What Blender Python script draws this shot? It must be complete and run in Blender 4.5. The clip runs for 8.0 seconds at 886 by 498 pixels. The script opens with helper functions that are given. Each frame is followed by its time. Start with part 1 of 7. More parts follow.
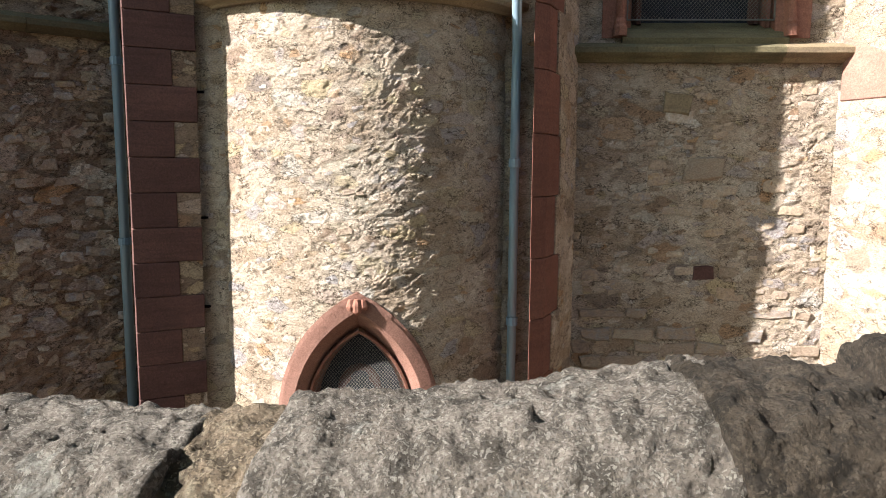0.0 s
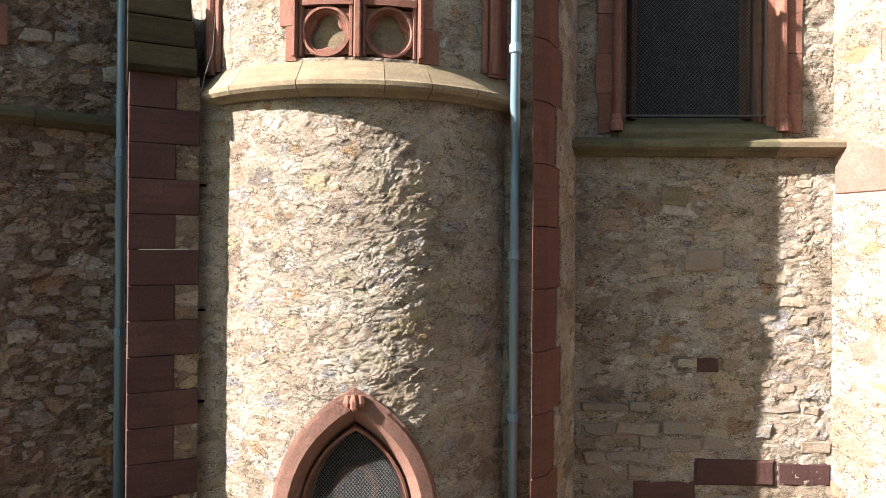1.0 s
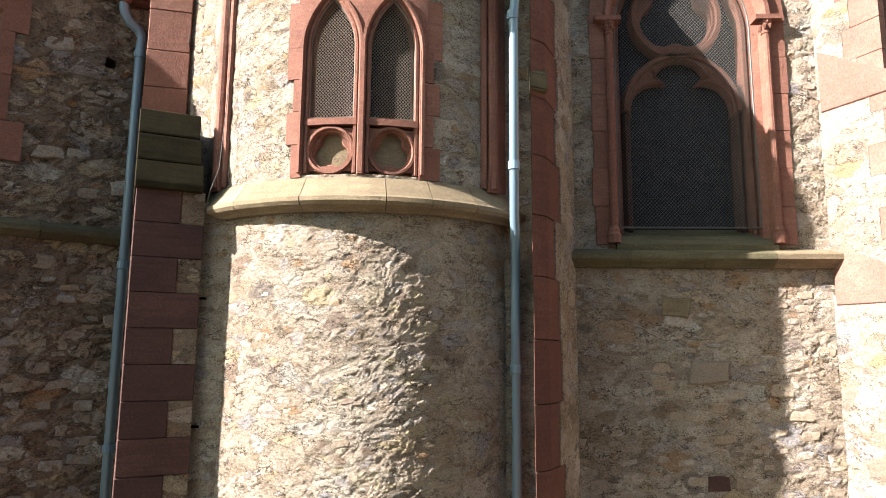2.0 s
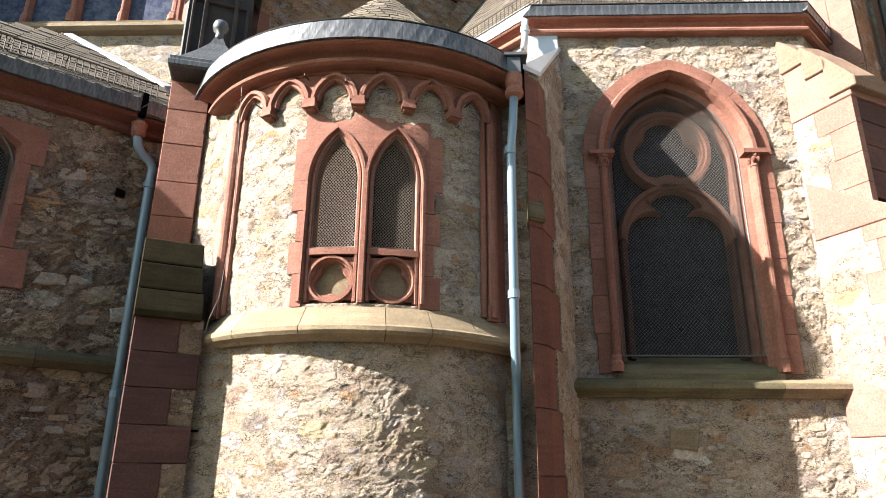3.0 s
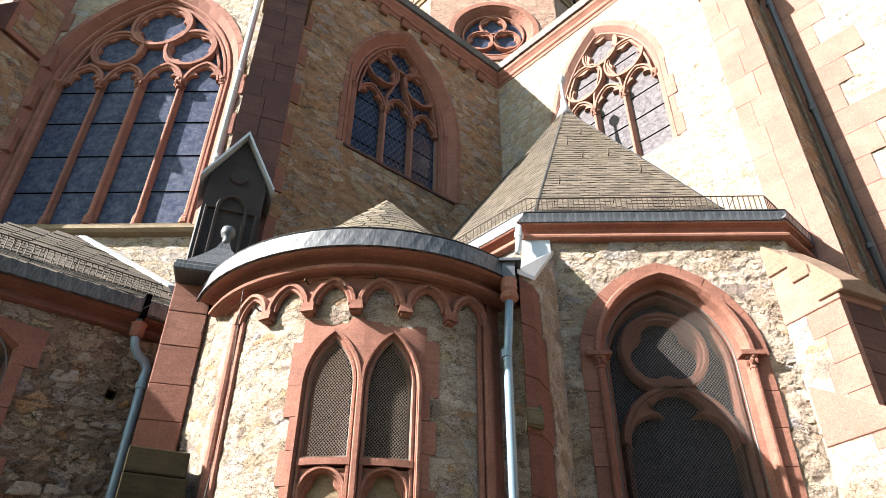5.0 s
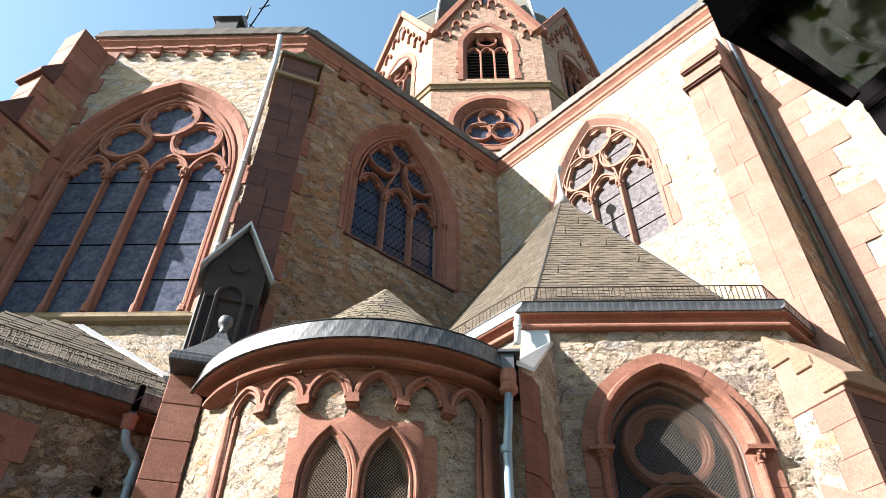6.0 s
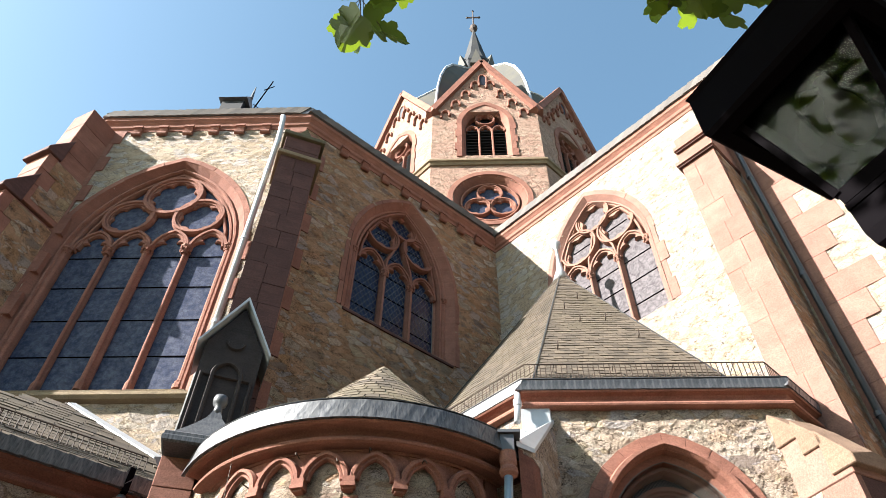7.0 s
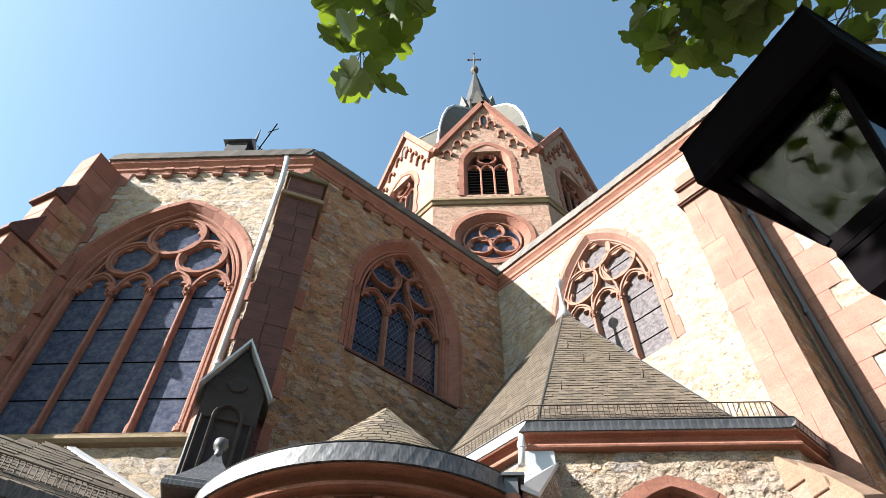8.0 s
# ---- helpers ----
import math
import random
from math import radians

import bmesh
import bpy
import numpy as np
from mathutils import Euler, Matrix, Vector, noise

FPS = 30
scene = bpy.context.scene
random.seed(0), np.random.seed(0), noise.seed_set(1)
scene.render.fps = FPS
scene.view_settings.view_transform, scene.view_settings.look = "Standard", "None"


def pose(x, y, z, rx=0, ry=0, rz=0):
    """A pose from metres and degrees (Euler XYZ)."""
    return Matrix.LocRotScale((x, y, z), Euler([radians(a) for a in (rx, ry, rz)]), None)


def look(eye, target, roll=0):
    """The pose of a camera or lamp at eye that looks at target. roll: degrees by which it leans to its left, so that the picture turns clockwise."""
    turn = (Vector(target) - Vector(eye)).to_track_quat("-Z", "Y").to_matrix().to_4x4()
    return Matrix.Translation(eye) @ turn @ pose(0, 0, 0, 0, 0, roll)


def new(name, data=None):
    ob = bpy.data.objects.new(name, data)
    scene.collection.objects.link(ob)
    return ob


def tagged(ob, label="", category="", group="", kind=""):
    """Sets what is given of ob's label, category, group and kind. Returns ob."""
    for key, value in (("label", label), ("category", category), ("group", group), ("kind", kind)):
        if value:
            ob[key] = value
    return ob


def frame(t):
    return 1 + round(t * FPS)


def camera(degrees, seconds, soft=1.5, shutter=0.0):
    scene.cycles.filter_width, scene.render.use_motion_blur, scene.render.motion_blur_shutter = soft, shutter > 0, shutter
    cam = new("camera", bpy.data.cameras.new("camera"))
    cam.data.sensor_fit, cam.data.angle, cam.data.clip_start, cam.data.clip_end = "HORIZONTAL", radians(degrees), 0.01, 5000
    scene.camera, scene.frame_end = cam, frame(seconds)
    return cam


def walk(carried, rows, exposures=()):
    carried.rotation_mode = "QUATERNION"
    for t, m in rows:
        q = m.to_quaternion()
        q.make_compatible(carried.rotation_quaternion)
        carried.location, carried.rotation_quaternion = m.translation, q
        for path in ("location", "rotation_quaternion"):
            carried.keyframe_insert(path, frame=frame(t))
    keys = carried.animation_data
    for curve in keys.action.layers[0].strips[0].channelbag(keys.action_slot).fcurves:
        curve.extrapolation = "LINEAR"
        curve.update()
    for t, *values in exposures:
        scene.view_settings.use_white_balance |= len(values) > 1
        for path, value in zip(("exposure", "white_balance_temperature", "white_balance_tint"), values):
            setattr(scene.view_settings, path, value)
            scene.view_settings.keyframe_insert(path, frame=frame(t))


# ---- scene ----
cam = camera(66.42, 8.0, soft=0.75)
EYE = 1.45
# seconds, x, y, z, yaw, pitch, roll
PATH_ROWS = [
    (0.0, 0.000, 0.000, 0.000, 1.91, -6.66, -0.37),
    (0.5, -0.015, 0.039, 0.067, 1.83, -3.48, -0.34),
    (1.0, -0.024, 0.067, 0.132, 1.74, 0.10, -0.46),
    (1.5, -0.030, 0.085, 0.197, 1.71, 3.95, -0.41),
    (3.0, -0.024, 0.085, 0.375, 1.77, 18.67, -0.52),
    (3.5, -0.016, 0.072, 0.428, 1.79, 22.74, -0.54),
    (4.0, -0.007, 0.054, 0.476, 1.80, 26.64, -0.47),
    (4.5, 0.004, 0.032, 0.520, 1.73, 30.63, -0.55),
    (6.0, 0.039, -0.044, 0.619, 1.69, 41.47, -0.63),
    (6.5, 0.051, -0.069, 0.639, 1.70, 45.06, -0.61),
    (7.0, 0.061, -0.092, 0.652, 1.73, 47.63, -0.57),
    (7.5, 0.070, -0.112, 0.656, 1.90, 49.39, -0.55),
    (8.0, 0.076, -0.128, 0.653, 2.15, 50.87, -0.54),
]
walk(cam, [(t, pose(x, y, EYE + z, 90 + pitch, roll, yaw)) for t, x, y, z, yaw, pitch, roll in PATH_ROWS],
     exposures=[(0.0, 2.4), (1.5, 2.4), (3.5, 2.62), (4.5, 2.6), (6.0, 2.45), (7.0, 2.36), (8.0, 2.32)])

# ---- sky and sun ----
SUN_ELEVATION = radians(33)
SUN_WAY = Vector((-0.926, -0.377, 0)).normalized()
world = bpy.data.worlds.new("sky")
world.use_nodes = True
sky = world.node_tree.nodes.new("ShaderNodeTexSky")
sky.sky_type = "NISHITA"
sky.sun_disc = False
sky.sun_elevation = SUN_ELEVATION
sky.sun_rotation = math.atan2(SUN_WAY.x, SUN_WAY.y)
sky.air_density, sky.dust_density, sky.ozone_density = 1.0, 1.5, 0.5
backing = world.node_tree.nodes["Background"]
backing.inputs["Strength"].default_value = 0.066
clear = world.node_tree.nodes.new("ShaderNodeMix")
clear.data_type, clear.blend_type = "RGBA", "MULTIPLY"
clear.inputs[0].default_value = 1.0
clear.inputs[7].default_value = (0.88, 1.05, 0.975, 1)
world.node_tree.links.new(sky.outputs["Color"], clear.inputs[6])
world.node_tree.links.new(clear.outputs[2], backing.inputs["Color"])
scene.world = world
sun_data = bpy.data.lights.new("sun", "SUN")
sun_data.energy, sun_data.angle, sun_data.color = 5.0, radians(0.53), (1.0, 0.972, 0.94)
sun = new("sun", sun_data)
toward_sun = SUN_WAY * math.cos(SUN_ELEVATION) + Vector((0, 0, math.sin(SUN_ELEVATION)))
sun.matrix_world = look(toward_sun * 60, (0, 0, 0))


# ---- materials ----
class Nodes:
    """A small writer for node materials."""

    def __init__(self, name):
        self.mat = bpy.data.materials.new(name)
        self.mat.use_nodes = True
        self.tree = self.mat.node_tree
        self.bsdf = self.tree.nodes["Principled BSDF"]

    def add(self, kind, **values):
        node = self.tree.nodes.new("ShaderNode" + kind)
        for key, value in values.items():
            if key == "operation":
                node.operation = value
            elif key == "feature":
                node.feature = value
            elif key == "blend":
                node.blend_type = value
            elif key == "dims":
                node.voronoi_dimensions = value
        return node

    def put(self, node, socket, value):
        if hasattr(value, "is_output"):
            self.tree.links.new(value, node.inputs[socket])
        else:
            node.inputs[socket].default_value = value

    def coords(self, scale=(1, 1, 1), kind="Object"):
        tc, mp = self.add("TexCoord"), self.add("Mapping")
        self.put(mp, "Vector", tc.outputs[kind])
        mp.inputs["Scale"].default_value = scale
        return mp.outputs["Vector"]

    def noise(self, vec, scale, detail=4, rough=0.55, distort=0.0):
        n = self.add("TexNoise")
        self.put(n, "Vector", vec)
        n.inputs["Scale"].default_value, n.inputs["Detail"].default_value = scale, detail
        n.inputs["Roughness"].default_value, n.inputs["Distortion"].default_value = rough, distort
        return n.outputs["Fac"]

    def warp(self, vec, scale, amount):
        n = self.add("TexNoise")
        self.put(n, "Vector", vec)
        n.inputs["Scale"].default_value, n.inputs["Detail"].default_value = scale, 3
        s, a = self.add("VectorMath", operation="SUBTRACT"), self.add("VectorMath", operation="MULTIPLY_ADD")
        self.put(s, 0, n.outputs["Color"])
        s.inputs[1].default_value = (0.5, 0.5, 0.5)
        self.put(a, 0, s.outputs[0])
        a.inputs[1].default_value = (amount,) * 3
        self.put(a, 2, vec)
        return a.outputs[0]

    def voronoi(self, vec, scale, feature="F1", randomness=1.0):
        n = self.add("TexVoronoi", feature=feature)
        self.put(n, "Vector", vec)
        n.inputs["Scale"].default_value, n.inputs["Randomness"].default_value = scale, randomness
        return n

    def ramp(self, fac, stops, smooth=False):
        n = self.add("ValToRGB")
        self.put(n, "Fac", fac)
        els = n.color_ramp.elements
        while len(els) < len(stops):
            els.new(0.5)
        for el, (at, col) in zip(els, stops):
            el.position, el.color = at, (*col, 1) if not isinstance(col, (int, float)) else (col, col, col, 1)
        if smooth:
            n.color_ramp.interpolation = "EASE"
        return n.outputs["Color"]

    def mix(self, fac, a, b, blend="MIX"):
        n = self.add("Mix")
        n.data_type, n.blend_type = "RGBA", blend
        for socket, value in ((0, fac), (6, a), (7, b)):
            if hasattr(value, "is_output"):
                self.tree.links.new(value, n.inputs[socket])
            else:
                n.inputs[socket].default_value = value if isinstance(value, (int, float)) else (*value, 1)
        return n.outputs[2]

    def math(self, op, a, b=0.0):
        n = self.add("Math", operation=op)
        self.put(n, 0, a)
        self.put(n, 1, b)
        return n.outputs[0]

    def bump(self, height, strength, distance=0.02, normal=None):
        n = self.add("Bump")
        self.put(n, "Height", height)
        n.inputs["Strength"].default_value, n.inputs["Distance"].default_value = strength, distance
        if normal is not None:
            self.put(n, "Normal", normal)
        return n.outputs["Normal"]

    def random(self):
        return self.add("ObjectInfo").outputs["Random"]

    def island(self):
        return self.add("NewGeometry").outputs["Random Per Island"]

    def done(self, color, rough=0.85, normal=None, metal=0.0, spec=0.3):
        self.put(self.bsdf, "Base Color", color if hasattr(color, "is_output") else (*color, 1))
        self.put(self.bsdf, "Roughness", rough)
        self.put(self.bsdf, "Metallic", metal)
        self.put(self.bsdf, "Specular IOR Level", spec)
        if normal is not None:
            self.put(self.bsdf, "Normal", normal)
        return self.mat


def rubble_material(name, stones, paste, pale, scale=3.4, amount=0.45, flat=1.6, dark=(0.15, 0.10, 0.06)):
    """Rubble under smeared earthy pointing: some stones show, the rest is covered."""
    k = Nodes(name)
    vec = k.coords((1, 1, flat))
    color = k.mix(k.ramp(k.noise(vec, 1.3, 5, 0.6), [(0.36, 0.0), (0.66, 1.0)]), paste, pale)
    color = k.mix(k.ramp(k.noise(vec, 8.0, 8, 0.72), [(0.47, 0.0), (0.72, 0.45)]), color, dark)
    lift = None
    for size, share, soft in ((scale * 2.1, amount * 0.6, 0.05), (scale, amount, 0.035)):
        bent = k.warp(k.warp(vec, 1.9, 0.25), 10.0, 0.07)
        cells = k.voronoi(bent, size)
        edge = k.voronoi(bent, size, "DISTANCE_TO_EDGE").outputs["Distance"]
        pick = k.add("SeparateColor")
        k.put(pick, "Color", cells.outputs["Color"])
        shown = k.ramp(pick.outputs[2], [(1 - share - 0.02, 0.0), (1 - share + 0.02, 1.0)])
        rim = k.math("ADD", edge, k.math("MULTIPLY", k.math("SUBTRACT", k.noise(vec, 22, 6, 0.75), 0.5), 0.26))
        mask = k.math("MULTIPLY", shown, k.ramp(rim, [(soft, 0.0), (soft + 0.06, 1.0)]))
        tone = k.ramp(pick.outputs[0], stones)
        tone = k.mix(k.ramp(k.noise(vec, 14, 6, 0.7), [(0.4, 0.0), (0.75, 0.55)]), tone, dark)
        color = k.mix(k.math("MULTIPLY", mask, 0.85), color, tone)
        groove = k.math("MULTIPLY", shown, k.ramp(rim, [(soft - 0.05, 0.0), (soft, 1.0), (soft + 0.05, 0.0)]))
        color = k.mix(k.math("MULTIPLY", groove, 0.35), color, tuple(c * 0.5 for c in dark))
        lift = mask if lift is None else k.math("MAXIMUM", lift, mask)
    rust = k.ramp(k.noise(vec, 2.3, 4, 0.6, 0.6), [(0.68, 0.0), (0.78, 0.42)])
    color = k.mix(rust, color, (0.40, 0.225, 0.09))
    color = k.mix(0.6, color, k.ramp(k.noise(vec, 48, 8, 0.8), [(0.34, 0.06), (0.66, 0.97)]), "OVERLAY")
    height = k.math("MULTIPLY", k.noise(k.warp(vec, 9, 0.1), 28, 10, 0.86), 1.2)
    height = k.math("ADD", height, k.math("MULTIPLY", lift, 0.12))
    for size, width, where in ((6.5, 0.016, 2.7), (13.0, 0.02, 4.1)):
        split = k.math("ABSOLUTE", k.math("SUBTRACT", k.noise(k.warp(vec, 14, 0.06), size, 4, 0.6), 0.5))
        split = k.math("MULTIPLY", k.ramp(split, [(width * 0.5, 1.0), (width, 0.0)]), k.ramp(k.noise(vec, where, 3), [(0.50, 0.0), (0.57, 1.0)]))
        height = k.math("SUBTRACT", height, k.math("MULTIPLY", split, 0.45))
        color = k.mix(k.math("MULTIPLY", split, 0.75), color, (0.04, 0.028, 0.018))
    pits = k.ramp(k.voronoi(k.warp(vec, 12, 0.08), 9).outputs["Distance"], [(0.04, 0.0), (0.14, 1.0)])
    height = k.math("ADD", height, k.math("MULTIPLY", pits, 0.3))
    color = k.mix(k.math("MULTIPLY", k.math("SUBTRACT", 1.0, pits), 0.7), color, (0.07, 0.045, 0.03))
    return k.done(color, 0.93, k.bump(height, 1.0, 0.032), spec=0.15)


def sandstone_material(name, light, dark, streak=0.3, spec=0.2):
    """Dressed sandstone, each block of its own shade."""
    k = Nodes(name)
    vec = k.coords()
    tone = k.mix(k.math("MULTIPLY", k.random(), 0.9), light, dark)
    tone = k.mix(k.ramp(k.noise(vec, 2.2, 5, 0.6), [(0.38, 0.0), (0.75, 0.7)]), tone, tuple(0.7 * c for c in dark))
    tone = k.mix(0.55, tone, k.ramp(k.noise(k.warp(vec, 3, 0.2), 45, 8, 0.8), [(0.32, 0.15), (0.68, 0.88)]), "OVERLAY")
    bands = k.noise(k.coords((1.2, 1.2, 14)), 1.5, 3)
    tone = k.mix(k.math("MULTIPLY", k.ramp(bands, [(0.45, 0.0), (0.7, 1.0)]), streak), tone, tuple(min(s, 0.6 * c) for s, c in zip((0.10, 0.065, 0.05), dark)))
    height = k.math("ADD", k.noise(vec, 70, 5, 0.7), k.math("MULTIPLY", k.noise(vec, 11, 4), 1.4))
    return k.done(tone, 0.85, k.bump(height, 0.6, 0.014), spec=spec)


STONES = [(0.0, (0.43, 0.38, 0.33)), (0.2, (0.46, 0.34, 0.17)), (0.36, (0.29, 0.265, 0.28)), (0.5, (0.45, 0.335, 0.275)), (0.62, (0.34, 0.23, 0.13)), (0.76, (0.19, 0.145, 0.13)), (0.88, (0.44, 0.215, 0.065)), (1.0, (0.56, 0.50, 0.43))]
STONES = [(p, tuple(0.74 * v + 0.26 * sum(c) / 3 for v in c)) for p, c in STONES]
M_RUBBLE = rubble_material("rubble_stone", [(p, tuple(0.95 * v for v in c)) for p, c in STONES], (0.285, 0.213, 0.155), (0.46, 0.385, 0.315), amount=0.38)
# Shaded copy of the rubble: the aisle's shade is put into its colour.
M_RUBBLE_SHADED = rubble_material("shaded_rubble_stone", [(p, (0.95 * c[0], 0.88 * c[1], 0.82 * c[2])) for p, c in STONES], (0.165, 0.109, 0.078), (0.265, 0.192, 0.143), amount=0.55, scale=2.9)
# Shade and its warm bounce are mixed into this darker, redder rubble.
M_RUBBLE_WARM_SHADE = rubble_material("warm_shade_coursed_rubble", [(p, (0.88 * c[0], 0.80 * c[1], 0.75 * c[2])) for p, c in STONES], (0.30, 0.155, 0.083), (0.35, 0.215, 0.135), scale=2.6, amount=0.55, flat=1.9)
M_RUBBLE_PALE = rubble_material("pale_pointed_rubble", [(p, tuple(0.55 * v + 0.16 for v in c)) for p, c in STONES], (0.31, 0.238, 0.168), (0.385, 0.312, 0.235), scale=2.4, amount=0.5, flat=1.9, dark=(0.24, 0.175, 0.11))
M_RED = sandstone_material("red_sandstone", (0.25, 0.114, 0.081), (0.182, 0.076, 0.053))
M_PINK = sandstone_material("pale_pink_sandstone", (0.235, 0.125, 0.096), (0.19, 0.096, 0.073), 0.2)
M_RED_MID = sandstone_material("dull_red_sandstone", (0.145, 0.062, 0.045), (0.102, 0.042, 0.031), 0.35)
M_PALE = sandstone_material("pale_tracery_sandstone", (0.265, 0.142, 0.104), (0.21, 0.11, 0.08), 0.15)
# Purple stone; its dark tone also carries shade on buttress fronts and low pier.
M_RED_DARK = sandstone_material("purple_and_shaded_sandstone", (0.092, 0.044, 0.037), (0.062, 0.029, 0.026), 0.4)
M_TAN_STONE = sandstone_material("yellow_sandstone", (0.235, 0.176, 0.11), (0.175, 0.13, 0.08), 0.4)
M_COPING = sandstone_material("weathered_coping_sandstone", (0.215, 0.138, 0.096), (0.155, 0.10, 0.068), 0.4)
# Mossy stone, taken near black so its colour holds the shade as well.
M_MOSS_SHADED = sandstone_material("shaded_mossy_sandstone", (0.030, 0.024, 0.013), (0.018, 0.014, 0.009), 0.5, 0.02)
M_MOSSY = sandstone_material("mossy_sandstone", (0.13, 0.108, 0.06), (0.08, 0.066, 0.04), 0.5)


def slate_material(name, a, b, moss, island=True):
    k = Nodes(name)
    vec = k.coords()
    tone = k.mix(k.island() if island else k.random(), a, b)
    tone = k.mix(k.ramp(k.noise(vec, 0.9, 5, 0.65), [(0.42, 0.0), (0.7, 1.0)]), tone, moss)
    tone = k.mix(0.3, tone, k.ramp(k.noise(vec, 45, 5, 0.7), [(0.3, 0.2), (0.7, 0.85)]), "OVERLAY")
    return k.done(tone, 0.75, k.bump(k.noise(vec, 30, 5), 0.3, 0.008), spec=0.3)


M_SLATE = slate_material("slate_roofing", (0.102, 0.078, 0.056), (0.049, 0.038, 0.028), (0.074, 0.058, 0.037))
M_SLATE_MOSSY = slate_material("mossy_slate_roofing", (0.145, 0.112, 0.08), (0.046, 0.036, 0.027), (0.088, 0.071, 0.043))
M_SLATE_PIECE = slate_material("slate_roofing_pieces", (0.102, 0.078, 0.056), (0.049, 0.038, 0.028), (0.074, 0.058, 0.037), False)
M_SLATE_EDGE = slate_material("weathered_edge_slate", (0.13, 0.112, 0.10), (0.065, 0.057, 0.053), (0.09, 0.078, 0.068), False)
M_SLATE_DARK = slate_material("dark_slate", (0.02, 0.02, 0.022), (0.012, 0.0125, 0.014), (0.026, 0.025, 0.022))


def metal_material(name, color, rough, metal=0.0, bump=0.15, spec=0.5, dirt=(0.2, 0.2, 0.2), amount=0.3, vary=0.0):
    k = Nodes(name)
    vec = k.coords()
    tone = k.mix(k.math("MULTIPLY", k.ramp(k.noise(vec, 4, 6, 0.7), [(0.4, 0.0), (0.75, 1.0)]), amount), color, dirt)
    tone = k.mix(1.0, tone, k.ramp(k.random(), [(0.0, 1.0 - vary), (1.0, 1.0)]), "MULTIPLY")
    r = k.math("ADD", rough, k.math("MULTIPLY", k.math("SUBTRACT", k.noise(vec, 9, 4), 0.5), 0.2))
    return k.done(tone, r, k.bump(k.noise(vec, 25, 3), bump, 0.004), metal, spec)


M_LEAD = metal_material("lead_sheet", (0.075, 0.076, 0.082), 0.42, 0.1, 0.3, dirt=(0.06, 0.06, 0.065), amount=0.7, vary=0.3)
k = Nodes("streaked_lead_plates")
run_ = k.noise(k.coords((14, 14, 1.2)), 2.5, 5, 0.65)
sheet = k.mix(k.ramp(run_, [(0.36, 0.0), (0.66, 1.0)]), (0.034, 0.036, 0.043), (0.125, 0.123, 0.124))
sheet = k.mix(1.0, sheet, k.ramp(k.random(), [(0.0, 0.65), (1.0, 1.0)]), "MULTIPLY")
M_LEAD_EDGE = k.done(sheet, k.math("ADD", 0.32, k.math("MULTIPLY", run_, 0.3)), k.bump(run_, 0.35, 0.01), 0.15, 0.45)
M_LEAD_PALE = metal_material("weathered_lead_sheet", (0.155, 0.156, 0.162), 0.5, 0.1, 0.3, dirt=(0.06, 0.06, 0.065), amount=0.7, vary=0.3)
M_ZINC = metal_material("zinc_sheet", (0.40, 0.405, 0.41), 0.5, 0.4, 0.2, dirt=(0.22, 0.225, 0.23))
M_PIPE = metal_material("grey_blue_pipe_paint", (0.135, 0.195, 0.25), 0.36, 0.1, 0.1, dirt=(0.17, 0.205, 0.235))
M_PIPE_DARK = metal_material("dark_pipe_paint", (0.035, 0.042, 0.055), 0.45, 0.1, 0.1, dirt=(0.03, 0.03, 0.034))
M_IRON = metal_material("black_iron", (0.0022, 0.0016, 0.0022), 0.6, 0.0, 0.03, 0.008, dirt=(0.003, 0.0026, 0.0026))
M_RUST = metal_material("rusty_iron", (0.035, 0.023, 0.016), 0.75, 0.2, 0.3, dirt=(0.07, 0.035, 0.018), amount=0.6)
M_WIRE = metal_material("galvanised_wire", (0.105, 0.093, 0.08), 0.55, 0.2, 0.0)
M_WIRE_PALE = metal_material("weathered_pale_wire", (0.16, 0.125, 0.10), 0.6, 0.1, 0.0, dirt=(0.17, 0.11, 0.08))
M_DARK_STONE = sandstone_material("blackened_sandstone", (0.045, 0.035, 0.033), (0.028, 0.022, 0.021), 0.4)


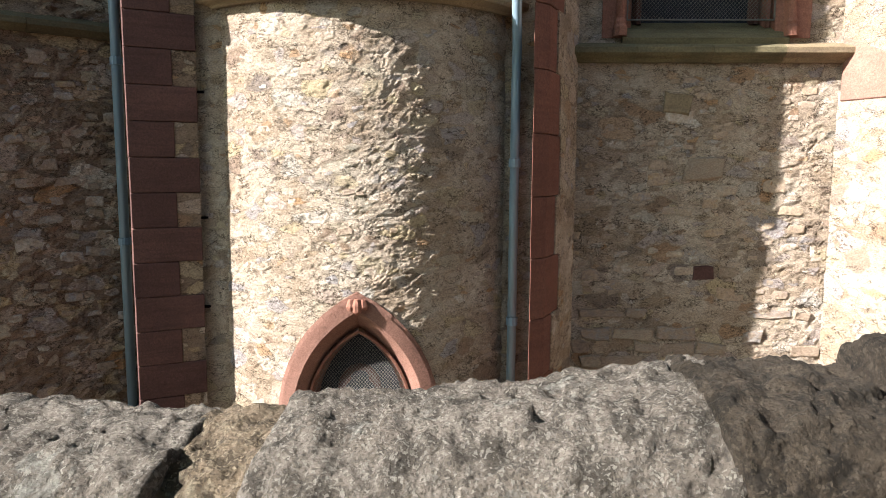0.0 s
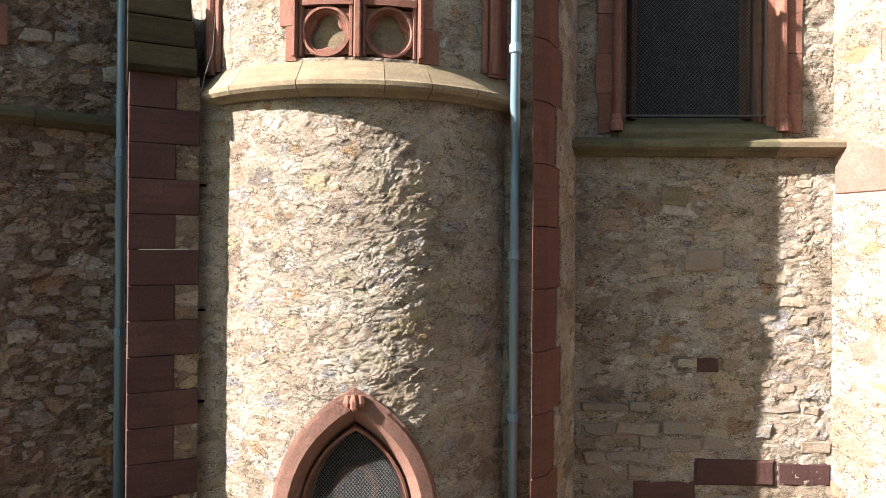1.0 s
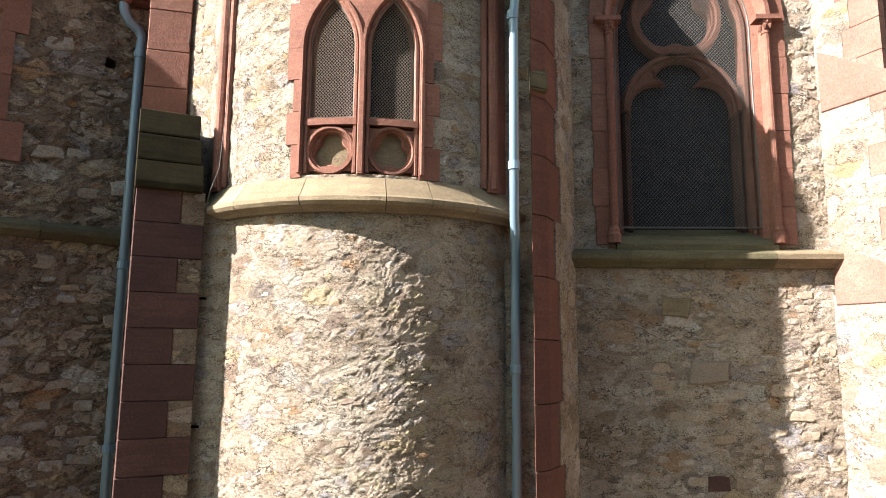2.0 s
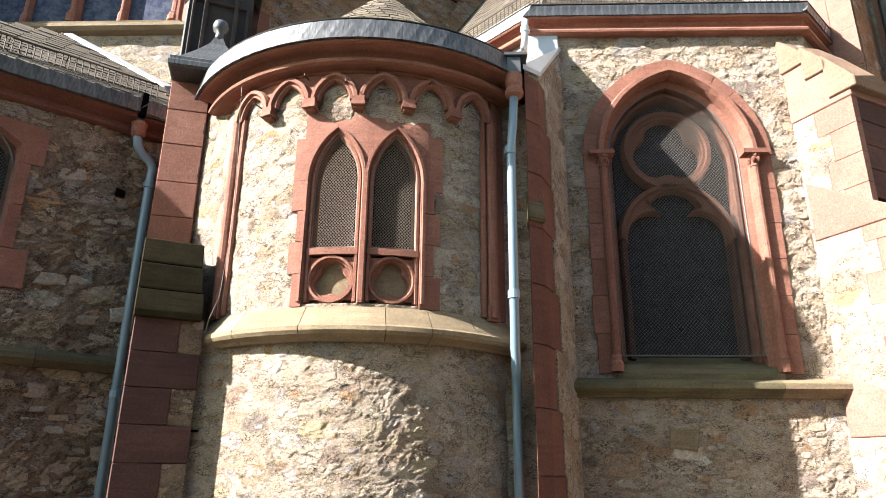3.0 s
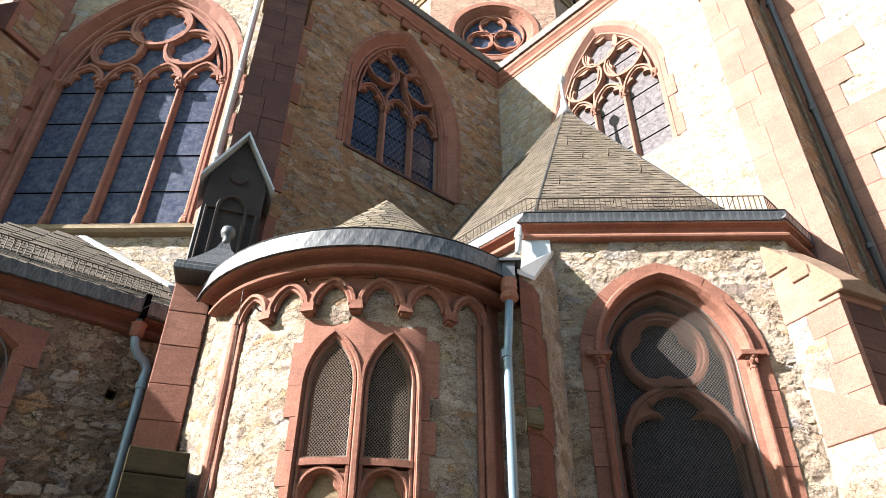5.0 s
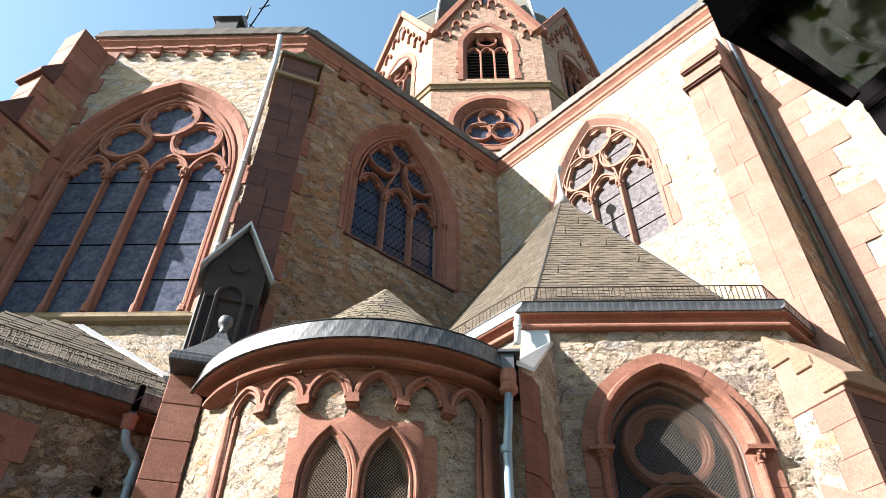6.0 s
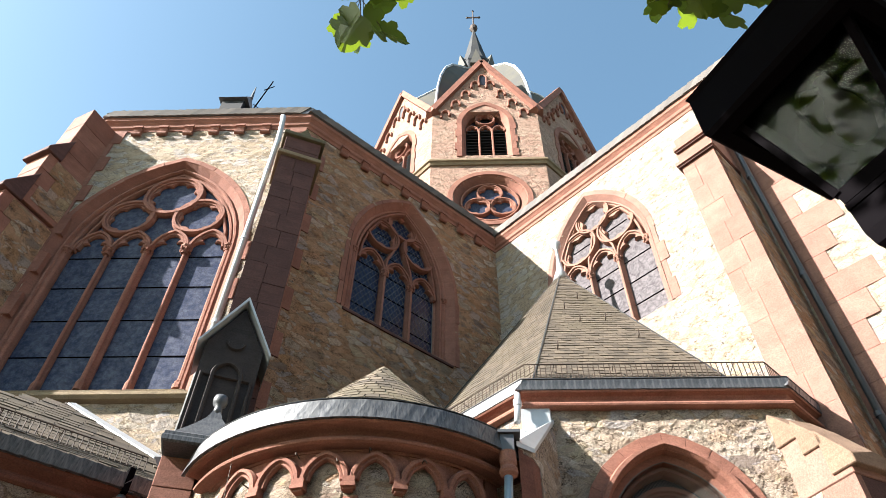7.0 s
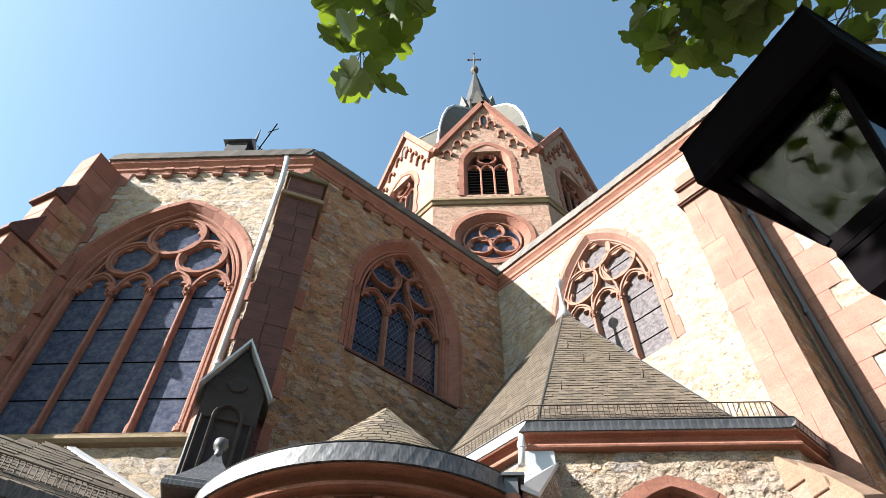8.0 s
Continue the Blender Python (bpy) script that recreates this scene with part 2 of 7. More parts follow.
def face_stone_material(stretch=(0.22, 0.01, 0.22), dull=1.0):
    """Single stones that show in the rubble, each of its own colour, smeared with pointing."""
    k = Nodes("face_stone")
    tc = k.add("TexCoord")
    vec = tc.outputs["Object"]
    spread = k.add("VectorMath", operation="MULTIPLY")
    k.put(spread, 0, vec)
    spread.inputs[1].default_value = stretch
    shift = k.add("VectorMath", operation="ADD")
    k.put(shift, 0, spread.outputs[0])
    k.put(shift, 1, k.math("MULTIPLY", k.random(), 40.0))
    vec = shift.outputs[0]
    shades = [(0.0, (0.43, 0.38, 0.33)), (0.16, (0.42, 0.31, 0.18)), (0.3, (0.27, 0.25, 0.265)), (0.44, (0.52, 0.46, 0.39)), (0.58, (0.34, 0.235, 0.145)), (0.70, (0.40, 0.30, 0.26)), (0.82, (0.43, 0.265, 0.11)), (0.91, (0.22, 0.155, 0.13)), (1.0, (0.50, 0.44, 0.37))]
    tone = k.ramp(k.random(), [(p, tuple(0.72 * v + 0.28 * sum(c) / 3 for v in c)) for p, c in shades])
    tone = k.mix(1.0, tone, (dull,) * 3, "MULTIPLY")
    smear = k.ramp(k.noise(vec, 11, 7, 0.7), [(0.36, 0.0), (0.56, 0.95)])
    tone = k.mix(smear, tone, tuple(dull * c for c in (0.335, 0.252, 0.19)))
    tone = k.mix(0.6, tone, k.ramp(k.noise(vec, 45, 7, 0.8), [(0.3, 0.15), (0.7, 0.92)]), "OVERLAY")
    height = k.math("ADD", k.noise(vec, 18, 9, 0.8), k.math("MULTIPLY", smear, 0.2))
    return k.done(tone, 0.92, k.bump(height, 0.9, 0.035), spec=0.15)


M_FACE = face_stone_material(dull=0.95)
# Duller copy for the aisle, its shade in the stone colour.
M_FACE_SHADED = face_stone_material(dull=0.8)
M_FACE_FLAT = face_stone_material((1, 1, 1.6), 0.75)


def glass_material(name, a, b, rough, lead=7.0, spec=0.16):
    """Old leaded church glass behind weather glazing: dull, dusty and uneven."""
    k = Nodes(name)
    vec = k.coords()
    tone = k.mix(k.ramp(k.noise(vec, 7.0, 6, 0.65), [(0.35, 0.0), (0.65, 1.0)]), a, b)
    cells = k.voronoi(k.warp(vec, 4, 0.1), lead, "DISTANCE_TO_EDGE").outputs["Distance"]
    tone = k.mix(k.ramp(cells, [(0.0, 0.45), (0.05, 0.0)]), tone, (0.02, 0.02, 0.025))
    tone = k.mix(0.3, tone, k.ramp(k.noise(vec, 14, 5, 0.7), [(0.3, 0.2), (0.7, 0.85)]), "OVERLAY")
    return k.done(tone, k.math("ADD", rough, k.math("MULTIPLY", k.noise(vec, 5, 3), 0.25)), k.bump(k.noise(vec, 3.5, 3), 0.12, 0.015), spec=spec)


M_GLASS = glass_material("leaded_glass", (0.020, 0.027, 0.055), (0.056, 0.062, 0.088), 0.3, 9.0, spec=0.05)
# Lit and shaded copies: pale for the sunlit transept, dark for the choir side.
M_GLASS_PINK = glass_material("sunlit_pale_leaded_glass", (0.07, 0.062, 0.065), (0.12, 0.108, 0.112), 0.6, 5.0, spec=0.02)
M_GLASS_SHADED = glass_material("shaded_blue_glass", (0.008, 0.012, 0.034), (0.018, 0.024, 0.055), 0.06)
M_GLASS_DARK = glass_material("dark_leaded_glass", (0.010, 0.011, 0.017), (0.022, 0.023, 0.031), 0.35)


def granite_material(name="weathered_granite", tint=(1, 1, 1)):
    k = Nodes(name)
    vec = k.coords()
    tone = k.mix(k.random(), (0.155, 0.133, 0.112), (0.12, 0.10, 0.085))
    tone = k.mix(k.ramp(k.noise(vec, 3.5, 6, 0.65), [(0.40, 0.0), (0.68, 0.8)]), tone, (0.062, 0.049, 0.038))
    tone = k.mix(k.ramp(k.noise(k.warp(vec, 9, 0.08), 13, 9, 0.78), [(0.46, 0.0), (0.58, 0.85)]), tone, (0.026, 0.021, 0.016))
    speck = k.voronoi(k.warp(vec, 60, 0.02), 210)
    pick = k.add("SeparateColor")
    k.put(pick, "Color", speck.outputs["Color"])
    tone = k.mix(k.ramp(pick.outputs[0], [(0.66, 0.0), (0.9, 0.5)]), tone, (0.03, 0.027, 0.024))
    tone = k.mix(k.ramp(pick.outputs[1], [(0.74, 0.0), (0.95, 0.45)]), tone, (0.27, 0.25, 0.22))
    lichen = k.ramp(k.noise(k.warp(vec, 8, 0.1), 7, 5, 0.7), [(0.60, 0.0), (0.68, 0.55)])
    tone = k.mix(lichen, tone, (0.20, 0.195, 0.175))
    tone = k.mix(1.0, tone, tint, "MULTIPLY")
    height = k.math("ADD", k.noise(vec, 34, 8, 0.75), k.math("MULTIPLY", k.noise(vec, 130, 4, 0.7), 0.4))
    pits = k.ramp(k.voronoi(k.warp(vec, 18, 0.05), 26).outputs["Distance"], [(0.1, 0.0), (0.4, 1.0)])
    height = k.math("ADD", height, k.math("MULTIPLY", pits, 0.5))
    return k.done(tone, 0.9, k.bump(height, 1.0, 0.03), spec=0.2)


M_GRANITE = granite_material()
# Lichened granite; the dark tint also holds the shade of the right end.
M_GRANITE_DARK = granite_material("dark_shaded_lichened_granite", (0.30, 0.26, 0.215))
M_GRANITE_TAN = granite_material("tan_granite", (1.1, 0.97, 0.78))


def ground_material():
    k = Nodes("gravelly_earth")
    vec = k.coords()
    tone = k.ramp(k.noise(vec, 1.2, 6, 0.65), [(0.3, (0.085, 0.068, 0.05)), (0.7, (0.15, 0.125, 0.092))])
    tone = k.mix(0.4, tone, k.ramp(k.noise(vec, 50, 5, 0.7), [(0.3, 0.2), (0.7, 0.85)]), "OVERLAY")
    return k.done(tone, 0.95, k.bump(k.noise(vec, 25, 6), 0.6, 0.03))


M_GROUND = ground_material()


def leaf_material():
    k = Nodes("maple_leaf")
    tone = k.mix(k.island(), (0.020, 0.042, 0.006), (0.046, 0.08, 0.012))
    mat = k.done(tone, 0.45, spec=0.4)
    trans = k.add("BsdfTranslucent")
    k.put(trans, "Color", (0.20, 0.29, 0.02, 1))
    both = k.add("MixShader")
    both.inputs[0].default_value = 0.4
    k.tree.links.new(k.bsdf.outputs[0], both.inputs[1])
    k.tree.links.new(trans.outputs[0], both.inputs[2])
    k.tree.links.new(both.outputs[0], k.tree.nodes["Material Output"].inputs["Surface"])
    return mat


M_LEAF = leaf_material()
M_BARK = metal_material("bark", (0.10, 0.075, 0.05), 0.9, 0.0, 0.6, 0.2)


# ---- building tools ----
def mesh_of(bm, smooth=False):
    data = bpy.data.meshes.new("mesh")
    if all(len(e.link_faces) == 2 for e in bm.edges) and bm.calc_volume(signed=True) < 0:
        bmesh.ops.reverse_faces(bm, faces=bm.faces)
    bm.normal_update()
    bm.to_mesh(data)
    bm.free()
    if smooth:
        data.polygons.foreach_set("use_smooth", [True] * len(data.polygons))
    return data


def bend(bm, radius):
    """Wraps flat work (x along, y inwards) round a drum of that radius."""
    for v in bm.verts:
        a, r = v.co.x / radius, radius - v.co.y
        v.co.x, v.co.y = r * math.sin(a), -r * math.cos(a)


def part(name, bm, material, parent, label="", radius=None, smooth=False, kind=""):
    """One mesh object under a thing or a part."""
    if radius:
        bend(bm, radius)
    ob = new(name, mesh_of(bm, smooth))
    ob.data.materials.append(material)
    ob.parent = parent
    return tagged(ob, label, kind=kind)


def thing(name, m, label, category, group="", kind=""):
    ob = new(name)
    ob.empty_display_size = 0.2
    ob.matrix_world = m
    return tagged(ob, label, category, group, kind)


def solid(name, bm, material, m, label, category, group="", kind="", radius=None, smooth=False):
    """A top-level thing of one mesh."""
    if radius:
        bend(bm, radius)
    ob = new(name, mesh_of(bm, smooth))
    ob.data.materials.append(material)
    ob.matrix_world = m
    return tagged(ob, label, category, group, kind)


def box(bm, x0, x1, y0, y1, z0, z1, nx=1, nz=1, bevel=0.0):
    """A box, cut into nx by nz along x and z."""
    xs, zs = np.linspace(x0, x1, nx + 1), np.linspace(z0, z1, nz + 1)
    loops = []
    for x in xs:
        ring = [bm.verts.new((x, y0, z)) for z in zs] + [bm.verts.new((x, y1, z)) for z in zs[::-1]]
        loops.append(ring)
    for a, b in zip(loops, loops[1:]):
        for i in range(len(a)):
            j = (i + 1) % len(a)
            bm.faces.new((a[i], b[i], b[j], a[j]))
    half = nz + 1
    for ring, flip in ((loops[0], False), (loops[-1], True)):
        for i in range(nz):
            f = (ring[i], ring[i + 1], ring[2 * half - 2 - i], ring[2 * half - 1 - i])
            bm.faces.new(f[::-1] if flip else f)
    if bevel:
        sharp = [e for e in bm.edges if len(e.link_faces) == 2 and e.calc_face_angle(0) > 0.6]
        bmesh.ops.bevel(bm, geom=sharp, offset=bevel, segments=1, affect="EDGES")


def prism(bm, outline, y0, y1, flare=0.0):
    """A flat outline in x and z, taken from depth y0 to y1."""
    front = [bm.verts.new((x, y0, z)) for x, z in outline]
    back = [bm.verts.new((x, y1, z)) for x, z in outline]
    n = len(outline)
    bm.faces.new(front)
    bm.faces.new(back[::-1])
    for i in range(n):
        j = (i + 1) % n
        bm.faces.new((front[j], front[i], back[i], back[j]))
    bmesh.ops.recalc_face_normals(bm, faces=bm.faces)


def plan_block(bm, plan, z0, z1):
    """An upright block on a plan outline; z1 may be one height for each corner."""
    tops = z1 if isinstance(z1, (list, tuple)) else [z1] * len(plan)
    low = [bm.verts.new((x, y, z0)) for x, y in plan]
    high = [bm.verts.new((x, y, z)) for (x, y), z in zip(plan, tops)]
    n = len(plan)
    bm.faces.new(low[::-1])
    bm.faces.new(high)
    for i in range(n):
        j = (i + 1) % n
        bm.faces.new((low[i], low[j], high[j], high[i]))
    bmesh.ops.recalc_face_normals(bm, faces=bm.faces)


def bar(bm, pts, width, front, back, closed=False, chamfer=0.5):
    """A moulded bar along a path in x and z: chamfered towards its front."""
    pts = [Vector(p) for p in pts]
    n = len(pts)
    w = width / 2
    mid = front + (back - front) * 0.45
    section = [(-w, back), (-w, mid), (-w * chamfer, front), (w * chamfer, front), (w, mid), (w, back)]
    rings = []
    for i, p in enumerate(pts):
        a = pts[(i - 1) % n] if closed or i else p
        b = pts[(i + 1) % n] if closed or i < n - 1 else p
        d1, d2 = (p - a), (b - p)
        d1 = d1.normalized() if d1.length > 1e-6 else d2.normalized()
        d2 = d2.normalized() if d2.length > 1e-6 else d1
        t = (d1 + d2)
        t = t.normalized() if t.length > 1e-4 else d2
        side = Vector((-t.y, t.x))
        stretch = 1 / max(0.45, abs(side.dot(Vector((-d2.y, d2.x)))))
        rings.append([bm.verts.new((p.x + side.x * s * stretch, y, p.y + side.y * s * stretch)) for s, y in section])
    pairs = list(zip(rings, rings[1:])) + ([(rings[-1], rings[0])] if closed else [])
    made = []
    for a, b in pairs:
        for i in range(len(section)):
            j = (i + 1) % len(section)
            made.append(bm.faces.new((a[i], a[j], b[j], b[i])))
    if not closed:
        made.append(bm.faces.new(rings[0][::-1]))
        made.append(bm.faces.new(rings[-1]))
    bmesh.ops.recalc_face_normals(bm, faces=made)


def tube(bm, pts, radius, sides=10, cap=True):
    """A round bar along points; radius may be one for each point."""
    pts = [Vector(p) for p in pts]
    radii = radius if isinstance(radius, (list, tuple)) else [radius] * len(pts)
    rings, up = [], None
    for i, p in enumerate(pts):
        t = (pts[min(i + 1, len(pts) - 1)] - pts[max(i - 1, 0)]).normalized()
        if up is None:
            up = t.orthogonal().normalized()
        up = (up - t * up.dot(t)).normalized()
        side = t.cross(up)
        rings.append([bm.verts.new(p + (up * math.cos(a) + side * math.sin(a)) * radii[i]) for a in np.linspace(0, 2 * math.pi, sides, endpoint=False)])
    for a, b in zip(rings, rings[1:]):
        for i in range(sides):
            j = (i + 1) % sides
            bm.faces.new((a[i], a[j], b[j], b[i]))
    if cap:
        bm.faces.new(rings[0][::-1])
        bm.faces.new(rings[-1])


def lathe(bm, profile, sides=16, centre=(0, 0)):
    """A turned body: (radius, height) pairs from bottom to top."""
    rings = []
    for r, z in profile:
        rings.append([bm.verts.new((centre[0] + r * math.cos(a), centre[1] + r * math.sin(a), z)) for a in np.linspace(0, 2 * math.pi, sides, endpoint=False)])
    for a, b in zip(rings, rings[1:]):
        for i in range(sides):
            j = (i + 1) % sides
            bm.faces.new((a[i], a[j], b[j], b[i]))
    bm.faces.new(rings[0][::-1])
    bm.faces.new(rings[-1])


def arch(a, h, n=10):
    """A pointed arch of half width a and rise h, from (-a, 0) over (0, h) to (a, 0)."""
    h = max(h, a * 1.001)
    r = (a * a + h * h) / (2 * a)
    end = math.acos((r - a) / r)
    right = [(a - r + r * math.cos(t), r * math.sin(t)) for t in np.linspace(0, end, n)]
    return [(-x, z) for x, z in right] + right[-2::-1]


def in_arch(u, z, u0, a, zb, zs, h):
    if z < zb or abs(u - u0) > a:
        return False
    if z <= zs:
        return True
    r = (a * a + h * h) / (2 * a)
    return math.hypot(abs(u - u0) - (a - r), z - zs) < r


def cusped(n, size, depth=0.26, turn=90.0, steps=9):
    """The outline of n shallow round lobes with points turned inwards between them."""
    out = []
    for i in range(n * steps):
        t = 2 * math.pi * i / (n * steps)
        out.append((t + radians(turn), size * (1 - depth * (1 - abs(math.cos(n * t / 2)) ** 0.6))))
    return [(r * math.cos(t), r * math.sin(t)) for t, r in out]


def rubble_wall(name, m, u0, u1, z0, z1, step, inside, material, label, thick=0.5, relief=0.02, radius=None, seed=0.0):
    """A wall of rough stone as a fine uneven sheet with thickness; inside(u, z) tells where it is open."""
    nu, nz = max(1, round((u1 - u0) / step)), max(1, round((z1 - z0) / step))
    us, zs = np.linspace(u0, u1, nu + 1), np.linspace(z0, z1, nz + 1)
    verts, faces = [], []
    for i, u in enumerate(us):
        for j, z in enumerate(zs):
            p = Vector((u + seed, z * 1.5, seed * 0.7))
            q = p + Vector((noise.noise(p * 4), noise.noise(p * 4 + Vector((5, 2, 8))), 0)) * 0.12
            d = relief * (0.4 * noise.noise(p * 1.7) + 0.3 * math.tanh(5 * noise.noise(q * 5.0)) + (0.26 * math.tanh(6 * noise.noise(q * 10.5)) + 0.35 * noise.noise(q * 19) + 0.3 * noise.noise(q * 33) if step < 0.08 else 0))
            if i in (0, nu) or j in (0, nz):
                d = 0
            if radius:
                a, r = u / radius, radius - d
                verts.append((r * math.sin(a), -r * math.cos(a), z))
            else:
                verts.append((u, d, z))
    for i in range(nu):
        for j in range(nz):
            if inside and inside((us[i] + us[i + 1]) / 2, (zs[j] + zs[j + 1]) / 2):
                continue
            a = i * (nz + 1) + j
            faces.append((a, a + nz + 1, a + nz + 2, a + 1))
    data = bpy.data.meshes.new("mesh")
    data.from_pydata(verts, [], faces)
    ob = new(name, data)
    data.materials.append(material)
    ob.matrix_world = m
    thicken = ob.modifiers.new("thickness", "SOLIDIFY")
    thicken.thickness, thicken.offset = thick, -1
    return tagged(ob, label, "wall", kind="structure")


def stone_shapes(count, seed, material):
    """A handful of flat, angular stone faces to be shared."""
    rnd, made = random.Random(seed), []
    for _ in range(count):
        bm = bmesh.new()
        tall = rnd.uniform(0.36, 0.62)
        w0, w1, lean = rnd.uniform(0.42, 0.52), rnd.uniform(0.36, 0.52), rnd.uniform(-0.1, 0.1)
        base = [(-w0, -0.5), (-w0 * 0.3, -0.53), (w0 * 0.4, -0.48), (w0, -0.42), (w0 * 1.02, 0.1), (w1 + lean, 0.46), (lean * 0.5, 0.52), (-w1 + lean, 0.45), (-w0 * 1.03, 0.0)]
        base = [(x + rnd.uniform(-0.06, 0.06), z + rnd.uniform(-0.07, 0.07)) for x, z in base]
        low = [bm.verts.new((x, 2.0, tall * z)) for x, z in base]
        mid = [bm.verts.new((x * 0.99, -0.1, tall * z * 0.98)) for x, z in base]
        rim = [bm.verts.new((x * rnd.uniform(0.82, 0.93), -1.0 + rnd.uniform(-0.5, 0.5), tall * z * rnd.uniform(0.78, 0.9))) for x, z in base]
        top = bm.verts.new((rnd.uniform(-0.15, 0.15), -1.0 + rnd.uniform(-0.6, 0.4), rnd.uniform(-0.06, 0.06)))
        n = len(base)
        for i in range(n):
            j = (i + 1) % n
            bm.faces.new((low[j], low[i], mid[i], mid[j]))
            bm.faces.new((mid[j], mid[i], rim[i], rim[j]))
            bm.faces.new((rim[j], rim[i], top))
        bmesh.ops.recalc_face_normals(bm, faces=bm.faces)
        data = mesh_of(bm)
        data.materials.append(material)
        made.append(data)
    return made


def set_stones(wall, count, u0, u1, z0, z1, inside, seed, sizes=(0.10, 0.34), radius=None, proud=0.009, material=None):
    """Single stones that show nearly flush in a rubble wall, half smeared over, kept apart from one another."""
    rnd, placed, tries = random.Random(seed), [], 0
    shapes = stone_shapes(12, seed, material or M_FACE)
    while len(placed) < count and tries < count * 30:
        tries += 1
        s = sizes[0] + (sizes[1] - sizes[0]) * rnd.random() ** 1.8
        u, z = rnd.uniform(u0, u1), rnd.uniform(z0, z1)
        if inside and any(inside(u + du, z + dz) for du in (-s * 0.6, 0, s * 0.6) for dz in (-s * 0.4, 0, s * 0.4)):
            continue
        if any(abs(u - p) < (s + q) * 0.52 and abs(z - r) < (s + q) * 0.3 for p, r, q in placed):
            continue
        placed.append((u, z, s))
        ob = new("stone", rnd.choice(shapes))
        ob.parent = wall
        lie = Matrix.Translation((0, rnd.uniform(0.0, 0.010), 0)) @ Matrix.Rotation(rnd.uniform(-0.15, 0.15), 4, "Y") @ Matrix.Diagonal((s, proud, s, 1))
        if radius:
            ob.matrix_basis = Matrix.Rotation(u / radius, 4, "Z") @ Matrix.Translation((0, -radius, z)) @ lie
        else:
            ob.matrix_basis = Matrix.Translation((u, 0, z)) @ lie


def outline(u0, zb, zs, a, h, n=10):
    return [(u0 - a, zb)] + [(u0 + x, zs + z) for x, z in arch(a, h, n)] + [(u0 + a, zb)]


def moulding(bm, profile, u0, u1, n=1):
    """A profile of (depth, height) pairs run along x."""
    rings = [[bm.verts.new((u, y, z)) for y, z in profile] for u in np.linspace(u0, u1, n + 1)]
    for a, b in zip(rings, rings[1:]):
        for i in range(len(profile)):
            j = (i + 1) % len(profile)
            bm.faces.new((a[i], b[i], b[j], a[j]))
    bm.faces.new(rings[0])
    bm.faces.new(rings[-1][::-1])
    bmesh.ops.recalc_face_normals(bm, faces=bm.faces)


def sweep_plan(bm, plan, profile, closed=False):
    """A profile of (outward, height) pairs run round a plan, mitred; outward lies right of the way."""
    pts = [Vector(p) for p in plan]
    n = len(pts)
    rings = []
    for i, p in enumerate(pts):
        d1 = (p - pts[i - 1]).normalized() if closed or i else (pts[1] - p).normalized()
        d2 = (pts[(i + 1) % n] - p).normalized() if closed or i < n - 1 else d1
        n1, n2 = Vector((d1.y, -d1.x)), Vector((d2.y, -d2.x))
        mid = (n1 + n2).normalized()
        mid = mid / max(0.3, mid.dot(n1))
        rings.append([bm.verts.new((p.x + mid.x * o, p.y + mid.y * o, z)) for o, z in profile])
    pairs = list(zip(rings, rings[1:])) + ([(rings[-1], rings[0])] if closed else [])
    for a, b in pairs:
        for i in range(len(profile)):
            j = (i + 1) % len(profile)
            bm.faces.new((a[i], b[i], b[j], a[j]))
    if not closed:
        bm.faces.new(rings[0])
        bm.faces.new(rings[-1][::-1])
    bmesh.ops.recalc_face_normals(bm, faces=bm.faces)


def voussoirs(parent, u0, zs, a, h, band, top_extra, material, y0, y1, n=6, radius=None):
    """The wedge stones round a pointed arch."""
    inner = arch(a, h, n + 1)
    outer = arch(a + band, h + top_extra, n + 1)
    for i in range(2 * n):
        bm = bmesh.new()
        quad = [inner[i], inner[i + 1], outer[i + 1], outer[i]]
        c = Vector((sum(p[0] for p in quad) / 4, sum(p[1] for p in quad) / 4))
        quad = [c + (Vector(p) - c) * 0.985 for p in quad]
        prism(bm, [(u0 + p.x, zs + p.y) for p in quad], y0 + random.uniform(-0.006, 0.006), y1)
        part("arch_stone", bm, material, parent, radius=radius)


def jamb_stones(parent, u0, zb, zs, a, band, material, y0, y1, course=0.42, long=1.5, radius=None, sides=(-1, 1)):
    n = max(1, round((zs - zb) / course))
    zz = np.linspace(zb, zs, n + 1)
    for s in sides:
        for i in range(n):
            w = band * (long if (i + (s > 0)) % 2 else 1.0) * random.uniform(0.93, 1.07)
            bm = bmesh.new()
            x0, x1 = sorted((u0 + s * a, u0 + s * (a + w)))
            box(bm, x0, x1, y0 + random.uniform(-0.006, 0.006), y1, zz[i] + 0.004, zz[i + 1] - 0.004, bevel=0.006)
            part("jamb_stone", bm, material, parent, radius=radius)


def reveal(parent, u0, zb, zs, rings, material, radius=None):
    """The stepped, splayed cheeks of an opening: rings of (half width, rise, depth)."""
    bm = bmesh.new()
    rows = [[bm.verts.new((u, y, z)) for u, z in outline(u0, zb, zs, a, h)] for a, h, y in rings]
    for p, q in zip(rows, rows[1:]):
        for i in range(len(p) - 1):
            bm.faces.new((p[i], p[i + 1], q[i + 1], q[i]))
    bmesh.ops.recalc_face_normals(bm, faces=bm.faces)
    return part("reveal", bm, material, parent, radius=radius)


def arch_top(u, u0, zs, a, h):
    """The height of a pointed arch over the place u."""
    x = min(abs(u - u0), a)
    r = (a * a + h * h) / (2 * a)
    return zs + math.sqrt(max(r * r - (x - (a - r)) ** 2, 0))


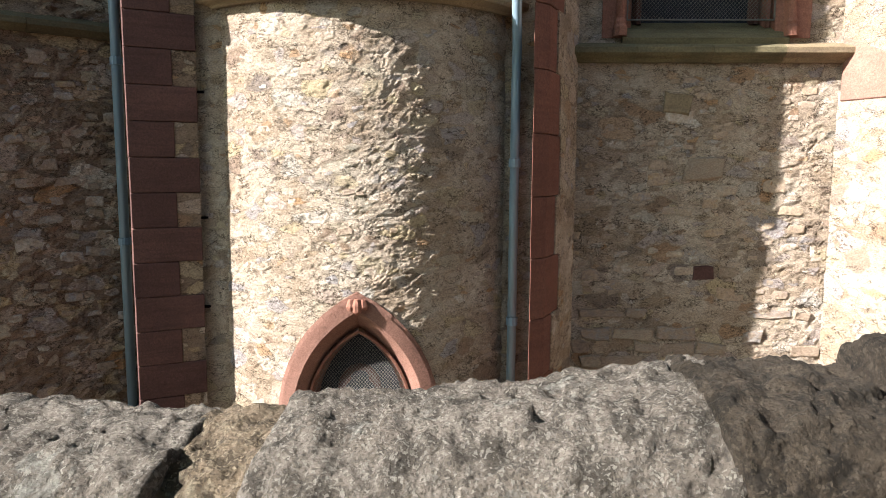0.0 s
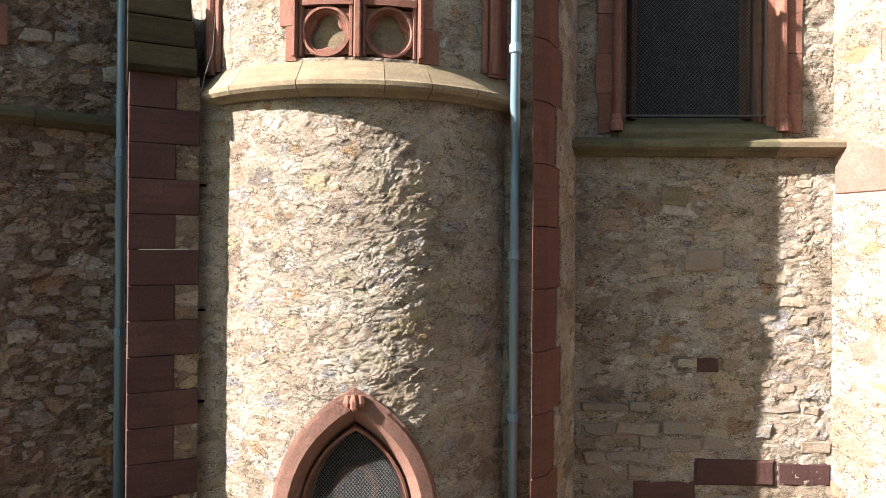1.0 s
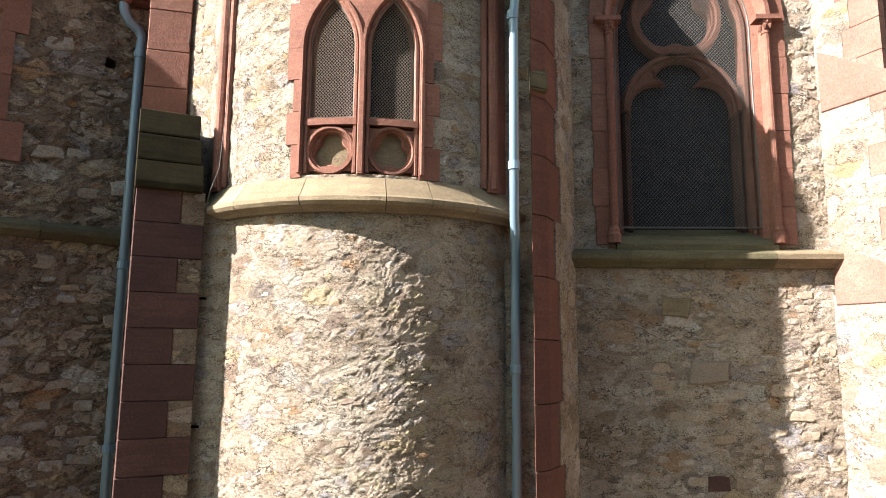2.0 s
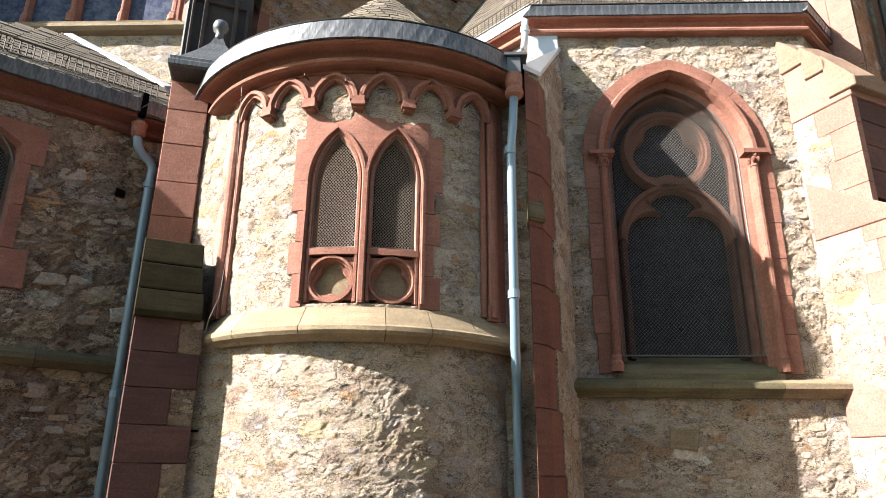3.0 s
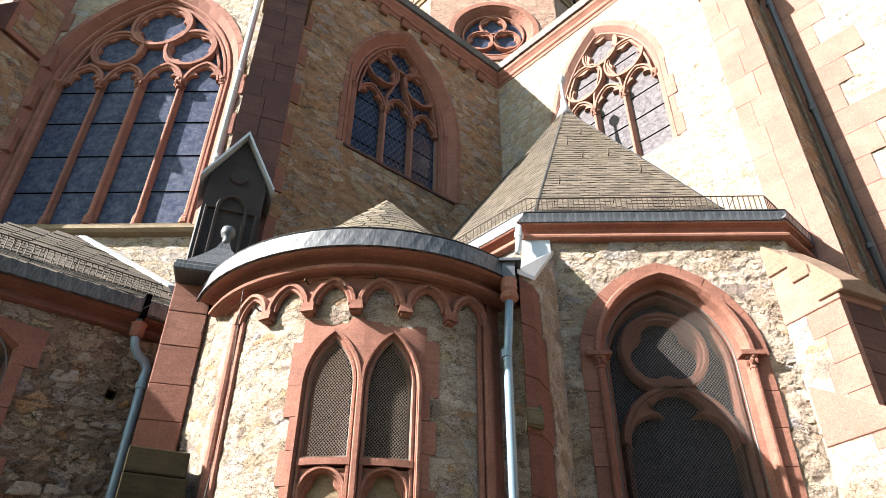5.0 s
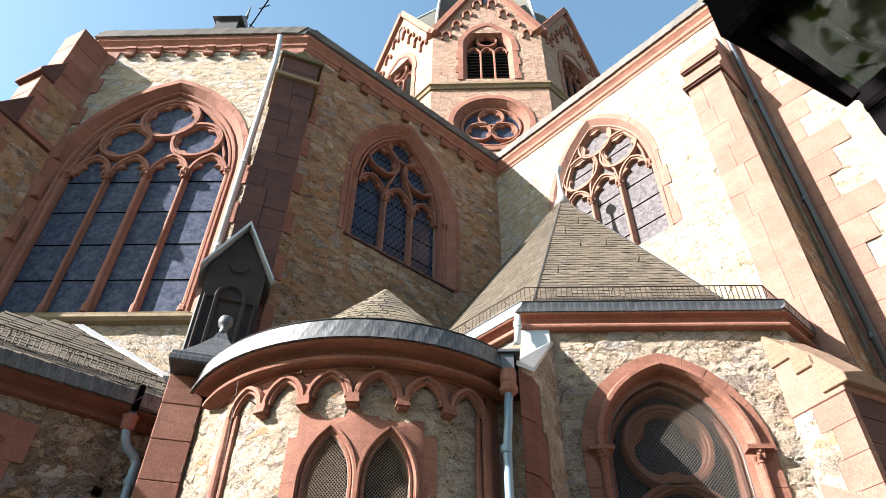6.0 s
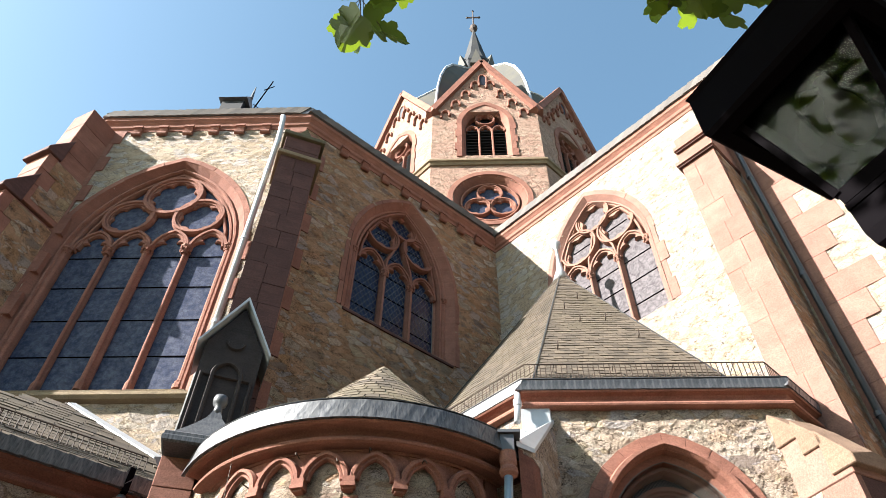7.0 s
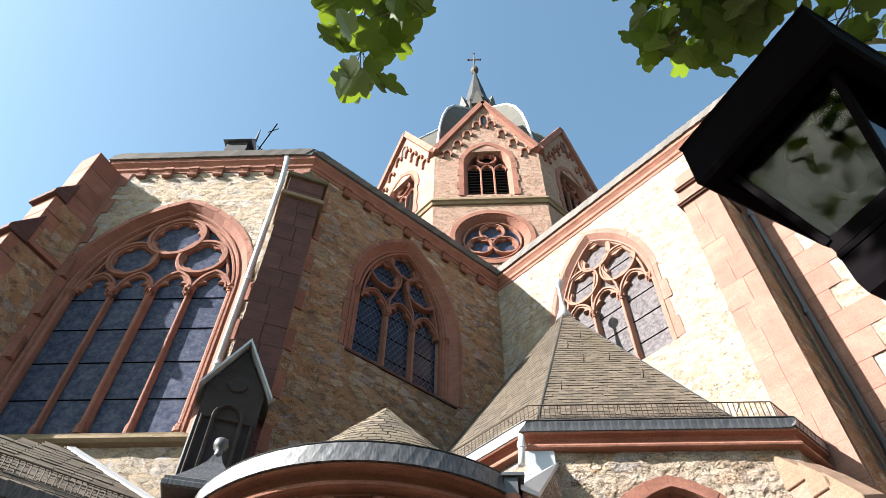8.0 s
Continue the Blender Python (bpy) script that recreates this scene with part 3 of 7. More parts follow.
def panes(parent, u0, zb, zs, a, h, y, splits, material, radius=None):
    edges = [u0 - a] + list(splits) + [u0 + a]
    for l, r in zip(edges, edges[1:]):
        bm = bmesh.new()
        top = [(u, arch_top(u, u0, zs, a, h)) for u in np.linspace(r, l, 9)]
        prism(bm, [(l, zb), (r, zb)] + [p for p in top if p[1] > zb + 0.01], y, y + 0.02)
        part("pane", bm, material, parent, radius=radius)


def resample(pts, n, closed=False):
    """n points at even steps along a line."""
    pts = [Vector(p) for p in pts]
    if closed:
        pts.append(pts[0])
    run = [0.0]
    for p, q in zip(pts, pts[1:]):
        run.append(run[-1] + (q - p).length)
    out, j = [], 0
    for i in range(n):
        t = run[-1] * i / (n if closed else n - 1)
        while j < len(pts) - 2 and run[j + 1] < t:
            j += 1
        f = (t - run[j]) / max(1e-9, run[j + 1] - run[j])
        out.append(pts[j].lerp(pts[j + 1], min(1.0, f)))
    return out


def web(bm, outer, inner, front, back, closed):
    """A flat stone web between two lines of as many points, with a chamfer at the inner one."""
    rows = []
    for o_, i_ in zip(outer, inner):
        o_, i_ = Vector(o_), Vector(i_)
        c_ = i_.lerp(o_, 0.22)
        rows.append([bm.verts.new((p.x, y, p.y)) for p, y in ((o_, front), (c_, front), (i_, front + (back - front) * 0.35), (i_, back), (o_, back))])
    pairs = list(zip(rows, rows[1:])) + ([(rows[-1], rows[0])] if closed else [])
    made = []
    for p_, q_ in pairs:
        for k in range(5):
            m_ = (k + 1) % 5
            made.append(bm.faces.new((p_[k], q_[k], q_[m_], p_[m_])))
    if not closed:
        made.append(bm.faces.new(rows[0]))
        made.append(bm.faces.new(rows[-1][::-1]))
    bmesh.ops.recalc_face_normals(bm, faces=made)


def tracery_head(bm, u0, zs, half, rise, width, front, back):
    """One light's pointed head, a moulding with a trefoil web within."""
    line = [(u0 + x, zs + z) for x, z in arch(half, rise, 9)]
    bar(bm, line, width, front, back)
    lobe = half * 0.50
    pts = []
    for cx, cz, t0, t1 in ((-half * 0.40, 0.02, 195, 70), (0, rise * 0.44, 172, 8), (half * 0.40, 0.02, 110, -15)):
        pts += [(u0 + cx + lobe * math.cos(radians(t)), zs + cz + lobe * math.sin(radians(t))) for t in np.linspace(t0, t1, 7)]
    web(bm, resample(line, 31), resample(pts, 31), front + 0.04, back, False)


def tracery_circle(bm, u0, z0, r, n, width, front, back, turn=90):
    bar(bm, [(u0 + r * math.cos(t), z0 + r * math.sin(t)) for t in np.linspace(0, 2 * math.pi, 28, endpoint=False)], width, front, back, True)
    if n:
        inner = r - width * 0.55
        bar(bm, [(u0 + inner * math.cos(t), z0 + inner * math.sin(t)) for t in np.linspace(0, 2 * math.pi, 28, endpoint=False)], width * 0.6, front + 0.04, back, True)
        lobes = cusped(n, inner - width * 0.25, 0.44 if n < 6 else 0.27, turn)
        away = [(u0 + inner * math.cos(math.atan2(z, x)), z0 + inner * math.sin(math.atan2(z, x))) for x, z in lobes]
        web(bm, away, [(u0 + x, z0 + z) for x, z in lobes], front + 0.07, back, True)


def wire_guard(parent, u0, zb, zs, a, h, y, pitch, radius=None, thick=0.0026, slope=1.1, label="", material=M_WIRE):
    """Diamond wire netting over an opening, every wire a thin rod."""
    bm = bmesh.new()
    top = zs + h
    span = (top - zb) / slope
    for s in (1, -1):
        k = u0 - a - span
        while k < u0 + a + span:
            run = []
            for z in np.linspace(zb, top, 40):
                u = k + s * (z - zb) / slope
                if in_arch(u, z, u0, a, zb, zs, h):
                    run.append((u, z))
            if len(run) > 1:
                ends = run if radius else [run[0], run[-1]]
                tube(bm, [(u, y + 0.002 * s, z) for u, z in (ends[::3] + [ends[-1]] if radius and len(ends) > 4 else ends)], thick, 3, False)
            k += pitch
    pts = outline(u0, zb, zs, a, h)
    bar(bm, pts, 0.02, y - 0.008, y + 0.008)
    bar(bm, [(u0 - a, zb), (u0 + a, zb)], 0.02, y - 0.008, y + 0.008)
    return part("wire_guard", bm, material, parent, label or "rusty diamond wire netting", radius=radius)


def saddle_bars(parent, u0, zb, zs, a, h, y, gap, radius=None):
    z = zb + gap
    while z < zs + h * 0.6:
        x = a if z < zs else a * (1 - ((z - zs) / h) ** 1.6)
        bm = bmesh.new()
        bar(bm, [(u0 - x, z), (u0 + x, z)], 0.022, y - 0.02, y + 0.005)
        part("saddle_bar", bm, M_IRON, parent)
        z += gap


def shaft(parent, u, y, z0, z1, r, radius=None, capital=True, material=None):
    """A slender wall shaft with a moulded base and a leafy capital."""
    material = material or M_RED
    bm = bmesh.new()
    lathe(bm, [(r, z0 + 0.2), (r, z1 - 0.16)], 10, (u, y))
    col = part("shaft", bm, material, parent, radius=radius, smooth=False)
    bm = bmesh.new()
    lathe(bm, [(r * 1.75, z0), (r * 1.75, z0 + 0.1), (r * 1.4, z0 + 0.13), (r * 1.5, z0 + 0.16), (r * 1.05, z0 + 0.2)], 10, (u, y))
    part("base", bm, material, parent, radius=radius)
    if capital:
        bm = bmesh.new()
        lathe(bm, [(r * 1.25, z1 - 0.17), (r * 1.25, z1 - 0.15), (r * 1.0, z1 - 0.14), (r * 1.5, z1 - 0.06), (r * 1.9, z1 - 0.04), (r * 1.9, z1)], 8, (u, y))
        for i in range(6):
            t = 2 * math.pi * i / 6
            lathe(bm, [(0.012, z1 - 0.12), (0.03, z1 - 0.08), (0.012, z1 - 0.05)], 5, (u + r * 1.4 * math.cos(t), y + r * 1.4 * math.sin(t)))
        part("capital", bm, material, parent, "carved leafy capital", radius=radius)
    return col


def flat(x, y, degrees=0.0):
    return pose(x, y, 0, 0, 0, degrees)


# ---- ground, terrace and the lower court ----
GROUND = -2.6
bm = bmesh.new()
bmesh.ops.create_grid(bm, x_segments=40, y_segments=40, size=450)
for v in bm.verts:
    v.co.z = GROUND + 0.05 * noise.noise(v.co * 0.05)
solid("ground", bm, M_GROUND, pose(0, 0, 0), "bare trodden earth round the church", "ground", kind="structure")
bm = bmesh.new()
box(bm, -30, 30, -30, 1.0, GROUND - 0.2, 0.0, 6, 2)
solid("pavement", bm, M_GROUND, pose(0, 0, 0), "raised earth terrace behind the stone wall", "pavement", kind="structure")

# ---- plan of the church ----
TURRET = (-1.45, 10.2)
TURRET_R = 2.5
CHAPEL = (2.74, 12.38)
CHAPEL_IN = 4.38
CHOIR_CORNER = (-4.0, 9.6)
SIDE_TURN, SIDE_LONG = 42.13, 6.88
INNER = (CHOIR_CORNER[0] + SIDE_LONG * math.cos(radians(SIDE_TURN)), CHOIR_CORNER[1] + SIDE_LONG * math.sin(radians(SIDE_TURN)))
D = 1 / math.sqrt(2)
TRANSEPT_LONG = 11.0
TRANSEPT_END = (INNER[0] + TRANSEPT_LONG * D, INNER[1] - TRANSEPT_LONG * D)
# church and turret were each set out in a measure of their own
def measure_of(k, z):
    return Matrix.Translation((0, 0, z)) @ Matrix.Scale(k, 4) @ Matrix.Translation((0, 0, -z))


BIG, MID, SMALL = measure_of(1.08, 2.0), measure_of(1.08, 1.85), measure_of(0.9, 1.83)
M_TURRET = SMALL @ flat(*TURRET)
M_CHAPEL = MID @ flat(0, CHAPEL[1] - CHAPEL_IN)
M_CHOIR = BIG @ flat(*CHOIR_CORNER)
M_CHOIR_SIDE = BIG @ flat(*CHOIR_CORNER, SIDE_TURN)
M_TRANSEPT = BIG @ flat(*INNER, -45)
M_AISLE = measure_of(1.15, 2.0) @ flat(-3.85, 7.6, 39.3)


def octagon(centre, apothem):
    r = apothem / math.cos(math.pi / 8)
    return [(centre[0] + r * math.cos(radians(a)), centre[1] + r * math.sin(radians(a))) for a in np.arange(-112.5, 247.0, 45)]


# ---- turret (round stair tower with a cone roof) ----
TW = 0.2  # middle of its windows, along the drum
DOOR = (0.205, -2.5, -1.6, 0.94, 1.54)


def turret_open(u, z):
    if abs(u - TW) < 0.76 and 3.72 < z < 6.12:
        return True
    return in_arch(u, z, DOOR[0], DOOR[3] + 0.04, DOOR[1], DOOR[2], DOOR[4] + 0.04)


rubble_wall("wall_turret", M_TURRET, -2.5 * radians(78), 2.5 * radians(72), GROUND, 6.9, 0.028, turret_open, M_RUBBLE, "round tower wall of roughly pointed tan rubble stone", 0.4, 0.015, TURRET_R, 3.1)
rubble_wall("wall_turret_back", M_TURRET, 2.5 * radians(72), 2.5 * radians(282), GROUND, 6.9, 0.2, None, M_RUBBLE, "rear of the round tower wall in rubble", 0.4, 0.03, TURRET_R, 3.1)


wall = bpy.data.objects["wall_turret"]
set_stones(wall, 120, -2.5 * radians(60), 2.5 * radians(50), -1.9, 6.2, turret_open, 5, (0.09, 0.27), radius=TURRET_R, proud=0.005)
# window of two lancets
win = thing("window_1", M_TURRET, "pair of red sandstone lancets with wire guards and trefoil panels", "window", kind="structure")
LH, LS, LRISE = 0.315, 5.32, 0.65
for s in (-1, 1):
    c = TW + s * 0.37
    bm = bmesh.new()
    lo, hi = (c - LH - 0.115, c + 0.37) if s < 0 else (c - 0.37, c + LH + 0.115)
    top = 6.22 if s < 0 else 6.17
    pts = [(c - LH - 0.03, LS)] + [(c + x, LS + z) for x, z in arch(LH + 0.03, LRISE + 0.03, 9)][1:-1] + [(c + LH + 0.03, LS)]
    prism(bm, [(hi, LS), (hi, top), (lo, top), (lo, LS)] + pts, -0.02, 0.2)
    part("head_stone", bm, M_RED, win, radius=TURRET_R)
    for a, y, w in ((LH + 0.045, -0.045, 0.065), (LH - 0.02, 0.01, 0.06)):
        bm = bmesh.new()
        bar(bm, outline(c, 3.76, LS, a, LRISE + a - LH + 0.02), w, y, y + 0.12)
        part("roll_moulding", bm, M_RED, win, radius=TURRET_R)
    reveal(win, c, 3.72, LS, [(LH + 0.03, LRISE + 0.03, -0.01), (LH - 0.05, LRISE - 0.04, 0.10), (LH - 0.05, LRISE - 0.04, 0.3)], M_RED, TURRET_R)
    panes(win, c, 4.4, LS, LH - 0.05, LRISE - 0.04, 0.2, [], M_GLASS_DARK, TURRET_R)
    wire_guard(win, c, 4.44, LS, LH - 0.04, LRISE - 0.04, 0.045, 0.04, TURRET_R, 0.0042, label="pale brown diamond wire netting", material=M_WIRE_PALE)
    bm = bmesh.new()
    box(bm, c - LH, c + LH, 0.0, 0.2, 4.34, 4.42, 6)
    part("transom", bm, M_RED, win, radius=TURRET_R)
    bm = bmesh.new()
    tracery_circle(bm, c, 4.04, 0.275, 3, 0.06, 0.02, 0.16, 90)
    for dx in (-1, 1):
        for z in (3.79, 4.31):
            prism(bm, [(c + dx * 0.30, z), (c + dx * 0.12, z), (c + dx * 0.30, 4.04 + (z - 4.04) * 0.35)], 0.05, 0.18)
    part("trefoil", bm, M_RED, win, "ringed trefoil panel", radius=TURRET_R)
    bm = bmesh.new()
    box(bm, c - LH, c + LH, 0.15, 0.24, 3.72, 4.36, 6)
    part("back_panel", bm, M_TAN_STONE, win, "tan stone back of the trefoil", radius=TURRET_R)
for s in (-1, 1):
    jamb_stones(win, TW, 3.7, LS, 0.70, 0.16 if s > 0 else 0.13, M_RED, -0.02, 0.15, 0.40, 1.6, TURRET_R, (s,))
bm = bmesh.new()
box(bm, TW + 0.80, TW + 0.98, -0.018, 0.15, LS - 0.1, 5.98, 2)
part("head_stone", bm, M_RED, win, radius=TURRET_R)
bm = bmesh.new()
box(bm, TW - 0.92, TW - 0.80, -0.018, 0.15, LS, 5.9, 2)
part("head_stone", bm, M_RED, win, radius=TURRET_R)
bm = bmesh.new()
bar(bm, [(TW, 3.74), (TW, LS + 0.1)], 0.1, -0.04, 0.2)
part("mullion", bm, M_RED, win, radius=TURRET_R)

# basement window
win = thing("window_2", M_TURRET, "pointed basement window in red sandstone behind wire netting", "window", kind="structure")
u0, zb, zs, a, h = DOOR
voussoirs(win, u0, zs, a - 0.02, h - 0.02, 0.07, 0.08, M_PINK, -0.035, 0.1, 8, TURRET_R)
jamb_stones(win, u0, zb, zs, a - 0.02, 0.07, M_PINK, -0.035, 0.1, 0.45, 1.15, TURRET_R)
reveal(win, u0, zb, zs, [(a, h, -0.045), (a - 0.14, h - 0.17, -0.03), (a - 0.17, h - 0.21, 0.03), (a - 0.26, h - 0.42, 0.24), (a - 0.30, h - 0.5, 0.24), (a - 0.32, h - 0.52, 0.35)], M_PINK, TURRET_R)
bm = bmesh.new()
bar(bm, outline(u0, zb, zs, a - 0.26, h - 0.45), 0.06, 0.14, 0.3)
part("roll_moulding", bm, M_RED, win, radius=TURRET_R)
panes(win, u0, zb, zs, a - 0.28, h - 0.48, 0.34, [], M_GLASS_DARK, TURRET_R)
bm = bmesh.new()
tracery_circle(bm, u0, zs + 0.35, 0.27, 3, 0.06, 0.24, 0.33)
for s in (-1, 1):
    tracery_head(bm, u0 + s * 0.33, zs - 0.35, 0.3, 0.4, 0.06, 0.24, 0.33)
bar(bm, [(u0, zb), (u0, zs - 0.1)], 0.08, 0.24, 0.33)
part("tracery", bm, M_RED_DARK, win, radius=TURRET_R)
wire_guard(win, u0, zb, zs, a - 0.27, h - 0.47, 0.17, 0.042, TURRET_R)
bm = bmesh.new()
lathe(bm, [(0.012, zs + h - 0.21), (0.05, zs + h - 0.17), (0.06, zs + h - 0.09), (0.03, zs + h - 0.02)], 10, (u0, -0.06))
lathe(bm, [(0.04, zs + h - 0.15), (0.055, zs + h - 0.11), (0.03, zs + h - 0.03)], 8, (u0 - 0.07, -0.05))
lathe(bm, [(0.04, zs + h - 0.15), (0.055, zs + h - 0.11), (0.03, zs + h - 0.03)], 8, (u0 + 0.07, -0.05))
part("boss", bm, M_RED, win, "small hanging leaf boss", radius=TURRET_R)

# the sill course round the drum, of separate stones
sill = thing("trim", M_TURRET, "projecting yellow sandstone sill course with moss", "trim", kind="structure")
edges = [-2.6, -1.95, -1.25, -0.42, 0.5, 1.0, 1.55, 2.2, 2.75]
for l, r in zip(edges, edges[1:]):
    bm = bmesh.new()
    moulding(bm, [(0.1, 3.28), (-0.07, 3.28), (-0.10, 3.31), (-0.19, 3.34), (-0.22, 3.38), (-0.22, 3.43), (-0.19, 3.455), (-0.02, 3.69), (0.1, 3.69)], l + 0.004, r - 0.004, 6)
    part("sill_stone", bm, M_TAN_STONE, sill, radius=TURRET_R)

# tall corner rolls, corbel arches and cornice
frieze = thing("trim", M_TURRET, "red sandstone corbel arches under the turret eaves", "trim", kind="structure")
STEP, FIRST = 0.616, -1.16
END_L, END_R = -1.80, 1.91
for s, u in ((-1, END_L), (1, END_R)):
    bm = bmesh.new()
    tube(bm, [(u, -0.06, 3.7), (u, -0.06, 6.42)], 0.07, 12)
    tube(bm, [(u - s * 0.11, -0.02, 3.7), (u - s * 0.11, -0.02, 6.42)], 0.042, 8)
    box(bm, u + s * 0.04, u + s * 0.20, -0.035, 0.03, 3.7, 6.83, 1, 4)
    box(bm, u - 0.08, u + 0.08, -0.10, 0.02, 3.66, 3.86, 2)
    part("corner_roll", bm, M_RED, frieze, radius=TURRET_R)
    if s > 0:
        bm = bmesh.new()
        box(bm, u + 0.16, u + 0.30, -0.02, 0.05, 3.7, 6.83, 2, 4)
        part("corner_strip", bm, M_RED, frieze, radius=TURRET_R)
spots = [END_L] + [FIRST + i * STEP for i in range(5)] + [END_R]
for k, (l, r) in enumerate(zip(spots, spots[1:])):
    c, half = (l + r) / 2, (r - l) / 2
    bm = bmesh.new()
    ar = [(c + x, 6.40 + z) for x, z in arch(half - 0.085, 0.33, 8)]
    prism(bm, [(r, 6.40), (r, 6.84), (c, 6.84), (l, 6.84), (l, 6.40)] + ar, -0.035, 0.03)
    part("corbel_arch", bm, M_RED, frieze, radius=TURRET_R)
    for inset, width, front in ((0.035, 0.085, -0.125), (0.095, 0.05, -0.085)):
        bm = bmesh.new()
        line = [(c + x, 6.40 + z) for x, z in arch(half - inset, 0.385 - inset * 0.9, 9)]
        bar(bm, line, width, front, -0.02)
        part("arch_moulding", bm, M_RED, frieze, radius=TURRET_R)
for u in spots[1:-1]:
    for w, z0, z1, out in ((0.075, 6.33, 6.42, -0.13), (0.085, 6.285, 6.335, -0.15), (0.06, 6.255, 6.288, -0.11)):
        bm = bmesh.new()
        box(bm, u - w, u + w, out, 0.04, z0, z1, 2, bevel=0.01)
        part("corbel", bm, M_RED, frieze, radius=TURRET_R)
for u, z in ((-0.62, 6.75), (0.28, 6.78), (-0.1, 6.62), (0.95, 6.7), (1.5, 6.55), (-1.35, 6.5)):
    bm = bmesh.new()
    tube(bm, [(u, 0.0, z), (u + 0.01, -0.17, z + 0.01), (u + 0.03, -0.21, z - 0.05)], 0.009, 5)
    part("pin", bm, M_RUST, frieze, "rusty iron pin", radius=TURRET_R)
bm = bmesh.new()
moulding(bm, [(0.1, 6.80), (-0.05, 6.80), (-0.06, 6.832), (-0.12, 6.834), (-0.20, 6.836), (-0.245, 6.855), (-0.255, 6.885), (-0.24, 6.912), (-0.20, 6.926), (-0.165, 6.93), (-0.15, 6.95), (-0.155, 6.975), (-0.18, 7.0), (-0.23, 7.022), (-0.30, 7.03), (-0.37, 7.026), (-0.405, 7.038), (-0.412, 7.055), (-0.40, 7.072), (0.1, 7.078)], -2.5 * radians(58), 2.5 * radians(180), 80)
part("cornice", bm, M_RED, frieze, radius=TURRET_R)

# cone roof
roof = thing("turret_roof", M_TURRET, "conical slate roof with a lapped lead edge", "roof", kind="structure")
APEX_Z, EAVE_R, EAVE_Z = 10.12, 2.93, 7.22
CONE_R = 2.58
bm = bmesh.new()
lathe(bm, [(CONE_R - 0.03, EAVE_Z - 0.12), (CONE_R - 0.03, EAVE_Z - 0.02), (0.04, APEX_Z - 0.05)], 48)
part("deck", bm, M_SLATE_DARK, roof)
bm = bmesh.new()
moulding(bm, [(0.06, 7.07), (0.012, 7.07), (0.06, 7.345), (0.16, 7.38), (0.6, 7.30)], -radians(57) * EAVE_R, math.pi * EAVE_R, 70)
part("edge_backing", bm, M_LEAD_PALE, roof, radius=EAVE_R)
bm = bmesh.new()
moulding(bm, [(0.12, 7.396), (0.04, 7.388), (0.036, 7.396), (0.12, 7.408)], -radians(57) * EAVE_R, math.pi * EAVE_R, 70)
part("edge_strip", bm, M_LEAD, roof, "thin dark strip along the lead edge", radius=EAVE_R)
n = 56
for i in range(n):
    t = -math.pi * 0.62 + 1.24 * math.pi * i / n
    if t < -radians(56):
        continue
    bm = bmesh.new()
    w = 1.24 * math.pi * EAVE_R / n
    moulding(bm, [(0.03, 7.06), (-0.03, 7.06), (0.02, 7.355), (0.12, 7.395), (0.18, 7.395)], -w * 0.66, w * 0.5, 2)
    for v in bm.verts:
        if v.co.x < 0:
            v.co.y -= 0.007
        v.co.x += (v.co.z - 7.2) * 0.45
    bend(bm, EAVE_R - 0.01)
    bmesh.ops.rotate(bm, verts=bm.verts, matrix=Matrix.Rotation(t, 3, "Z"))
    part("edge_slate", bm, M_LEAD_EDGE, roof)


def slate_rows(p0, p1, apex, row, width, seed):
    """Corners of lapped slates on a triangular roof face, as loose boxes."""
    rnd = random.Random(seed)
    p0, p1, apex = Vector(p0), Vector(p1), Vector(apex)
    base = p1 - p0
    mid = (p0 + p1) / 2
    rise = apex - mid
    side = base.normalized()
    slope = (rise - side * rise.dot(side)).normalized()
    out = side.cross(slope).normalized()
    length = (apex - p0).dot(slope)
    made = []
    i = 0
    while i * row < length - row * 0.3:
        s = i * row
        f = s / length
        l, r = p0 + (apex - p0) * f, p1 + (apex - p1) * f
        span = (r - l).length
        count = max(1, round(span / width))
        x = -(0.5 if i % 2 else 0.0) * width
        while x < span - 0.02:
            a, b = max(0.0, x + 0.006), min(span, x + width * rnd.uniform(0.95, 1.01))
            x += width
            if b - a < 0.03:
                continue
            lift, jog = 0.013 + rnd.uniform(-0.005, 0.006), rnd.uniform(-0.012, 0.012)
            tip_ = rnd.uniform(-0.006, 0.006)
            low = [l + side * a + slope * (jog + tip_), l + side * b + slope * (jog - tip_)]
            up = [l + side * a + slope * (row * 1.35), l + side * b + slope * (row * 1.35)]
            v = [low[0] + out * 0.006, low[1] + out * 0.006, up[1], up[0], low[0] + out * (0.006 + lift), low[1] + out * (0.006 + lift), up[1] + out * 0.008, up[0] + out * 0.008]
            made.append(v)
        i += 1
    return made


SLATE_FACES = ((4, 5, 6, 7), (0, 1, 5, 4), (1, 2, 6, 5), (3, 0, 4, 7))


def slate_stuff(name, slates, material, parent, label):
    verts = [tuple(p) for s in slates for p in s]
    faces = [tuple(i * 8 + k for k in f) for i in range(len(slates)) for f in SLATE_FACES]
    data = bpy.data.meshes.new("mesh")
    data.from_pydata(verts, [], faces)
    data.materials.append(material)
    ob = new(name, data)
    ob.parent = parent
    return tagged(ob, label, kind="stuff")


slates, rnd = [], random.Random(8)
SLOPE = math.hypot(CONE_R, APEX_Z - EAVE_Z)
ROW = 0.19


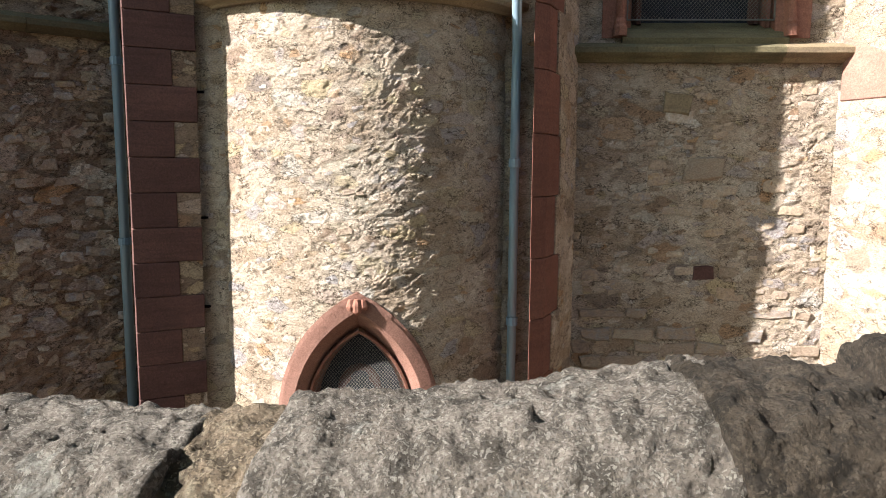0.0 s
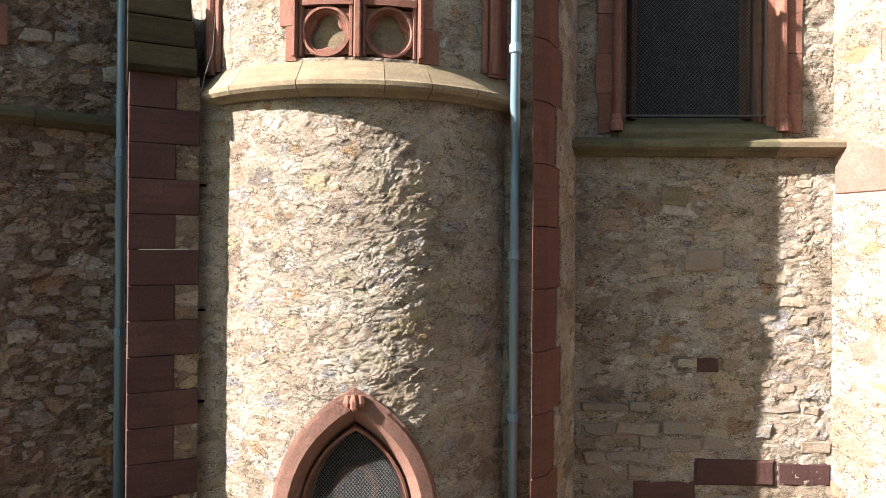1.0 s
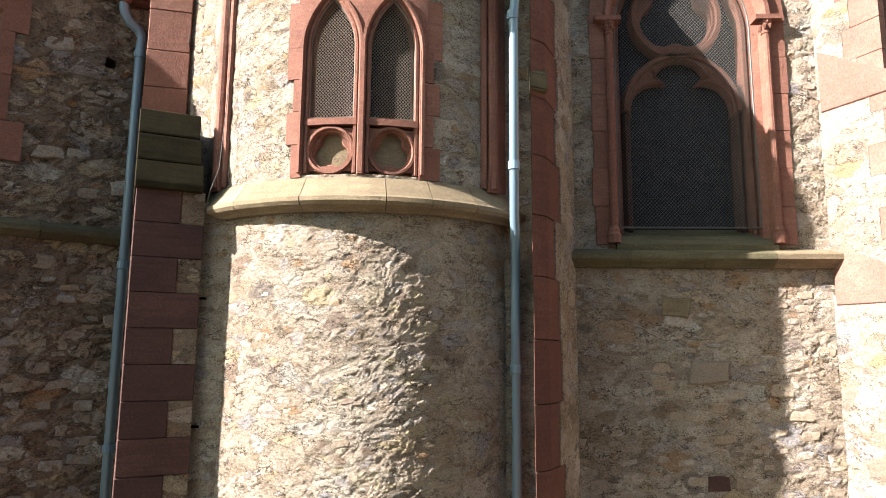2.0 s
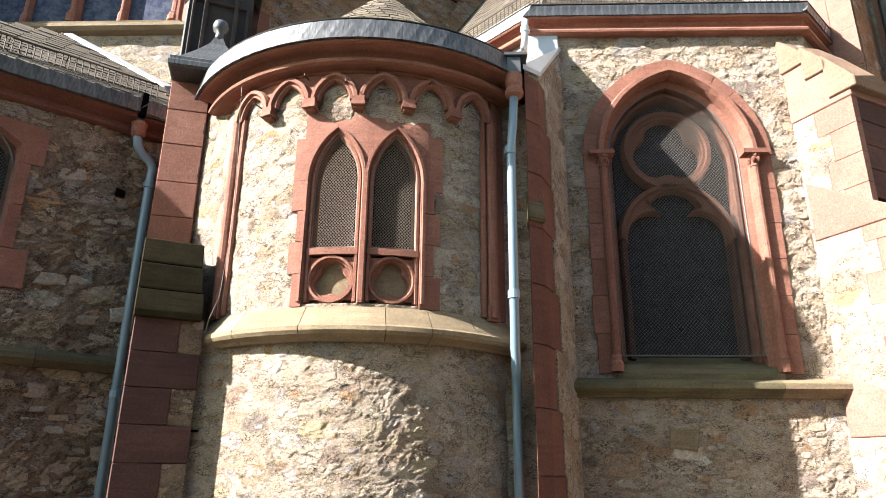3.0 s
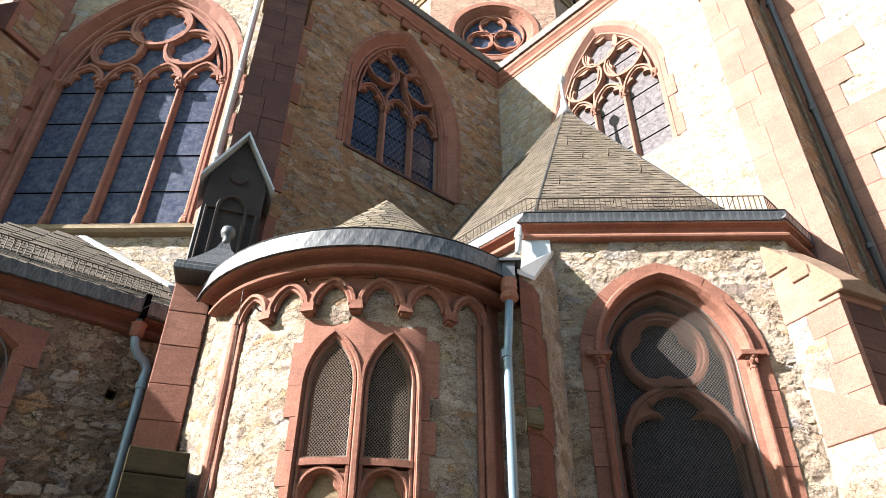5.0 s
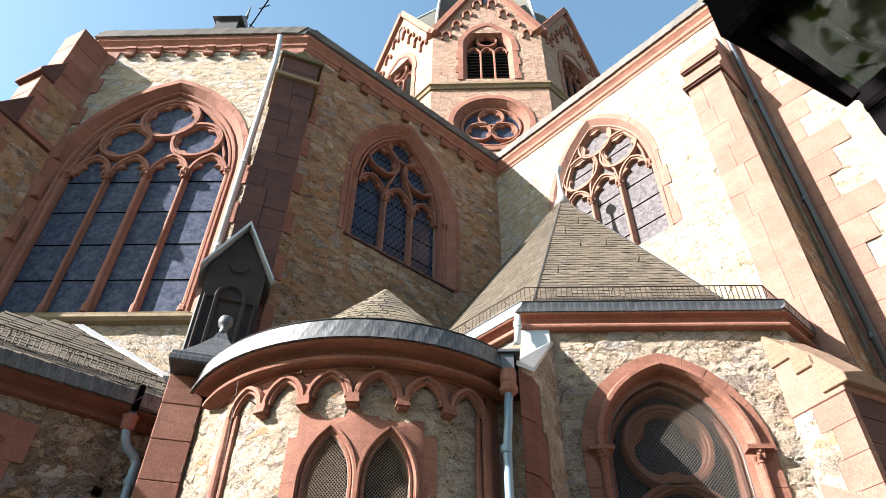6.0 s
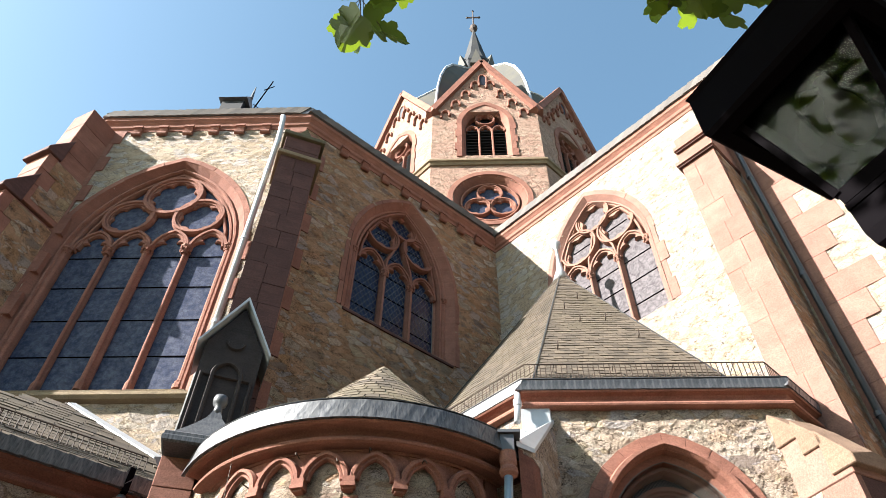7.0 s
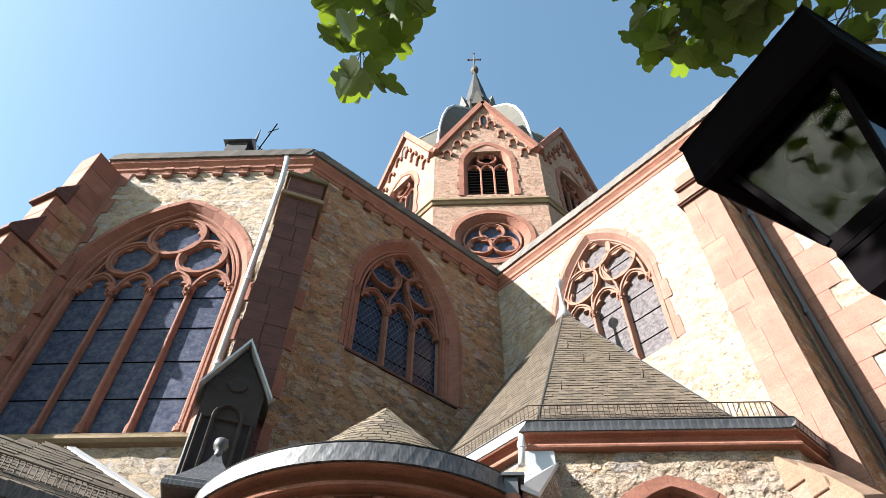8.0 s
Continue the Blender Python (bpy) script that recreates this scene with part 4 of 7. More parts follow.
def on_cone(s_, a_, lift):
    """A place on the cone: s_ up its slope, a_ round it, lifted off it."""
    f_ = 1 - s_ / SLOPE
    nx, nz = (APEX_Z - EAVE_Z) / SLOPE, CONE_R / SLOPE
    r_ = CONE_R * f_ + nx * lift
    return Vector((r_ * math.cos(a_), r_ * math.sin(a_), EAVE_Z + 0.02 + (APEX_Z - EAVE_Z) * (1 - f_) + nz * lift))


row = 0
while row * ROW < SLOPE - 0.16:
    s0 = row * ROW
    count = max(7, int(2 * math.pi * CONE_R * (1 - s0 / SLOPE) / 0.23))
    for i in range(count):
        a0 = 2 * math.pi * (i + 0.5 * (row % 2)) / count
        a1 = a0 + 2 * math.pi / count * rnd.uniform(0.88, 0.95)
        thick, jog = 0.013 + rnd.uniform(-0.003, 0.004), rnd.uniform(-0.012, 0.012)
        s1 = min(s0 + ROW * 1.4, SLOPE - 0.01)
        slates.append([on_cone(s0 + jog, a0, 0.002), on_cone(s0 + jog, a1, 0.002), on_cone(s1, a1, 0.0), on_cone(s1, a0, 0.0),
                       on_cone(s0 + jog, a0, 0.004 + thick), on_cone(s0 + jog, a1, 0.004 + thick), on_cone(s1, a1, 0.006), on_cone(s1, a0, 0.006)])
    row += 1
slate_stuff("slates", slates, M_SLATE_MOSSY, roof, "mossy slates in close rows")

# ---- octagonal chapel ----
CW = 2.69


def chapel_open(u, z):
    return in_arch(u, z, CW, 1.06, 3.0, 5.76, 1.30)


rubble_wall("wall_chapel", M_CHAPEL, 0.925, 4.555, GROUND, 7.66, 0.035, chapel_open, M_RUBBLE, "chapel front wall of tan rubble with coloured stones", 0.45, 0.018, seed=7.7)
wall = bpy.data.objects["wall_chapel"]
set_stones(wall, 200, 1.25, 4.25, 0.0, 7.4, lambda u, z: in_arch(u, z, CW, 1.3, 2.6, 5.76, 1.6), 9, (0.10, 0.36), proud=0.007)
# the foot of the wall is laid in rough courses
rnd = random.Random(31)


def course_stone(u0, u1, z0, z1, material, rough=0.028):
    """One hewn stone of the foot, its corners out of true."""
    bm = bmesh.new()
    r = lambda: rnd.uniform(-rough, rough)
    m_ = (u0 + u1) / 2
    pts = [(u0 + r(), z0 + r()), (m_, z0 + r()), (u1 + r(), z0 + r()), (u1 + r(), z1 + r()), (m_ + 4 * r(), z1 + r()), (u0 + r(), z1 + r())]
    c = Vector((m_, (z0 + z1) / 2))
    out = -0.018 + rnd.uniform(-0.012, 0.012)
    low = [bm.verts.new((x, 0.06, z)) for x, z in pts]
    mid = [bm.verts.new((x, out + 0.018, z)) for x, z in pts]
    rim = [bm.verts.new((c.x + (x - c.x) * 0.93, out + r() * 0.4, c.y + (z - c.y) * 0.82)) for x, z in pts]
    for i in range(6):
        j = (i + 1) % 6
        bm.faces.new((low[j], low[i], mid[i], mid[j]))
        bm.faces.new((mid[j], mid[i], rim[i], rim[j]))
    bm.faces.new(rim[::-1])
    bmesh.ops.recalc_face_normals(bm, faces=bm.faces)
    return part("course_stone", bm, material, wall)


for u0, u1, z0, z1 in ((2.67, 3.59, -1.09, -0.79), (3.62, 4.23, -1.09, -0.82), (1.97, 2.68, -1.32, -1.06)):
    course_stone(u0, u1, z0, z1, M_RED_DARK, 0.004)
course_stone(2.69, 2.94, 0.21, 0.38, M_RED_DARK, 0.012)
course_stone(2.26, 2.58, 2.14, 2.38, M_TAN_STONE, 0.03)
course_stone(2.54, 2.96, 1.40, 1.63, M_FACE_FLAT, 0.035)
course_stone(3.0, 3.2, 0.24, 0.36, M_FACE_FLAT, 0.02)
z = -0.03
while z > GROUND + 0.2:
    h_, u = rnd.uniform(0.10, 0.21), 1.22 + rnd.uniform(0, 0.2)
    while u < 4.2:
        w_ = rnd.uniform(0.18, 0.62)
        e = min(4.25, u + w_)
        red = any(e > a and u < b and z > c and z - h_ < d for a, b, c, d in ((2.65, 4.25, -1.11, -0.79), (1.95, 2.7, -1.34, -1.05)))
        if not red and rnd.random() < (0.35 if z > -0.35 else 0.62) and e - u > 0.1:
            dz = rnd.uniform(-0.02, 0.02)
            course_stone(u + 0.012, e - 0.012, z - h_ + 0.012 + dz, z - 0.01 + dz, M_FACE_FLAT)
        u += w_
    z -= h_
ring = octagon(CHAPEL, CHAPEL_IN)
for i, nm in ((1, "wall_chapel_east"), (7, "wall_chapel_west")):
    p, q = Vector(ring[i]), Vector(ring[(i + 1) % 8])
    ang = math.degrees(math.atan2(q.y - p.y, q.x - p.x))
    rubble_wall(nm, MID @ flat(p.x, p.y, ang), 0, (q - p).length, GROUND, 7.6, 0.12, None, M_RUBBLE, "chapel side wall of tan rubble", 0.45, 0.03, seed=i * 5.0)
win = thing("window_3", M_CHAPEL, "large pointed chapel window with wall shafts and wire guard", "window", kind="structure")
A, H, ZS, ZB = 1.0, 1.27, 5.76, 2.98
jamb_stones(win, CW, ZB, ZS, A, 0.17, M_RED, -0.02, 0.2, 0.46, 1.06)
voussoirs(win, CW, ZS, A, H, 0.20, 0.16, M_RED, -0.02, 0.2, 6)
reveal(win, CW, ZB, ZS, [(A, H, -0.02), (0.93, 1.19, 0.0), (0.93, 1.19, 0.13), (0.85, 1.1, 0.15), (0.85, 1.1, 0.28), (0.78, 1.0, 0.40), (0.78, 1.0, 0.5)], M_RED)
bm = bmesh.new()
bar(bm, [(CW + x, ZS + z) for x, z in arch(0.975, 1.25, 12)], 0.10, -0.09, 0.06)
part("hood_mould", bm, M_RED, win)
for s in (-1, 1):
    shaft(win, CW + s * 0.955, -0.03, 3.0, ZS, 0.045)
    bm = bmesh.new()
    box(bm, CW + s * 0.97 - 0.16, CW + s * 0.97 + 0.16, -0.12, 0.06, ZS - 0.01, ZS + 0.05, bevel=0.012)
    part("impost", bm, M_RED, win)
bm = bmesh.new()
bar(bm, outline(CW, 3.15, ZS, 0.80, 1.04), 0.09, 0.24, 0.42)
part("inner_moulding", bm, M_RED, win)
bm = bmesh.new()
tracery_circle(bm, CW - 0.03, 5.97, 0.54, 3, 0.10, 0.22, 0.40, 90)
tracery_head(bm, CW, 4.72, 0.70, 0.74, 0.10, 0.22, 0.40)
part("tracery", bm, M_RED, win, "weathered tracery of a ring over a cusped head")
panes(win, CW, 3.2, ZS, 0.78, 1.0, 0.42, [], M_GLASS_DARK)
for s in (-1, 1):
    bm = bmesh.new()
    bar(bm, [(CW + s * 0.68, 3.2), (CW + s * 0.68, 4.75)], 0.10, 0.28, 0.46)
    part("mullion", bm, M_RED_DARK, win)
wire_guard(win, CW, 3.22, ZS, 0.84, 1.10, 0.16, 0.042)
bm = bmesh.new()
moulding(bm, [(-0.04, 2.86), (-0.06, 2.98), (0.42, 3.24), (0.42, 2.86)], CW - 0.93, CW + 0.93, 4)
part("window_sill", bm, M_MOSSY, win, "sloping mossy sill")
string = thing("trim", M_CHAPEL, "moulded yellow sandstone string course under the chapel window", "trim", kind="structure")
for l, r in ((1.18, 1.9), (1.9, 2.75), (2.75, 3.55), (3.55, 4.33)):
    bm = bmesh.new()
    moulding(bm, [(0.05, 2.70), (-0.06, 2.71), (-0.09, 2.75), (-0.14, 2.77), (-0.17, 2.80), (-0.17, 2.86), (-0.14, 2.88), (0.05, 2.95)], l + 0.003, r - 0.003, 2)
    part("string_stone", bm, M_TAN_STONE if l > 3 else M_MOSSY, string)

cornice = thing("trim", MID, "red sandstone cornice of the chapel", "trim", kind="structure")
front = [ring[i % 8] for i in (7, 0, 1, 2)]
bm = bmesh.new()
sweep_plan(bm, front, [(-0.1, 7.56), (0.03, 7.56), (0.075, 7.562), (0.11, 7.578), (0.118, 7.605), (0.105, 7.632), (0.07, 7.642), (0.02, 7.648), (0.012, 7.68), (0.02, 7.72), (0.05, 7.76), (0.10, 7.778), (0.125, 7.782), (0.14, 7.80), (0.135, 7.818), (-0.1, 7.818)])
part("moulding", bm, M_RED, cornice)
roof = thing("chapel_roof", MID, "steep slate pyramid roof with a lead edge and snow rail", "roof", kind="structure")
eave = octagon(CHAPEL, 4.51)
HUB, HUB_IN = (2.49, 11.5), 3.42
APEX = (2.44, 11.5, 13.82)
bm = bmesh.new()
low = [bm.verts.new((x, y, 7.82)) for x, y in eave]
up = [bm.verts.new((x, y, 7.99)) for x, y in octagon(CHAPEL, 4.47)]
ins = [bm.verts.new((x, y, 8.12)) for x, y in octagon(HUB, HUB_IN)]
tip = bm.verts.new((APEX[0], APEX[1], APEX[2] - 0.03))
for i in range(8):
    j = (i + 1) % 8
    bm.faces.new((low[i], low[j], up[j], up[i]))
    bm.faces.new((up[i], up[j], ins[j], ins[i]))
    bm.faces.new((ins[i], ins[j], tip))
bm.faces.new(low[::-1])
part("deck", bm, M_SLATE_DARK, roof)
bm = bmesh.new()
sweep_plan(bm, [eave[i % 8] for i in (7, 0, 1, 2)], [(-0.06, 7.81), (0.010, 7.81), (0.010, 7.96), (-0.12, 8.02), (-0.2, 8.02)])
part("edge_backing", bm, M_LEAD, roof)
bm = bmesh.new()
sweep_plan(bm, [eave[i % 8] for i in (7, 0, 1, 2)], [(-0.08, 8.007), (0.028, 7.989), (0.036, 7.992), (0.036, 7.998), (-0.08, 8.02)])
part("edge_strip", bm, M_LEAD, roof, "thin dark strip along the lead edge")
for i in (7, 0, 1):
    p, q = Vector((*eave[i], 0)), Vector((*eave[(i + 1) % 8], 0))
    ang, length = math.atan2(q.y - p.y, q.x - p.x), (q - p).length
    n = 34
    w = length / n
    bm = bmesh.new()
    moulding(bm, [(0.02, 7.815), (-0.02, 7.815), (-0.025, 7.97), (0.10, 8.02), (0.14, 8.02)], -w * 0.62, w * 0.52, 1)
    for v in bm.verts:
        if v.co.x < 0:
            v.co.y -= 0.008
        v.co.x += (v.co.z - 7.92) * 0.8
    piece = mesh_of(bm)
    piece.materials.append(M_LEAD_EDGE)
    for j in range(n):
        ob = new("edge_slate", piece)
        ob.parent = roof
        at = p.lerp(q, (j + 0.5) / n)
        ob.matrix_basis = pose(at.x, at.y, random.uniform(-0.003, 0.003), 0, 0, math.degrees(ang))
for i in range(8):
    p, q = Vector((*octagon(HUB, HUB_IN)[i], 8.12)), Vector((*octagon(HUB, HUB_IN)[(i + 1) % 8], 8.12))
    rows = slate_rows(p, q, APEX, 0.125, 0.16, i + 50)
    if i == 0:
        near, rows = rows[:290], rows[290:]
        for v in near:
            data = bpy.data.meshes.new("mesh")
            o = v[0]
            data.from_pydata([tuple(c - o) for c in v], [], SLATE_FACES)
            data.materials.append(M_SLATE_PIECE)
            ob = new("slate", data)
            ob.location = o
            ob.parent = roof
    slate_stuff("slates", rows, M_SLATE, roof, "grey-brown slates in rows")
for i in (0, 1, 7):
    p = Vector((*octagon(HUB, HUB_IN)[i], 8.14))
    bm = bmesh.new()
    tube(bm, [p.lerp(Vector(APEX), 0.01), p.lerp(Vector(APEX), 0.99)], 0.022, 6)
    part("hip_roll", bm, M_SLATE_DARK, roof)
bm = bmesh.new()
lathe(bm, [(0.22, APEX[2] - 0.25), (0.10, APEX[2] + 0.1), (0.05, APEX[2] + 0.45), (0.035, APEX[2] + 0.85), (0.06, APEX[2] + 0.9), (0.13, APEX[2] + 1.0), (0.13, APEX[2] + 1.1), (0.05, APEX[2] + 1.2)], 12, APEX[:2])
part("finial", bm, M_ZINC, roof, "pale sheet-metal finial with a knob", smooth=True)
for a, f in ((0.2, 0.55), (0.36, 0.42), (0.66, 0.43), (0.8, 0.28), (0.12, 0.2), (0.5, 0.66)):
    p, q = Vector((*octagon(HUB, HUB_IN)[0], 8.12)), Vector((*octagon(HUB, HUB_IN)[1], 8.12))
    at_ = p.lerp(q, a).lerp(Vector(APEX), f)
    bm = bmesh.new()
    tube(bm, [at_ + Vector((0, 0.02, 0)), at_ + Vector((0, -0.09, 0.03)), at_ + Vector((0, -0.10, 0.12))], 0.012, 5)
    part("snow_hook", bm, M_RUST, roof)


def snow_rail(name, points, back, height, parent=None, gap=0.085):
    """A low rail of thin iron bars along a roof edge."""
    rail = thing(name, pose(0, 0, 0), "rusty iron snow rail along the eaves", "snow rail")
    pts = [Vector(p) for p in points]
    for l, r in zip(pts, pts[1:]):
        side = (r - l).normalized()
        for f in (0.12, 1.0):
            bm = bmesh.new()
            tube(bm, [l + Vector((0, 0, height * f)), r + Vector((0, 0, height * f))], 0.011, 5)
            part("rail", bm, M_RUST, rail)
        n = max(2, round((r - l).length / gap))
        bm = bmesh.new()
        tube(bm, [(0, 0, 0), (0, 0, height)], 0.009, 4)
        rod = mesh_of(bm)
        rod.materials.append(M_RUST)
        for i in range(n + 1):
            ob = new("bar", rod)
            ob.parent = rail
            ob.matrix_world = Matrix.Translation(l.lerp(r, i / n))
        for i in range(4):
            p = l.lerp(r, (i + 0.5) / 4)
            bm = bmesh.new()
            inward = Vector((-side.y, side.x, 0))
            tube(bm, [p + Vector((0, 0, height)), p + inward * back + Vector((0, 0, height * 0.9))], 0.008, 4)
            part("stay", bm, M_RUST, rail)
    return rail


ring8 = octagon(CHAPEL, 4.30)
snow_rail("snow_rail", [MID @ Vector((*ring8[k % 8], 8.12)) for k in (7, 8, 9, 10)], 0.22, 0.34)


def blocks(parent, corner, along, out, width, depth, z0, z1, course, material, shade=None, front_rows=1):
    """Courses of dressed blocks of a buttress: corner is its back left, along and out its plan directions."""
    n = max(1, round((z1 - z0) / course))
    zz = [z0 + (z1 - z0) * (i + (random.uniform(-0.12, 0.12) if 0 < i < n else 0)) / n for i in range(n + 1)]
    c, al, o = Vector(corner), Vector(along), Vector(out)
    for i in range(n):
        s = random.uniform(0.0, 0.008)
        plan = [c - al * s, c + al * (width + s), c + al * (width + s) + o * (depth + s), c - al * s + o * (depth + s)]
        bm = bmesh.new()
        plan_block(bm, [(p.x, p.y) for p in plan], zz[i] + 0.003, zz[i + 1] - 0.003)
        bmesh.ops.bevel(bm, geom=[e for e in bm.edges], offset=0.008, segments=1, affect="EDGES")
        part("stone_block", bm, material, parent)


def weathering(parent, corner, along, out, width, depth, z0, z_back, z_front, material, over=0.04, label=""):
    """A sloping stone cap with a small overhang."""
    c, al, o = Vector(corner) - Vector(along) * over, Vector(along), Vector(out)
    w = width + 2 * over
    d = depth + over
    plan = [c, c + al * w, c + al * w + o * d, c + o * d]
    bm = bmesh.new()
    plan_block(bm, [(p.x, p.y) for p in plan], z0, [z_back, z_back, z_front, z_front])
    bmesh.ops.bevel(bm, geom=[e for e in bm.edges], offset=0.012, segments=1, affect="EDGES")
    return part("weathering", bm, material, parent, label)


S8, C8 = math.sin(math.pi / 8), math.cos(math.pi / 8)

# ---- buttress between turret and chapel ----
but = thing("buttress", MID @ Matrix.Translation((0.06, 0, 0)), "slim red sandstone buttress with a zinc-covered slope", "buttress", "chapel buttresses")
SLIM = [(0.78, 8.2), (0.605, 6.86), (0.78, 7.02), (1.20, 8.0), (0.95, 8.3)]
zz = np.linspace(GROUND, 6.3, 15)
for z0, z1 in zip(zz, zz[1:]):
    bm = bmesh.new()
    s = random.uniform(-0.006, 0.006)
    plan_block(bm, [(x + s, y) for x, y in SLIM], z0 + 0.003, z1 - 0.003)
    bmesh.ops.bevel(bm, geom=[e for e in bm.edges], offset=0.008, segments=1, affect="EDGES")
    part("stone_block", bm, M_RED_MID, but)
for i, (z0, z1) in enumerate(zip(zz, zz[1:])):
    f = (0.30, 0.42, 0.36, 0.24, 0.46)[i % 5]
    p = Vector((0.78, 7.02)).lerp(Vector((1.20, 8.0)), f)
    end = i == len(zz) - 2
    bm = bmesh.new()
    plan_block(bm, [(p.x - 0.02, p.y), (p.x + 0.012, p.y - 0.005), (1.218, 7.99), (1.19, 8.0)], z0, [z1 + 0.25, z1 + 0.25, 7.3, 7.3] if end else z1)
    part("rubble_cheek", bm, M_RUBBLE, but, "rubble side of the buttress")
bm = bmesh.new()
plan_block(bm, [(0.78, 8.2), (0.61, 6.87), (0.79, 7.02), (1.20, 8.0), (0.95, 8.3)], 6.25, [7.36, 6.32, 6.32, 7.36, 7.40])
part("core", bm, M_RUBBLE, but, "rubble under the zinc slope")
bm = bmesh.new()
flap = [(0.76, 8.2), (0.59, 6.83), (0.81, 6.99), (1.23, 8.0), (0.95, 8.3)]
tops_ = [7.42, 6.36, 6.36, 7.42, 7.45]
rows_ = [[bm.verts.new((x, y, z - dz)) for (x, y), z in zip(flap, tops_)] for dz in (0.0, 0.06)]
bm.faces.new(rows_[0])
bm.faces.new(rows_[1][::-1])
for i in range(5):
    bm.faces.new((rows_[0][i], rows_[1][i], rows_[1][(i + 1) % 5], rows_[0][(i + 1) % 5]))
bmesh.ops.recalc_face_normals(bm, faces=bm.faces)
part("slope", bm, M_ZINC, but, "bright zinc sheet")
bm = bmesh.new()
plan_block(bm, [(0.80, 7.98), (0.78, 7.94), (1.18, 7.94), (1.20, 7.98)], 7.2, 7.56)
part("upstand", bm, M_ZINC, but, "grey zinc upstand on the wall")
bm = bmesh.new()
plan_block(bm, [(0.62, 7.3), (0.59, 6.80), (0.79, 6.91), (0.78, 7.2)], 4.45, [4.95, 4.62, 4.62, 4.95])
bmesh.ops.bevel(bm, geom=[e for e in bm.edges], offset=0.02, segments=2, affect="EDGES")
part("weathering", bm, M_MOSSY, but, "mossy stone ledge")

# ---- right chapel buttress ----
but = thing("buttress", MID, "stepped chapel buttress of red sandstone and rubble", "buttress", "chapel buttresses")
OUT_R, AL_R = (math.sin(radians(27)), -math.cos(radians(27))), (math.cos(radians(27)), math.sin(radians(27)))
o, al = Vector(OUT_R), Vector(AL_R)
root = Vector((4.23, 8.02))
# Fronts darker, lit left quoins pink: light and shade put into the stone colour.
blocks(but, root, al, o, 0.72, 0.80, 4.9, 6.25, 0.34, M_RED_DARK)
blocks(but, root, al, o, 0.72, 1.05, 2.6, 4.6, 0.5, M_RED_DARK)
blocks(but, root, al, o, 0.72, 1.3, GROUND, 2.3, 0.5, M_PINK)
for z0, z1, depth in ((4.7, 6.24, 0.812), (2.6, 4.75, 1.062), (GROUND, 2.4, 1.312)):
    n = round((z1 - z0) / 0.36)
    for i in range(n):
        split_ = depth - (0.30, 0.44, 0.34, 0.50)[i % 4]
        for name_, d0, d1, mat_, gap in (("rubble_cheek", 0.0, split_, M_RUBBLE, 0.0), ("quoin", split_ + 0.005, depth, M_PINK, 0.004)):
            p, q = root + o * d0 - al * 0.012, root + o * d1 - al * 0.012
            bm = bmesh.new()
            plan_block(bm, [(v.x, v.y) for v in (p, p + al * 0.1, q + al * 0.1, q)], z0 + (z1 - z0) * i / n + gap, z0 + (z1 - z0) * (i + 1) / n - gap)
            part(name_, bm, mat_, but)
bm = bmesh.new()
p, q = root - al * 0.012, root + o * 0.62 - al * 0.012
plan_block(bm, [(v.x, v.y) for v in (p, p + al * 0.1, q + al * 0.1, q)], 6.24, [7.2, 7.2, 6.4, 6.4])
part("rubble_cheek", bm, M_RUBBLE, but)
weathering(but, root, al, o, 0.72, 0.80, 6.2, 7.4, 6.3, M_PINK, 0.03)
weathering(but, root + o * 0.05, al, o, 0.72, 1.02, 4.58, 5.35, 4.66, M_PINK, 0.03)
weathering(but, root + o * 0.05, al, o, 0.72, 1.27, 2.28, 3.0, 2.36, M_PINK, 0.03)
for d0, d1, zt, zl in ((-0.02, 0.36, 7.50, 7.06), (0.30, 0.62, 7.19, 6.80), (0.56, 0.92, 6.90, 6.40)):
    bm = bmesh.new()
    p, q = root - al * 0.06 + o * d0, root - al * 0.06 + o * d1
    mid_ = al * 0.42
    pts = [p, p + mid_, p + al * 0.84, q + al * 0.84, q + mid_, q]
    plan_block(bm, [(v.x, v.y) for v in pts], zl - 0.12, [zt, zt + 0.1, zt, zl, zl + 0.1, zl])
    bmesh.ops.bevel(bm, geom=[e for e in bm.edges if e.calc_length() > 0.1], offset=0.012, segments=1, affect="EDGES")
    part("coping_slab", bm, M_COPING, but, "overlapping saddle-backed coping stone")

# ---- pier left of the turret, the foot of the choir's corner buttress ----
pier = thing("buttress", measure_of(1.05, 2.0), "tall pier of red sandstone blocks with a lead cap", "buttress", "choir buttresses")
o, al = Vector((math.sin(radians(16)), -math.cos(radians(16)))), Vector((math.cos(radians(16)), math.sin(radians(16))))
FL = Vector((-3.745, 7.45))
DEPTH = 2.1
rootp = FL - o * DEPTH
blocks(pier, rootp, al, o, 0.47, DEPTH, 3.0, 6.60, 0.44, M_RED)
bm = bmesh.new()
c = Vector((-3.30, 7.66))
pl = [c + al * sx * 0.50 + o * sy * 0.46 for sx, sy in ((-1, 1), (1, 1), (1, -1), (-1, -1))]


def cap_ring(shrunk, z):
    return [bm.verts.new((c.x + (v.x - c.x) * shrunk, c.y + (v.y - c.y) * shrunk, z)) for v in pl]


rings = [cap_ring(f, z) for f, z in ((0.94, 6.60), (1.0, 6.62), (1.0, 6.68), (0.97, 6.70), (0.97, 6.74), (0.78, 6.80), (0.45, 7.02), (0.2, 7.22), (0.1, 7.36))]
for lo_, hi_ in zip(rings, rings[1:]):
    for i in range(4):
        j = (i + 1) % 4
        bm.faces.new((lo_[i], lo_[j], hi_[j], hi_[i]))
bm.faces.new(rings[0][::-1])
